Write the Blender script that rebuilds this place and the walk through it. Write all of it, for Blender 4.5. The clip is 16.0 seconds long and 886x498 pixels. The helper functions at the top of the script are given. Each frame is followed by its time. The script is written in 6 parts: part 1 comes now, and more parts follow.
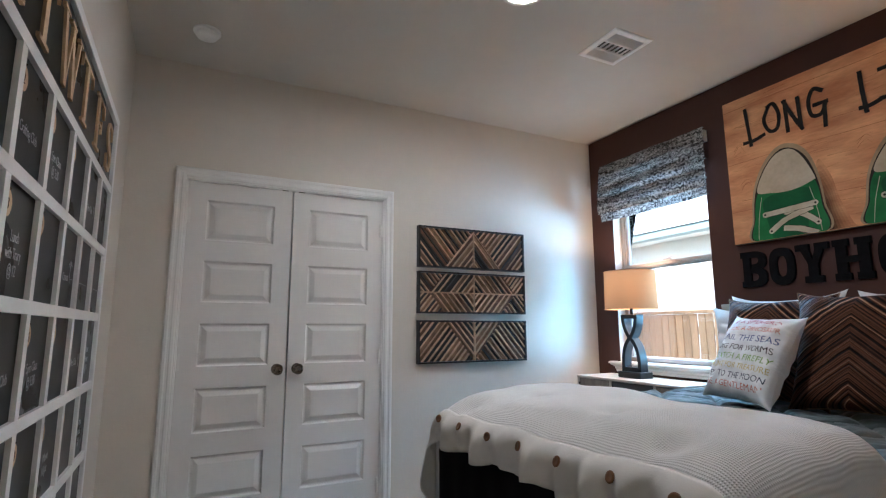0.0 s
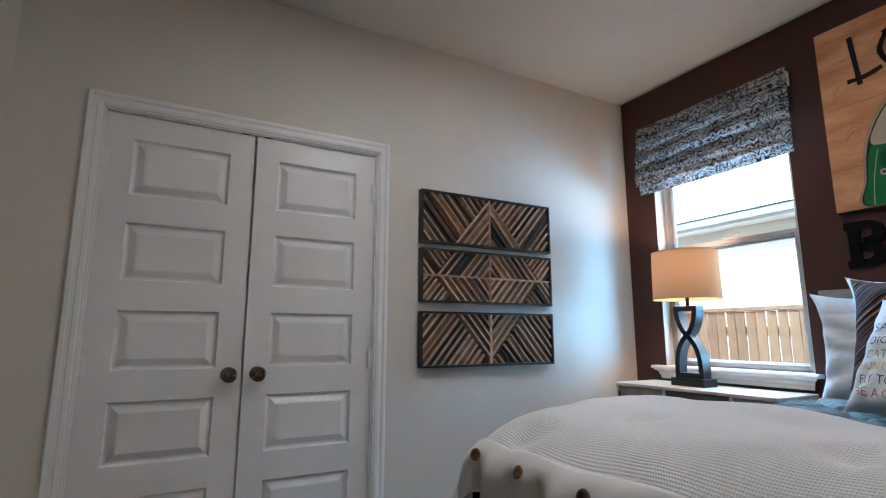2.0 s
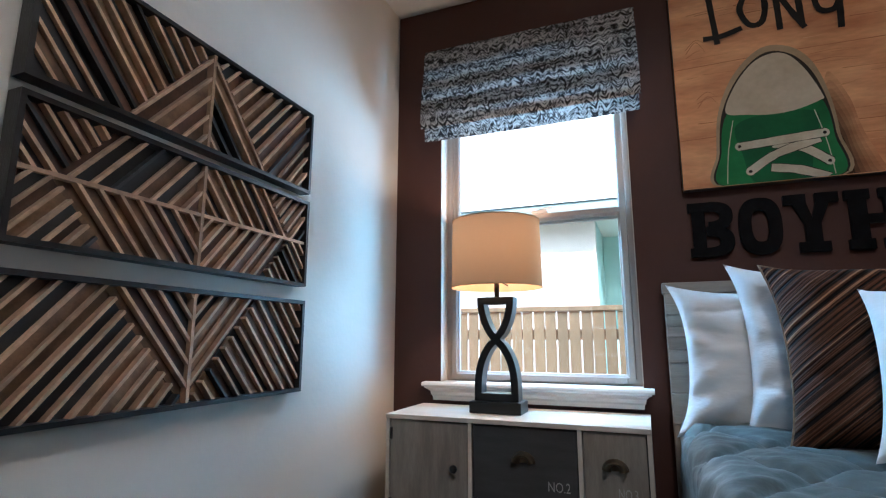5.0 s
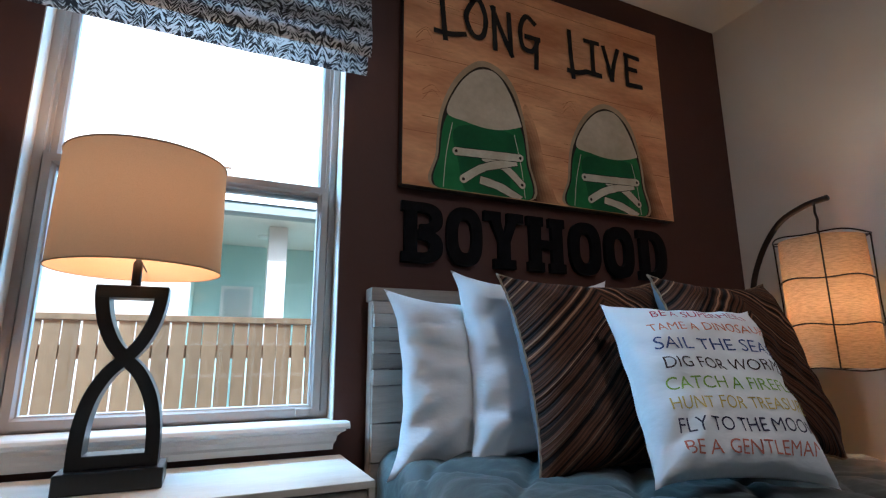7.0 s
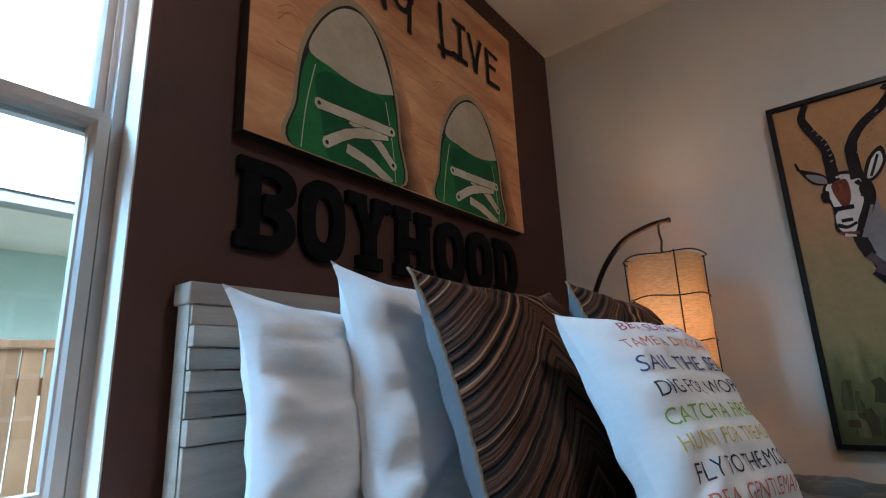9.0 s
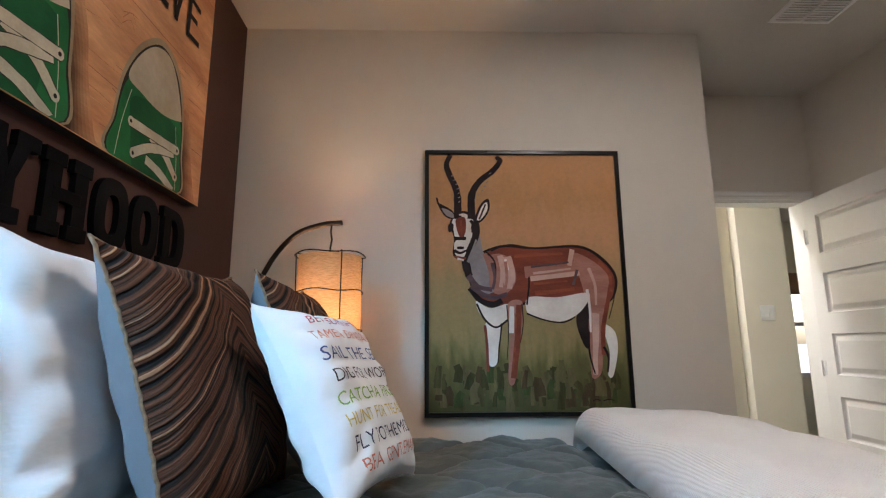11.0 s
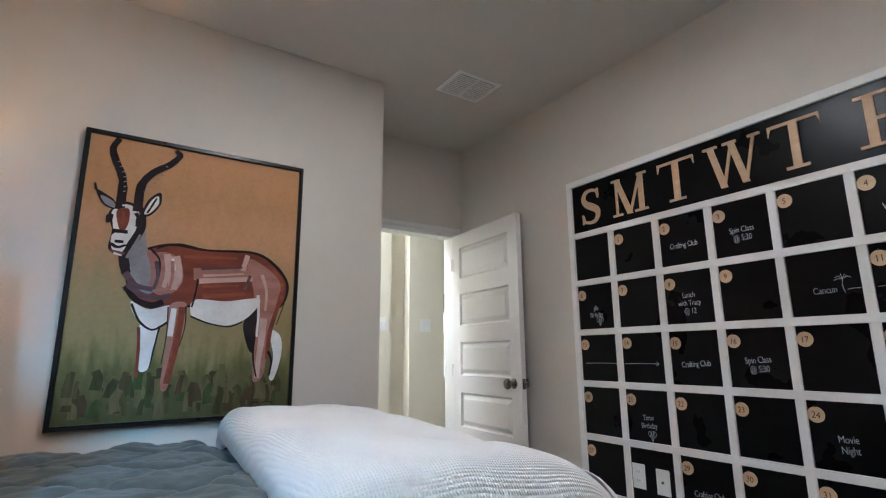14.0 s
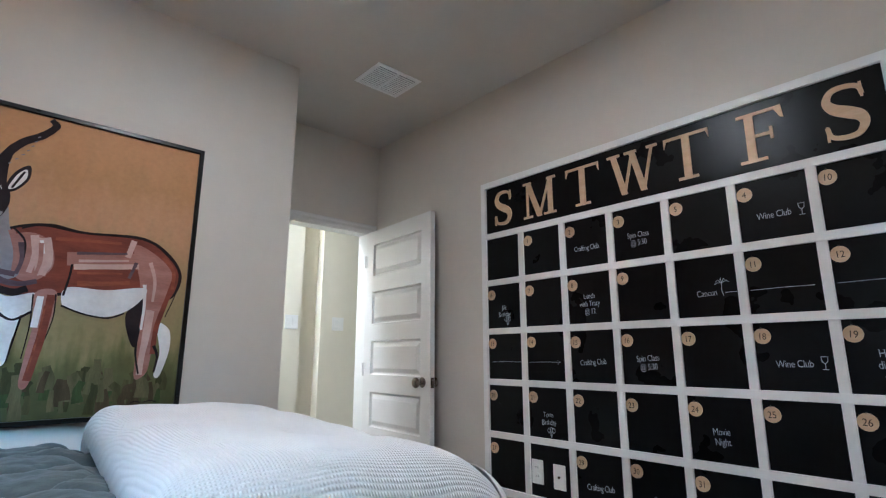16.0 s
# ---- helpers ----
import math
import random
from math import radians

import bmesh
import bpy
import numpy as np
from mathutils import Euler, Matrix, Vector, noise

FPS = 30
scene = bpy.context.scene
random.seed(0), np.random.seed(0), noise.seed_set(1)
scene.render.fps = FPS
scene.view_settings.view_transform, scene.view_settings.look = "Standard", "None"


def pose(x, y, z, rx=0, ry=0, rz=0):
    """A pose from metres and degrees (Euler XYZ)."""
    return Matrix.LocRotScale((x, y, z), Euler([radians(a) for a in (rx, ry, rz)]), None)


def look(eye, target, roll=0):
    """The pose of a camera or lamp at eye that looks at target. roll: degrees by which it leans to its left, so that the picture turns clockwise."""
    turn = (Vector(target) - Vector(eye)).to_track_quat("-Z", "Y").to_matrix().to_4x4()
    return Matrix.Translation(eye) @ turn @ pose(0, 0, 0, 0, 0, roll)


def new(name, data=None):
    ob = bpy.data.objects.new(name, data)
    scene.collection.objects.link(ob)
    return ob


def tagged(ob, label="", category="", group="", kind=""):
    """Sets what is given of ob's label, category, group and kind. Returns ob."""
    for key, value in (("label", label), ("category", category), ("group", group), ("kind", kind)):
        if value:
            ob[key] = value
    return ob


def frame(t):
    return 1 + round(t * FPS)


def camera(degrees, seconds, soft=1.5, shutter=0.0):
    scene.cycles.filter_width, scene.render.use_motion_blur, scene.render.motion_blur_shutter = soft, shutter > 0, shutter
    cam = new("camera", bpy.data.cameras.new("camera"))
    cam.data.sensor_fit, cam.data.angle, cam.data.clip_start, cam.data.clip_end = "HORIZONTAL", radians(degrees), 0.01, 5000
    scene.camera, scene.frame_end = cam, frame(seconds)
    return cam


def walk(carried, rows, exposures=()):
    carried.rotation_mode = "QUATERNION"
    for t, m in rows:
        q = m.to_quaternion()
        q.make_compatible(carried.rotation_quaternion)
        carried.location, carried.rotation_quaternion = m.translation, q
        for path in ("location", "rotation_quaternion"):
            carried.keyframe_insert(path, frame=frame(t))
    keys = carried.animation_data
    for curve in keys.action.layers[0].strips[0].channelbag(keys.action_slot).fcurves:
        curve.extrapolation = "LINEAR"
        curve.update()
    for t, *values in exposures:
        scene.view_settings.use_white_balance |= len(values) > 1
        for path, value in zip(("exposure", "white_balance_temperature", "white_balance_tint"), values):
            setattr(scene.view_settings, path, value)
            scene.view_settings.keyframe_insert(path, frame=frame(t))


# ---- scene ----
cam = camera(82.2, 16.0, soft=1.2)
PATH = [
    (0, (-2.946, -3.139, 1.202), (-2.065, -1.37, 1.513), -0.2),
    (0.5, (-2.882, -3.019, 1.152), (-2.005, -1.25, 1.471), -0.2),
    (1, (-2.805, -2.863, 1.14), (-1.937, -1.09, 1.462), -0.1),
    (1.5, (-2.767, -2.609, 1.139), (-1.881, -0.846, 1.467), -0.1),
    (2, (-2.726, -2.362, 1.139), (-1.78, -0.631, 1.473), -0.0),
    (2.5, (-2.627, -2.139, 1.105), (-1.601, -0.457, 1.45), 0.1),
    (3, (-2.572, -1.818, 1.124), (-1.386, -0.244, 1.465), -0.1),
    (3.2, (-2.535, -1.717, 1.119), (-1.299, -0.182, 1.459), 0.0),
    (5.5, (-1.977, -0.914, 1.155), (-0.031, -0.603, 1.497), -0.0),
    (6, (-1.859, -0.773, 1.17), (0.104, -0.925, 1.523), 0.1),
    (6.5, (-1.708, -0.732, 1.11), (0.18, -1.235, 1.535), -0.1),
    (7, (-1.535, -0.701, 1.137), (0.247, -1.508, 1.55), -0.3),
    (7.5, (-1.376, -0.687, 1.158), (0.295, -1.708, 1.564), -0.3),
    (8, (-1.235, -0.681, 1.178), (0.302, -1.899, 1.57), -0.2),
    (8.2, (-1.143, -0.711, 1.161), (0.314, -2.012, 1.589), -1.0),
    (10.3, (-0.937, -0.647, 1.159), (-0.384, -2.531, 1.539), -0.3),
    (10.5, (-0.934, -0.638, 1.171), (-0.566, -2.568, 1.543), -0.2),
    (11, (-0.909, -0.58, 1.178), (-0.966, -2.545, 1.546), -0.3),
    (11.5, (-0.954, -0.549, 1.147), (-1.262, -2.485, 1.542), -0.5),
    (12, (-1.007, -0.504, 1.135), (-1.507, -2.397, 1.543), -0.5),
    (12.5, (-0.982, -0.491, 1.156), (-1.7, -2.315, 1.554), -0.5),
    (13, (-0.992, -0.457, 1.145), (-1.86, -2.212, 1.551), -0.6),
    (13.5, (-1.006, -0.416, 1.15), (-1.995, -2.108, 1.549), -0.4),
    (14, (-1.045, -0.398, 1.14), (-2.124, -2.031, 1.547), -0.4),
    (14.5, (-1.067, -0.394, 1.136), (-2.228, -1.97, 1.546), -0.3),
    (15, (-1.096, -0.392, 1.126), (-2.316, -1.922, 1.541), -0.2),
    (15.5, (-1.115, -0.398, 1.116), (-2.387, -1.883, 1.537), -0.0),
    (16, (-1.125, -0.394, 1.116), (-2.439, -1.844, 1.531), -0.0),
]
walk(cam, [(t, look(eye, target, roll)) for t, eye, target, roll in PATH], exposures=[(0.0, 1.75, 5000, 9.5), (2.5, 1.4, 5000, 9.5), (5.5, 1.25, 5000, 9), (7.5, 0.8, 5050, 12), (8.2, 0.75, 5100, 12), (10.5, 1.75, 5550, 13), (11.5, 1.75, 5550, 13), (13.0, 1.85, 5200, 10.5), (16.0, 2.05, 4780, 8.5)])

# ---------------- light ----------------
SUN_EL, SUN_AZ = radians(38), radians(255)
world = bpy.data.worlds.new("sky_world")
scene.world = world
world.use_nodes = True
wn = world.node_tree.nodes
sky = wn.new("ShaderNodeTexSky")
sky.sky_type = "NISHITA"
sky.sun_disc = False
sky.sun_elevation, sky.sun_rotation = SUN_EL, SUN_AZ
sky.dust_density = 4.0
world.node_tree.links.new(sky.outputs[0], wn["Background"].inputs[0])
wn["Background"].inputs[1].default_value = 0.15


def lamp(name, kind, m, energy, colour, **extra):
    d = bpy.data.lights.new(name, kind)
    d.energy, d.color = energy, colour
    ob = new(name, d)
    ob.matrix_world = m
    return ob, d


sun_ob, sun_d = lamp("sun", "SUN", look((0, 0, 10), (9, 2.5, 10 - 9.3 * math.tan(SUN_EL))), 4.0, (1.0, 0.95, 0.88))
sun_d.angle = radians(0.5)
# area lamps added outside the window, standing in for sky and sunlit side-yard light
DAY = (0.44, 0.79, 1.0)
for name, eye, target, watts, sx, sy in (("daylight_fill_above", (1.0, -0.64, 3.15), (-0.9, -0.7, 0.9), 75, 1.7, 1.0), ("daylight_fill_south", (2.10, -2.65, 1.15), (-0.75, 0.0, 1.50), 80, 1.5, 1.2), ("daylight_fill_north", (0.80, 0.95, 2.95), (-0.45, -1.5, 0.9), 125, 0.9, 1.2)):
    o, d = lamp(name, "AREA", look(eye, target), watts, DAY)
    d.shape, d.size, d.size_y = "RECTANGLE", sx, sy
# lamps of the room: ceiling disc, table lamp, floor lamp
bulb_ob, bulb_d = lamp("ceiling_bulb", "AREA", pose(-1.67, -1.42, 2.705), 6.5, (1.0, 0.85, 0.68))
bulb_d.shape, bulb_d.size = "DISK", 0.17
tl_ob, tl_d = lamp("table_lamp_bulb", "POINT", pose(-0.185, -0.535, 1.50), 4.2, (1.0, 0.66, 0.38))
tl_d.shadow_soft_size = 0.035
fl_ob, fl_d = lamp("floor_lamp_bulb", "POINT", pose(-0.52, -2.58, 1.30), 4.6, (1.0, 0.58, 0.27))
fl_d.shadow_soft_size = 0.035
# fill lamp added to brighten the hall; no fitting holds it
hall_ob, hall_d = lamp("hall_fill", "AREA", pose(-2.05, -3.98, 2.70), 12.0, (1.0, 0.93, 0.80))
hall_d.shape, hall_d.size = "DISK", 0.25

# ---------------- mesh helpers ----------------


def mesh_of(bm, name):
    me = bpy.data.meshes.new(name)
    bmesh.ops.recalc_face_normals(bm, faces=bm.faces)
    bm.to_mesh(me)
    bm.free()
    return me


def part(name, bm, material, parent=None, label="", smooth=False):
    """Links a bmesh as one mesh object, under a parent if given."""
    me = bm if isinstance(bm, bpy.types.Mesh) else mesh_of(bm, name)
    if material and not me.materials:
        me.materials.append(material)
    if smooth:
        for p in me.polygons:
            p.use_smooth = True
    ob = new(name, me)
    if parent:
        ob.parent = parent
    if label:
        tagged(ob, label)
    return ob


def empty(name, m, label, category, group="", kind=""):
    ob = new(name)
    ob.empty_display_size = 0.1
    ob.matrix_world = m
    return tagged(ob, label, category, group, kind)


def add_box(bm, x0, x1, y0, y1, z0, z1, bevel=0.0):
    r = bmesh.ops.create_cube(bm, size=1.0, matrix=Matrix.LocRotScale(((x0 + x1) / 2, (y0 + y1) / 2, (z0 + z1) / 2), None, (abs(x1 - x0), abs(y1 - y0), abs(z1 - z0))))
    if bevel:
        es = {e for v in r["verts"] for e in v.link_edges}
        bmesh.ops.bevel(bm, geom=list(es), offset=bevel, segments=2, affect="EDGES", profile=0.5)
    return bm


def box(x0, x1, y0, y1, z0, z1, bevel=0.0):
    return add_box(bmesh.new(), x0, x1, y0, y1, z0, z1, bevel)


def add_loft(bm, rings, close=False, caps=True):
    """Skins a list of rings, each a list of points."""
    rows = [[bm.verts.new(p) for p in ring] for ring in rings]
    n = len(rows[0])
    for a, b in zip(rows, rows[1:] + (rows[:1] if close else [])):
        for i in range(n):
            bm.faces.new((a[i], a[(i + 1) % n], b[(i + 1) % n], b[i]))
    if caps and not close:
        bm.faces.new(rows[0][::-1])
        bm.faces.new(rows[-1])
    return bm


def lathe(profile, seg=32, caps=True):
    """Turns a profile of (radius, z) about the z axis."""
    return add_loft(bmesh.new(), [[(r * math.cos(2 * math.pi * i / seg), r * math.sin(2 * math.pi * i / seg), z) for i in range(seg)] for r, z in profile], caps=caps)


def add_tube(bm, pts, radius, seg=8, close=False):
    pts = [Vector(p) for p in pts]
    n = len(pts)
    rings = []
    for i, p in enumerate(pts):
        a = pts[(i - 1) % n] if close or i else pts[0]
        b = pts[(i + 1) % n] if close or i < n - 1 else pts[-1]
        d = (b - a).normalized()
        up = Vector((0, 0, 1)) if abs(d.z) < 0.9 else Vector((1, 0, 0))
        s = d.cross(up).normalized()
        u = s.cross(d)
        rad = radius[i] if isinstance(radius, (list, tuple)) else radius
        rings.append([p + rad * (math.cos(2 * math.pi * k / seg) * s + math.sin(2 * math.pi * k / seg) * u) for k in range(seg)])
    return add_loft(bm, rings, close=close)


def add_sweep_frame(bm, outer, profile, axis_u, axis_v, normal, origin):
    """A mitred frame round a rectangle: outer = (u0, u1, v0, v1); profile: (inset from the outer edge, height off the wall)."""
    u0, u1, v0, v1 = outer
    au, av, an, o = Vector(axis_u), Vector(axis_v), Vector(normal), Vector(origin)
    rings = []
    for cu, cv, su, sv in ((u0, v0, 1, 1), (u1, v0, -1, 1), (u1, v1, -1, -1), (u0, v1, 1, -1)):
        rings.append([o + au * (cu + su * d) + av * (cv + sv * d) + an * h for d, h in profile])
    return add_loft(bm, rings, close=True)


def add_poly(bm, pts, z0, z1):
    """Extrudes a flat outline of (u, v) from z0 to z1."""
    a = [bm.verts.new((u, v, z0)) for u, v in pts]
    b = [bm.verts.new((u, v, z1)) for u, v in pts]
    n = len(pts)
    bm.faces.new(a[::-1])
    bm.faces.new(b)
    for i in range(n):
        bm.faces.new((a[i], a[(i + 1) % n], b[(i + 1) % n], b[i]))
    return bm


def spline(pts, steps=8, close=True):
    """A smooth outline through a few points."""
    out, n = [], len(pts)
    for i in range(n if close else n - 1):
        p0, p1 = pts[(i - 1) % n if close else max(i - 1, 0)], pts[i]
        p2, p3 = pts[(i + 1) % n], pts[(i + 2) % n if close else min(i + 2, n - 1)]
        for k in range(steps):
            t = k / steps
            out.append(tuple(0.5 * (2 * b + (c - a) * t + (2 * a - 5 * b + 4 * c - d) * t * t + (3 * b - a - 3 * c + d) * t ** 3) for a, b, c, d in zip(p0, p1, p2, p3)))
    if not close:
        out.append(tuple(pts[-1]))
    return out


def text_mesh(body, size, depth=0.001, align="CENTER", shear=0.0, squeeze=1.0, offset=0.0, spacing=1.0):
    """Writing as a mesh in the xy plane, with Blender's own font."""
    c = bpy.data.curves.new("writing", "FONT")
    c.body, c.size, c.extrude, c.align_x, c.align_y, c.shear, c.offset = body, size, depth, align, "CENTER", shear, offset
    c.space_character, c.resolution_u = spacing, 3
    ob = bpy.data.objects.new("writing", c)
    scene.collection.objects.link(ob)
    dg = bpy.context.evaluated_depsgraph_get()
    me = bpy.data.meshes.new_from_object(ob.evaluated_get(dg))
    bpy.data.objects.remove(ob)
    me.transform(Matrix.Diagonal((squeeze, 1, 1, 1)))
    me.materials.clear()
    return me


def fit_text(me, width, height):
    """Scales writing to a width and height, centred on the origin."""
    xs = [v.co.x for v in me.vertices]
    ys = [v.co.y for v in me.vertices]
    w, h = max(xs) - min(xs), max(ys) - min(ys)
    me.transform(Matrix.Diagonal((width / w, height / h, 1, 1)) @ Matrix.Translation((-(max(xs) + min(xs)) / 2, -(max(ys) + min(ys)) / 2, 0)))
    return me


# ---------------- materials ----------------


def mat(name, colour, rough=0.5, metal=0.0, var=0.12, scale=6.0, bump=0.0, bump_scale=80.0, detail=4.0, stretch=(1, 1, 1), second=None, spec=0.5, random_value=0.0, sheen=0.0, bump_dist=0.002):
    """A surface with colour drift at two scales and a fine relief. second: a colour mixed in by the coarse noise."""
    m = bpy.data.materials.new(name)
    m.use_nodes = True
    nt = m.node_tree
    N, L = nt.nodes, nt.links
    b = N["Principled BSDF"]
    co = N.new("ShaderNodeTexCoord")
    mp = N.new("ShaderNodeMapping")
    mp.inputs["Scale"].default_value = stretch
    L.new(co.outputs["Object"], mp.inputs[0])
    n1 = N.new("ShaderNodeTexNoise")
    n1.inputs["Scale"].default_value, n1.inputs["Detail"].default_value = scale, detail
    n2 = N.new("ShaderNodeTexNoise")
    n2.inputs["Scale"].default_value, n2.inputs["Detail"].default_value = scale * 9, 3.0
    L.new(mp.outputs[0], n1.inputs[0])
    L.new(mp.outputs[0], n2.inputs[0])
    ramp = N.new("ShaderNodeValToRGB")
    c2 = second or tuple(max(0.0, v * (1 - 2 * var)) for v in colour)
    ramp.color_ramp.elements[0].position, ramp.color_ramp.elements[1].position = 0.32, 0.68
    ramp.color_ramp.elements[0].color, ramp.color_ramp.elements[1].color = (*c2, 1), (*colour, 1)
    L.new(n1.outputs[0], ramp.inputs[0])
    hs = N.new("ShaderNodeHueSaturation")
    mr = N.new("ShaderNodeMapRange")
    mr.inputs[3].default_value, mr.inputs[4].default_value = 1 - var, 1 + var
    L.new(n2.outputs[0], mr.inputs[0])
    val = mr.outputs[0]
    if random_value:
        oi = N.new("ShaderNodeObjectInfo")
        m2 = N.new("ShaderNodeMapRange")
        m2.inputs[3].default_value, m2.inputs[4].default_value = 1 - random_value, 1 + random_value
        L.new(oi.outputs["Random"], m2.inputs[0])
        mu = N.new("ShaderNodeMath")
        mu.operation = "MULTIPLY"
        L.new(val, mu.inputs[0])
        L.new(m2.outputs[0], mu.inputs[1])
        val = mu.outputs[0]
    L.new(val, hs.inputs["Value"])
    L.new(ramp.outputs[0], hs.inputs["Color"])
    L.new(hs.outputs[0], b.inputs["Base Color"])
    rr = N.new("ShaderNodeMapRange")
    rr.inputs[3].default_value, rr.inputs[4].default_value = max(0.02, rough - 0.07), min(1.0, rough + 0.07)
    L.new(n1.outputs[0], rr.inputs[0])
    L.new(rr.outputs[0], b.inputs["Roughness"])
    b.inputs["Metallic"].default_value = metal
    b.inputs["Specular IOR Level"].default_value = spec
    b.inputs["Sheen Weight"].default_value = sheen
    if bump:
        n3 = N.new("ShaderNodeTexNoise")
        n3.inputs["Scale"].default_value, n3.inputs["Detail"].default_value = bump_scale, 3.0
        L.new(mp.outputs[0], n3.inputs[0])
        bp = N.new("ShaderNodeBump")
        bp.inputs["Strength"].default_value, bp.inputs["Distance"].default_value = bump, bump_dist
        L.new(n3.outputs[0], bp.inputs["Height"])
        L.new(bp.outputs[0], b.inputs["Normal"])
    return m


M_WALL = mat("greige_wall_paint", (0.66, 0.60, 0.52), 0.62, var=0.03, scale=1.3, bump=0.35, bump_scale=55)
M_BROWN = mat("brown_wall_paint", (0.078, 0.034, 0.026), 0.6, var=0.05, scale=1.5, bump=0.35, bump_scale=55, spec=0.25)
M_CEIL = mat("ceiling_paint", (0.62, 0.585, 0.53), 0.8, var=0.03, scale=1.2, bump=0.5, bump_scale=45)
M_TRIM = mat("white_trim_paint", (0.78, 0.76, 0.73), 0.34, var=0.02, scale=3, bump=0.05, bump_scale=30)
M_DOOR = mat("white_door_paint", (0.74, 0.71, 0.68), 0.33, var=0.02, scale=3, bump=0.05, bump_scale=90)
M_CARPET = mat("beige_carpet", (0.42, 0.36, 0.29), 0.95, var=0.15, scale=4, bump=0.9, bump_scale=260, bump_dist=0.006)
M_HALL = mat("cream_hall_paint", (0.80, 0.75, 0.62), 0.6, var=0.03, scale=1.3, bump=0.3, bump_scale=55)
M_NICKEL = mat("aged_nickel", (0.20, 0.165, 0.135), 0.27, 1.0, var=0.1, scale=20)
M_BLACK = mat("black_stained_wood", (0.016, 0.013, 0.012), 0.38, var=0.25, scale=8, bump=0.2, bump_scale=60, stretch=(1, 1, 6))
M_VINYL = mat("beige_window_vinyl", (0.38, 0.335, 0.30), 0.4, var=0.03, scale=5)
M_PLASTIC = mat("white_plastic", (0.87, 0.86, 0.83), 0.35, var=0.02, scale=8)
# near-black colour stands in for the shade inside duct and socket slots
M_VOID_SHADE = mat("opening_shade", (0.03, 0.03, 0.03), 0.8, var=0.1)


def glass_mat():
    m = bpy.data.materials.new("window_glass")
    m.use_nodes = True
    N, L = m.node_tree.nodes, m.node_tree.links
    N.clear()
    out = N.new("ShaderNodeOutputMaterial")
    mix = N.new("ShaderNodeMixShader")
    tr = N.new("ShaderNodeBsdfTransparent")
    tr.inputs[0].default_value = (0.95, 0.98, 0.97, 1)
    gl = N.new("ShaderNodeBsdfGlossy")
    gl.inputs["Roughness"].default_value = 0.01
    fr = N.new("ShaderNodeFresnel")
    fr.inputs[0].default_value = 1.45
    L.new(fr.outputs[0], mix.inputs[0])
    L.new(tr.outputs[0], mix.inputs[1])
    L.new(gl.outputs[0], mix.inputs[2])
    L.new(mix.outputs[0], out.inputs[0])
    return m


M_GLASS = glass_mat()

# ---------------- the room ----------------
W, S, JX, AS, H = -3.305, -2.91, -2.29, -3.56, 2.74
T = 0.12
WY0, WY1, WZ0, WZ1 = -1.045, -0.225, 0.955, 2.42
CX0, CX1, CZ = -3.004, -1.815, 2.06
DX0, DX1, DZ = -3.235, -2.425, 2.04
HS = -4.40


def structure(name, bm, material, label):
    return tagged(part(name, bm, material), label, "structure", kind="structure")


structure("floor", box(-6.6, T, -7.2, T, -0.1, 0.0), M_CARPET, "beige carpeted bedroom floor")
structure("ceiling", box(-6.6, 0.16, -7.2, 0.85, H, H + 0.15), M_CEIL, "flat off-white textured ceiling")

bm = bmesh.new()
add_box(bm, W - T, CX0, 0.0, T, 0, H)
add_box(bm, CX1, 0.0, 0.0, T, 0, H)
add_box(bm, CX0, CX1, 0.0, T, CZ, H)
structure("wall_north", bm, M_WALL, "greige painted wall with the closet opening")
bm = bmesh.new()
add_box(bm, CX0 - 0.1, CX1 + 0.1, 0.70, 0.75, 0, H)
add_box(bm, CX0 - 0.1, CX0 - 0.05, T, 0.70, 0, H)
add_box(bm, CX1 + 0.05, CX1 + 0.1, T, 0.70, 0, H)
structure("closet_walls", bm, M_WALL, "plain walls inside the closed closet")
bm = bmesh.new()
add_box(bm, 0.0, 0.16, S - T, WY0, 0, H)
add_box(bm, 0.0, 0.16, WY1, T, 0, H)
add_box(bm, 0.0, 0.16, WY0, WY1, 0, WZ0)
add_box(bm, 0.0, 0.16, WY0, WY1, WZ1, H)
structure("wall_east", bm, M_BROWN, "dark brown accent wall with the window")
structure("wall_south", box(JX, 0.0, S - T, S, 0, H), M_WALL, "greige painted wall behind the framed painting")
structure("wall_entry_return", box(JX, JX + T, AS, S - T, 0, H), M_WALL, "greige return wall beside the entry")
bm = bmesh.new()
add_box(bm, W, DX0, AS - T, AS, 0, H)
add_box(bm, DX1, JX + T, AS - T, AS, 0, H)
add_box(bm, DX0, DX1, AS - T, AS, DZ, H)
structure("wall_entry", bm, M_WALL, "greige wall with the bedroom doorway")
structure("wall_west", box(W - T, W, AS - T, 0.0, 0, H), M_WALL, "greige painted wall behind the chalkboard calendar")
# the hall beyond the doorway, and a room with a window at its end
bm = bmesh.new()
add_box(bm, -3.135, -1.6, HS - T, HS, 0, H)
add_box(bm, -3.32, -3.135, HS - T - 0.1, HS - 0.1, 0, H)
add_box(bm, -3.69, -3.32, HS - T, HS, 0, H)
structure("wall_hall", bm, M_HALL, "cream painted hall wall with a shallow recess")
structure("wall_hall_end", box(-1.6, -1.5, HS - T, AS - T, 0, H), M_HALL, "cream wall closing the hall")
bm = bmesh.new()
add_box(bm, -6.6, -6.1, -7.1, -7.0, 0, H)
add_box(bm, -5.3, -3.5, -7.1, -7.0, 0, H)
add_box(bm, -6.1, -5.3, -7.1, -7.0, 0, 0.75)
add_box(bm, -6.1, -5.3, -7.1, -7.0, 2.05, H)
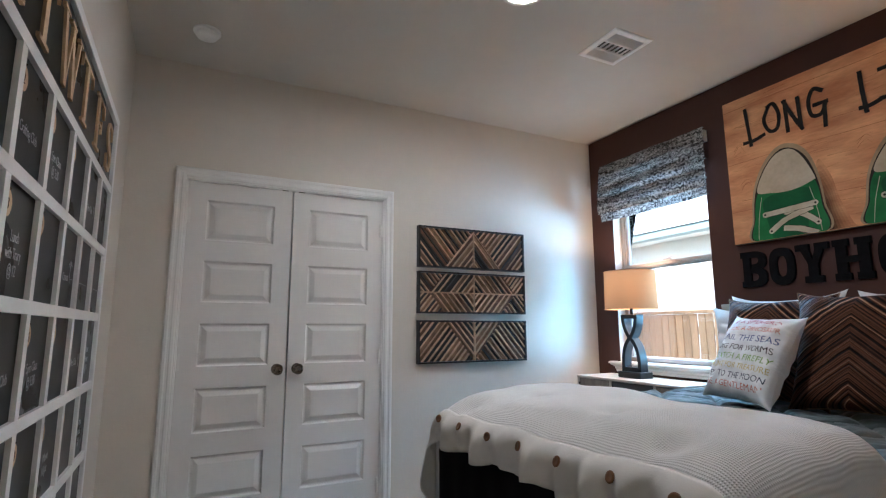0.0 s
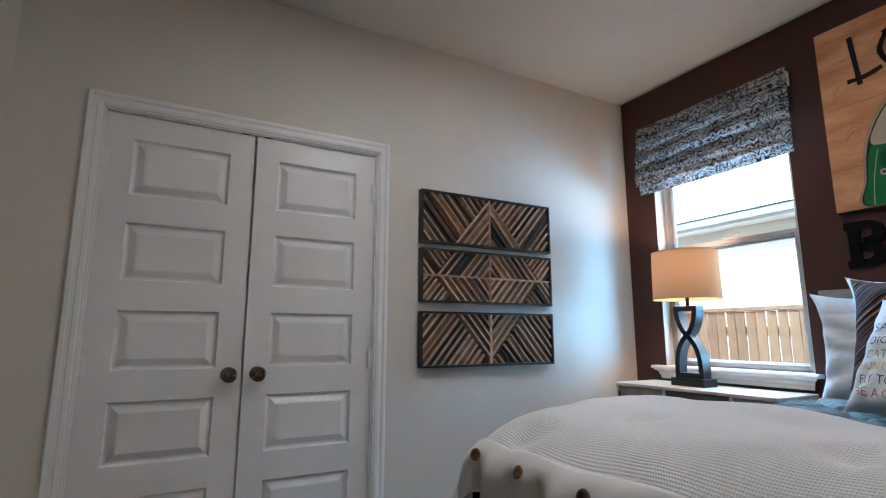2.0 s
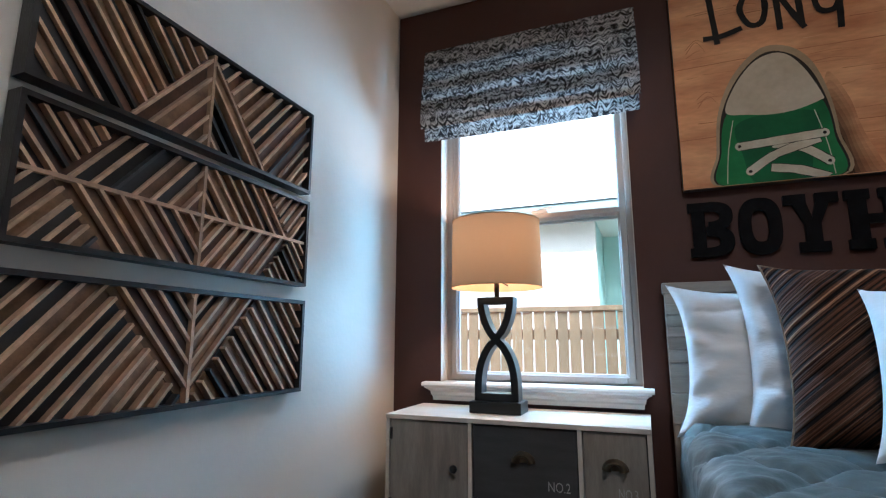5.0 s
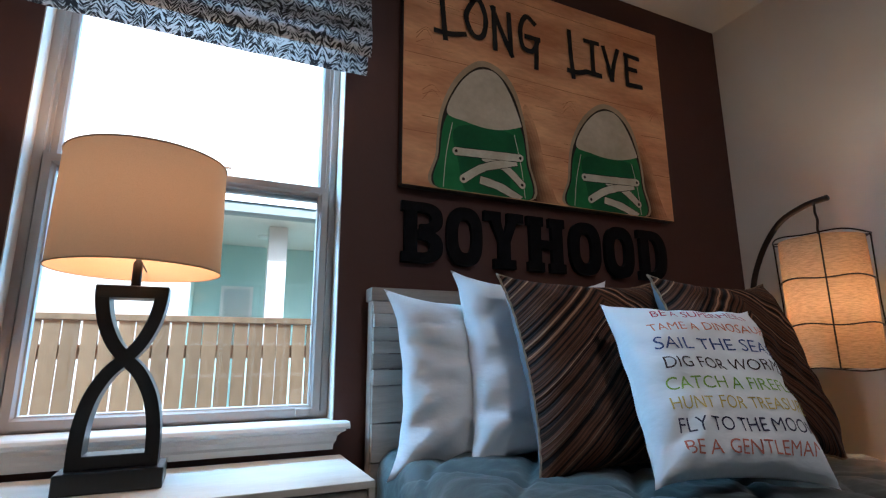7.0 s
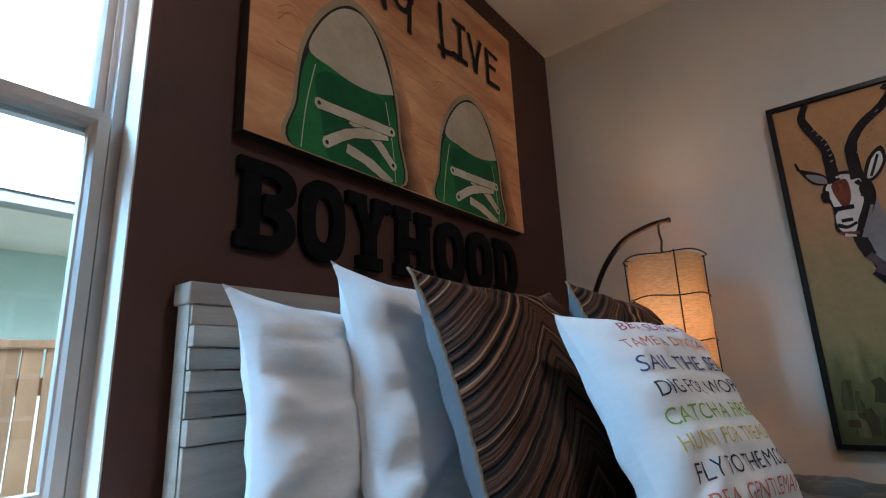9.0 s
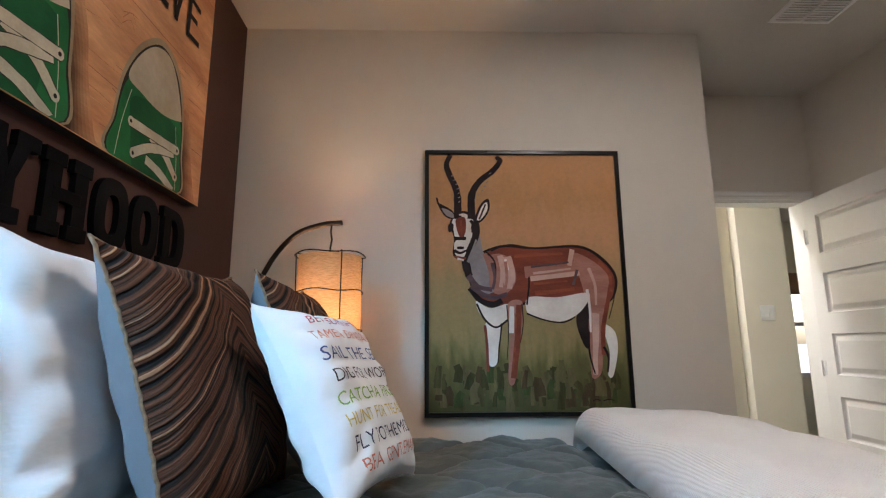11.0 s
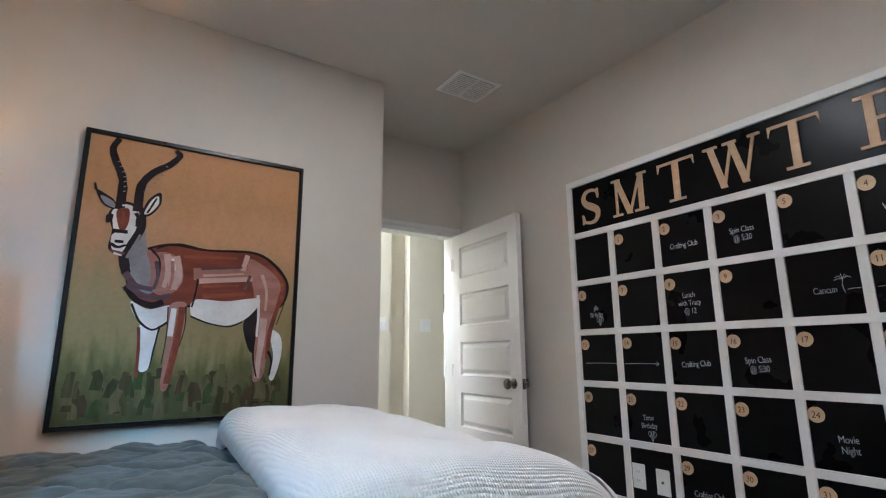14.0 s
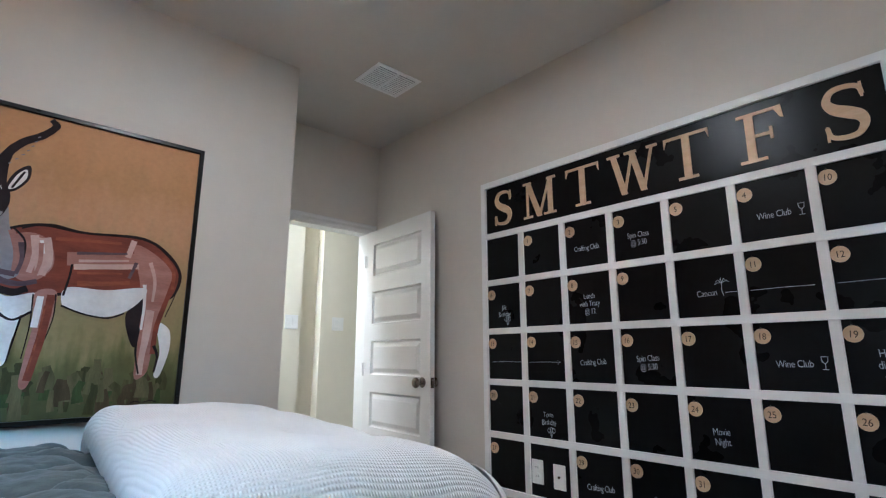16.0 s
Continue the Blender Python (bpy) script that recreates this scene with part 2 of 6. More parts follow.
add_box(bm, -6.6, -6.5, -7.0, AS, 0, H)
add_box(bm, -3.6, -3.5, -7.0, HS - T, 0, H)
add_box(bm, -6.5, W - T, AS - T, AS, 0, H)
structure("wall_far_room", bm, M_HALL, "cream walls of the room past the hall")
bm = bmesh.new()
add_box(bm, -6.1, -5.3, -7.06, -7.02, 1.38, 1.43)
add_box(bm, -6.1, -5.3, -7.06, -7.02, 0.75, 0.80)
structure("window_2", bm, M_TRIM, "white window bars in the far room")
far_shade = tagged(part("window_valance", box(-6.12, -5.28, -6.99, -6.96, 1.78, 2.06, 0.01), mat("tan_valance", (0.42, 0.27, 0.14), 0.9)), "tan fabric valance over the far window", "curtain")

# baseboards
bm = bmesh.new()
for x0, x1, y0, y1 in ((W, CX0 - 0.06, -0.015, -0.001), (CX1 + 0.06, -0.016, -0.015, -0.001), (JX, -0.016, S + 0.001, S + 0.015), (-0.015, -0.001, S, -0.016), (W + 0.001, W + 0.015, AS, -0.016)):
    add_box(bm, x0, x1, y0, y1, 0.0, 0.10)
    add_box(bm, x0, x1, y0 + (0.004 if y1 > -0.01 and y0 > -0.02 else 0), y1, 0.10, 0.115)
structure("baseboard", bm, M_TRIM, "white painted baseboard along the walls")

CASING = [(0.0, 0.0), (0.0, 0.012), (0.006, 0.018), (0.018, 0.019), (0.024, 0.015), (0.034, 0.015), (0.040, 0.018), (0.052, 0.016), (0.058, 0.010), (0.064, 0.009), (0.066, 0.0)]


def casing(name, x0, x1, top, y, normal):
    """Door casing: two legs and a mitred head."""
    bm = bmesh.new()
    n = Vector(normal)
    rings = []
    for px, pz, sx, sz in ((x0, 0.0, 1, 0), (x0, top, 1, -1), (x1, top, -1, -1), (x1, 0.0, -1, 0)):
        rings.append([Vector((px + sx * d, y, pz + sz * d)) + n * h for d, h in CASING])
    add_loft(bm, rings)
    return structure(name, bm, M_TRIM, "white moulded door casing")


casing("trim_closet", CX0 - 0.058, CX1 + 0.058, CZ + 0.058, 0.0, (0, -1, 0))
casing("trim_entry", DX0 - 0.058, DX1 + 0.058, DZ + 0.058, AS, (0, 1, 0))
bm = bmesh.new()
for a, b in ((CX0, CX0 + 0.012), (CX1 - 0.012, CX1)):
    add_box(bm, a, b, 0.002, T, 0, CZ)
add_box(bm, CX0 + 0.012, CX1 - 0.012, 0.002, T, CZ - 0.012, CZ)
structure("closet_jamb", bm, M_TRIM, "white painted closet jamb")
bm = bmesh.new()
for a, b in ((DX0, DX0 + 0.012), (DX1 - 0.012, DX1)):
    add_box(bm, a, b, AS - T, AS - 0.002, 0, DZ)
add_box(bm, DX0 + 0.012, DX1 - 0.012, AS - T, AS - 0.002, DZ - 0.012, DZ)
structure("entry_jamb", bm, M_TRIM, "white painted entry jamb")


def door_leaf(w, h, thick):
    """A leaf in the xz plane with five raised panels on both faces; its front face lies at y = 0, facing -y."""
    bm = bmesh.new()
    stile, rows = 0.100, 5
    z0, z1 = 0.290, h - 0.105
    gap = 0.118
    ph = (z1 - z0 - gap * (rows - 1)) / rows
    for side in (0, 1):
        y = 0.0 if side == 0 else thick
        sg = 1 if side == 0 else -1

        def V(x, z, d):
            return bm.verts.new((x, y + sg * d, z))
        zs = [0.0]
        for r in range(rows):
            zs += [z0 + r * (ph + gap), z0 + r * (ph + gap) + ph]
        zs.append(h)
        # stiles and rails
        for a, b in ((0, stile), (w - stile, w)):
            bm.faces.new([V(a, 0, 0), V(b, 0, 0), V(b, h, 0), V(a, h, 0)])
        for i in range(0, len(zs), 2):
            bm.faces.new([V(stile, zs[i], 0), V(w - stile, zs[i], 0), V(w - stile, zs[i + 1], 0), V(stile, zs[i + 1], 0)])
        # sunk moulding and raised field
        for r in range(rows):
            a, b = zs[1 + 2 * r], zs[2 + 2 * r]
            prev = None
            for ins, d in ((0, 0), (0.003, 0.008), (0.007, 0.015), (0.013, 0.0165), (0.018, 0.0155), (0.040, 0.003), (0.044, 0.0015)):
                ring = [V(stile + ins, a + ins, d), V(w - stile - ins, a + ins, d), V(w - stile - ins, b - ins, d), V(stile + ins, b - ins, d)]
                if prev:
                    for i in range(4):
                        bm.faces.new((prev[i], prev[(i + 1) % 4], ring[(i + 1) % 4], ring[i]))
                prev = ring
            bm.faces.new(prev)
    for x in (0, w):
        bm.faces.new([bm.verts.new(p) for p in ((x, 0, 0), (x, thick, 0), (x, thick, h), (x, 0, h))])
    for z in (0, h):
        bm.faces.new([bm.verts.new(p) for p in ((0, 0, z), (w, 0, z), (w, thick, z), (0, thick, z))])
    bmesh.ops.remove_doubles(bm, verts=bm.verts, dist=0.0002)
    return bm


def knob(parent, x, z, y=0.0, out=-1):
    k = part("door_knob", lathe([(0.001, 0.0), (0.026, 0.0), (0.027, 0.005), (0.020, 0.009), (0.011, 0.013), (0.010, 0.028), (0.018, 0.034), (0.026, 0.044), (0.0275, 0.054), (0.023, 0.063), (0.012, 0.067), (0.001, 0.068)]), M_NICKEL, parent, "round aged nickel knob", smooth=True)
    k.matrix_local = pose(x, y, z, 90 if out < 0 else -90) @ Matrix.Diagonal((1.15, 1.15, 1.0, 1))
    return k


def hinge(parent, x, z):
    bm = add_tube(bmesh.new(), [(x, -0.006, z - 0.045), (x, -0.006, z + 0.045)], 0.006, 10)
    add_box(bm, x - 0.004, x + 0.022, -0.003, 0.0, z - 0.043, z + 0.043)
    return part("hinge", bm, M_TRIM, parent, "white painted butt hinge")


mid = (CX0 + CX1) / 2
LW, LH = mid - CX0 - 0.015, CZ - 0.02
closet_l = empty("closet_door", pose(CX0 + 0.0135, 0.012, 0.006), "closed white five-panel closet door leaf with a round knob", "door", "pair of closet doors", "structure")
part("leaf", door_leaf(LW - 0.006, LH, 0.038), M_DOOR, closet_l)
knob(closet_l, LW - 0.055, 0.968)
for z in (0.25, 1.02, 1.84):
    hinge(closet_l, -0.004, z)
closet_r = empty("closet_door", pose(mid + 0.0035, 0.012, 0.006), "closed white five-panel closet door leaf with a round knob", "door", "pair of closet doors", "structure")
part("leaf", door_leaf(LW, LH, 0.035), M_DOOR, closet_r)
knob(closet_r, 0.055, 0.968)
for z in (0.25, 1.02, 1.84):
    hinge(closet_r, LW - 0.016, z)
# catches on the head jamb
for x in (mid - 0.05, mid + 0.05):
    tagged(part("ball_catch", box(x - 0.018, x + 0.018, 0.004, 0.03, CZ - 0.0155, CZ - 0.0125), M_NICKEL), "small dark metal catch over the closet doors", "catch")

# entry door, standing open against the calendar wall
entry = empty("entry_door", pose(DX0 + 0.018, AS + 0.004, 0.008, 0, 0, 86.0), "open white five-panel bedroom door with a nickel knob", "door", kind="structure")
DW = 0.80
part("leaf", door_leaf(DW, 2.02, 0.035), M_DOOR, entry)
knob(entry, DW - 0.072, 0.955)
knob(entry, DW - 0.072, 0.955, 0.035, 1)
lp = part("latch_plate", box(DW, DW + 0.003, 0.006, 0.029, 0.925, 0.985, 0.001), M_NICKEL, entry, "nickel latch plate on the edge")
part("latch_bolt", box(DW + 0.003, DW + 0.013, 0.011, 0.024, 0.945, 0.966, 0.002), M_NICKEL, lp)
for z in (0.25, 1.02, 1.80):
    hinge(entry, -0.004, z)

# ---------------- window ----------------
win = empty("window_1", pose(0, 0, 0), "single-hung window in beige vinyl with two glass sashes", "window", kind="structure")
ax = ((0, 1, 0), (0, 0, 1), (-1, 0, 0))
bm = add_sweep_frame(bmesh.new(), (WY0 + 0.002, WY1 - 0.002, WZ0 + 0.002, WZ1), [(0, 0), (0, 0.05), (0.022, 0.05), (0.026, 0.042), (0.034, 0.042), (0.036, 0)], *ax, (0.125, 0, 0))
part("window_frame", bm, M_VINYL, win, "beige vinyl outer frame")
ZM = 1.655
up = part("upper_sash", add_sweep_frame(bmesh.new(), (WY0 + 0.034, WY1 - 0.034, ZM - 0.02, WZ1 - 0.03), [(0, 0), (0, 0.02), (0.018, 0.02), (0.024, 0.012), (0.026, 0)], *ax, (0.112, 0, 0)), M_VINYL, win)
p = part("pane", box(0.106, 0.109, WY0 + 0.05, WY1 - 0.05, ZM, WZ1 - 0.05), M_GLASS, up, "clear glass")
p.visible_shadow = False
lo = part("lower_sash", add_sweep_frame(bmesh.new(), (WY0 + 0.030, WY1 - 0.030, WZ0 + 0.012, ZM + 0.022), [(0, 0), (0, 0.026), (0.020, 0.026), (0.026, 0.016), (0.030, 0.014), (0.032, 0)], *ax, (0.090, 0, 0)), M_VINYL, win)
p = part("pane", box(0.079, 0.082, WY0 + 0.055, WY1 - 0.055, WZ0 + 0.035, ZM), M_GLASS, lo, "clear glass")
p.visible_shadow = False
bm = box(0.044, 0.064, -0.70, -0.63, ZM + 0.022, ZM + 0.034, 0.003)
add_tube(bm, [(0.054, -0.665, ZM + 0.034), (0.050, -0.69, ZM + 0.040), (0.046, -0.72, ZM + 0.040)], 0.004, 8)
part("sash_lock", bm, M_VINYL, lo, "small sash lock")
part("tilt_latch", box(0.050, 0.066, WY0 + 0.06, WY0 + 0.10, WZ0 + 0.012, WZ0 + 0.034, 0.003), M_VINYL, lo, "small corner latch")
# side returns in white
bm = bmesh.new()
add_box(bm, 0.002, 0.125, WY0, WY0 + 0.003, WZ0, WZ1)
add_box(bm, 0.002, 0.125, WY1 - 0.003, WY1, WZ0, WZ1)
part("window_return", bm, M_WALL, win)
bm = bmesh.new()
prof = [(-0.055, 0.0), (-0.058, 0.006), (-0.055, 0.014), (-0.050, 0.018), (0.07, 0.018), (0.07, 0.0)]
add_loft(bm, [[(x, y, WZ0 - 0.016 + z) for x, z in prof] for y in (WY0 - 0.036, WY1 + 0.066)])
part("window_sill", bm, M_TRIM, win, "white painted sill")
bm = bmesh.new()
prof = [(0.0, 0.0), (-0.016, 0.0), (-0.018, 0.016), (-0.024, 0.024), (-0.026, 0.036), (-0.036, 0.046), (-0.048, 0.052), (-0.048, 0.058), (0.0, 0.058)]
add_loft(bm, [[(x, yy + s * (0.048 + x) * 0.9, WZ0 - 0.074 + z) for x, z in prof] for yy, s in ((WY0 - 0.026, 1), (WY1 + 0.056, -1))])
part("apron", bm, M_TRIM, win, "white moulded apron under the sill")


def wall_frame(origin, right, normal):
    """A pose whose x runs along the wall, y up and z out of the wall."""
    r, n = Vector(right), Vector(normal)
    m = Matrix((r, Vector((0, 0, 1)), n)).transposed().to_4x4()
    m.translation = origin
    return m


EAST, NORTH, SOUTH, WEST = ((0, -1, 0), (-1, 0, 0)), ((1, 0, 0), (0, -1, 0)), ((-1, 0, 0), (0, 1, 0)), ((0, 1, 0), (1, 0, 0))


def fabric_glow(name, colour, through_share, weave=420.0, band=(1, 1, 1), dark=0.62):
    """Thin woven cloth that lets lamp light through."""
    m = bpy.data.materials.new(name)
    m.use_nodes = True
    N, L = m.node_tree.nodes, m.node_tree.links
    N.clear()
    out = N.new("ShaderNodeOutputMaterial")
    mix = N.new("ShaderNodeMixShader")
    mix.inputs[0].default_value = through_share
    di, tr = N.new("ShaderNodeBsdfDiffuse"), N.new("ShaderNodeBsdfTranslucent")
    co, mp = N.new("ShaderNodeTexCoord"), N.new("ShaderNodeMapping")
    mp.inputs["Scale"].default_value = band
    L.new(co.outputs["Object"], mp.inputs[0])
    n = N.new("ShaderNodeTexNoise")
    n.inputs["Scale"].default_value, n.inputs["Detail"].default_value = weave, 3.0
    L.new(mp.outputs[0], n.inputs[0])
    r = N.new("ShaderNodeValToRGB")
    r.color_ramp.elements[0].position, r.color_ramp.elements[1].position = 0.3, 0.62
    r.color_ramp.elements[0].color = (*[c * dark for c in colour], 1)
    r.color_ramp.elements[1].color = (*colour, 1)
    L.new(n.outputs[0], r.inputs[0])
    bp = N.new("ShaderNodeBump")
    bp.inputs["Strength"].default_value, bp.inputs["Distance"].default_value = 0.4, 0.001
    L.new(n.outputs[0], bp.inputs["Height"])
    for s in (di, tr):
        L.new(r.outputs[0], s.inputs[0])
        L.new(bp.outputs[0], s.inputs["Normal"])
    L.new(di.outputs[0], mix.inputs[1])
    L.new(tr.outputs[0], mix.inputs[2])
    L.new(mix.outputs[0], out.inputs[0])
    return m


M_SHADE = fabric_glow("cream_lamp_linen", (0.46, 0.28, 0.15), 0.095, 500, dark=0.9)
M_BURLAP = fabric_glow("tan_lamp_burlap", (0.56, 0.37, 0.19), 0.085, 55, (1, 1, 9))
M_WIRE = mat("dark_bronze_wire", (0.03, 0.022, 0.018), 0.45, 0.7, var=0.2, scale=30)
M_LAMP = mat("black_lamp_lacquer", (0.012, 0.013, 0.014), 0.32, var=0.2, scale=14, bump=0.08, bump_scale=50)
M_BULB = bpy.data.materials.new("bulb_glow")
M_BULB.use_nodes = True
M_BULB.node_tree.nodes["Principled BSDF"].inputs["Emission Color"].default_value = (1, 0.85, 0.6, 1)
M_BULB.node_tree.nodes["Principled BSDF"].inputs["Emission Strength"].default_value = 4.0

# ---------------- ceiling fittings ----------------
M_VENT = mat("white_vent_enamel", (0.88, 0.88, 0.87), 0.4, var=0.03)
v1 = empty("ceiling_vent", pose(-0.93, -1.23, H), "white metal ceiling air register with three louvre banks", "vent")
part("frame", add_sweep_frame(bmesh.new(), (-0.135, 0.135, -0.145, 0.145), [(0, 0), (0, 0.004), (0.006, 0.008), (0.030, 0.010), (0.034, 0.0)], (1, 0, 0), (0, 1, 0), (0, 0, -1), (0, 0, 0)), M_VENT, v1)
# flat dark sheet; the unlit depth of the duct is only its colour
part("backing", box(-0.105, 0.105, -0.115, 0.115, -0.002, -0.0005), M_VOID_SHADE, v1, "dark sheet painted as the shade of the duct")
for y0, y1, run in ((-0.112, -0.042, 0), (-0.034, 0.034, 1), (0.042, 0.112, 0)):
    for k in range(6):
        bm = bmesh.new()
        if run:
            c = -0.095 + 0.19 * (k + 0.5) / 6
            add_loft(bm, [[(c - 0.002, y, -0.002), (c + 0.002, y, -0.010), (c + 0.004, y, -0.010), (c, y, -0.002)] for y in (y0, y1)])
        else:
            c = y0 + (y1 - y0) * (k + 0.5) / 6
            add_loft(bm, [[(x, c - 0.001, -0.002), (x, c + 0.0005, -0.010), (x, c + 0.002, -0.010), (x, c + 0.0005, -0.002)] for x in (-0.103, 0.103)])
        part("slat", bm, M_VENT, v1)
for y in (-0.038, 0.038):
    part("divider", box(-0.104, 0.104, y - 0.004, y + 0.004, -0.011, -0.002), M_VENT, v1)
v2 = empty("ceiling_vent", pose(-2.745, -2.675, H), "white square return air grille with fine louvres", "vent")
part("frame", add_sweep_frame(bmesh.new(), (-0.155, 0.155, -0.13, 0.13), [(0, 0), (0, 0.004), (0.006, 0.007), (0.022, 0.008), (0.026, 0.0)], (1, 0, 0), (0, 1, 0), (0, 0, -1), (0, 0, 0)), M_VENT, v2)
part("backing", box(-0.132, 0.132, -0.107, 0.107, -0.002, -0.0005), mat("grey_filter", (0.36, 0.36, 0.37), 0.9), v2, "grey filter cloth")
part("divider", box(-0.006, 0.006, -0.106, 0.106, -0.009, -0.002), M_VENT, v2)
for k in range(11):
    c = -0.100 + 0.2 * (k + 0.5) / 11
    for a, b in ((-0.130, -0.006), (0.006, 0.130)):
        part("slat", box(a, b, c - 0.0052, c + 0.0052, -0.007, -0.004), M_VENT, v2)
sd = empty("smoke_detector", pose(-2.955, -0.41, H, 180), "round white plastic smoke detector on the ceiling", "smoke detector")
part("base", lathe([(0.001, 0), (0.066, 0), (0.067, 0.010), (0.064, 0.014), (0.001, 0.014)], 40), M_PLASTIC, sd, smooth=False)
part("cover", lathe([(0.056, 0.014), (0.055, 0.026), (0.049, 0.036), (0.034, 0.042), (0.014, 0.043), (0.001, 0.043)], 40, caps=False), M_PLASTIC, sd, smooth=True)
part("test_button", lathe([(0.009, 0.042), (0.009, 0.046), (0.001, 0.047)], 16), M_PLASTIC, sd)
cl = empty("ceiling_light", pose(-1.67, -1.42, H, 180), "flush round white ceiling light, lit warm", "ceiling light")
part("trim_ring", lathe([(0.094, 0.0), (0.118, 0.0), (0.119, 0.006), (0.110, 0.016), (0.096, 0.020), (0.094, 0.016)], 48, caps=False), M_TRIM, cl, smooth=True)
part("diffuser", lathe([(0.001, 0.012), (0.095, 0.012), (0.095, 0.008), (0.001, 0.008)], 40), M_BULB, cl, "glowing diffuser")


def outlet(m, label):
    o = empty("wall_outlet", m, label, "outlet")
    part("plate", box(-0.035, 0.035, -0.057, 0.057, 0, 0.005, 0.002), M_PLASTIC, o)
    for z in (-0.02, 0.02):
        s = part("socket", lathe([(0.001, 0.005), (0.017, 0.005), (0.017, 0.008), (0.001, 0.008)], 20), M_PLASTIC, o)
        s.location = (0, z, 0)
        for x in (-0.006, 0.006):
            # slots are raised patches with their inner shade as colour
            part("slot", box(x - 0.001, x + 0.001, z - 0.004, z + 0.005, 0.008, 0.0085), M_VOID_SHADE, s).location = (0, -z, 0)
    return o


outlet(wall_frame((-0.42, -0.001, 0.36), *NORTH), "white duplex outlet low on the wall")
outlet(wall_frame((W + 0.0065, -2.085, 0.555), *WEST), "white duplex outlet set into a black calendar square")
sw = empty("cable_plate", wall_frame((W + 0.0065, -1.955, 0.548), *WEST), "blank white wall plate in a black calendar square", "wall plate")
part("plate", box(-0.035, 0.035, -0.057, 0.057, 0, 0.005, 0.002), M_PLASTIC, sw)
part("jack", lathe([(0.001, 0.005), (0.006, 0.005), (0.006, 0.011), (0.001, 0.011)], 12), M_NICKEL, sw)
for x in (-3.49, -3.05):
    sw = empty("light_switch", wall_frame((x, HS, 1.40), *((-1, 0, 0), (0, 1, 0))), "white two-gang rocker switch on the hall wall", "light switch", "hall switches")
    part("plate", box(-0.058, 0.058, -0.058, 0.058, 0, 0.005, 0.002), M_PLASTIC, sw)
    for u in (-0.023, 0.023):
        part("rocker", box(u - 0.016, u + 0.016, -0.033, 0.033, 0.005, 0.010, 0.002), M_PLASTIC, sw)

# ---------------- roman shade ----------------


def shade_cloth():
    m = mat("black_white_chevron_cloth", (0.5, 0.5, 0.5), 0.9, var=0.1, scale=30, bump=0.3, bump_scale=500)
    N, L = m.node_tree.nodes, m.node_tree.links
    b = N["Principled BSDF"]
    co = N.new("ShaderNodeTexCoord")
    sep = N.new("ShaderNodeSeparateXYZ")
    wob = N.new("ShaderNodeTexNoise")
    wob.inputs["Scale"].default_value, wob.inputs["Detail"].default_value = 12.0, 2.0
    L.new(co.outputs["Object"], wob.inputs[0])
    L.new(co.outputs["Object"], sep.inputs[0])

    def calc(op, a, b_):
        n = N.new("ShaderNodeMath")
        n.operation = op
        for k, v in enumerate((a, b_)):
            if isinstance(v, float):
                n.inputs[k].default_value = v
            else:
                L.new(v, n.inputs[k])
        return n.outputs[0]

    # short slanting brush strokes that lean one way, then the other
    u = calc("PINGPONG", calc("ADD", sep.outputs[1], calc("MULTIPLY", wob.outputs[0], 0.05)), 0.025)
    across = calc("SUBTRACT", sep.outputs[2], calc("MULTIPLY", u, 1.25))
    along = calc("ADD", calc("MULTIPLY", sep.outputs[2], 0.8), u)
    cell = N.new("ShaderNodeCombineXYZ")
    L.new(calc("MULTIPLY", across, 150.0), cell.inputs[0])
    L.new(calc("MULTIPLY", along, 36.0), cell.inputs[1])
    L.new(calc("MULTIPLY", sep.outputs[1], 9.0), cell.inputs[2])
    gaps = N.new("ShaderNodeTexNoise")
    gaps.inputs["Scale"].default_value, gaps.inputs["Detail"].default_value = 1.0, 2.0
    L.new(cell.outputs[0], gaps.inputs[0])
    ink = gaps.outputs[0]
    r = N.new("ShaderNodeValToRGB")
    r.color_ramp.elements[0].position, r.color_ramp.elements[1].position = 0.47, 0.56
    r.color_ramp.elements[0].color, r.color_ramp.elements[1].color = (0.012, 0.012, 0.013, 1), (0.50, 0.49, 0.475, 1)
    L.new(ink, r.inputs[0])
    L.new(r.outputs[0], b.inputs["Base Color"])
    # light through the cloth
    out = [n for n in N if n.type == "OUTPUT_MATERIAL"][0]
    mix, tr = N.new("ShaderNodeMixShader"), N.new("ShaderNodeBsdfTranslucent")
    mix.inputs[0].default_value = 0.2
    L.new(r.outputs[0], tr.inputs[0])
    L.new(b.outputs[0], mix.inputs[1])
    L.new(tr.outputs[0], mix.inputs[2])
    L.new(mix.outputs[0], out.inputs[0])
    return m


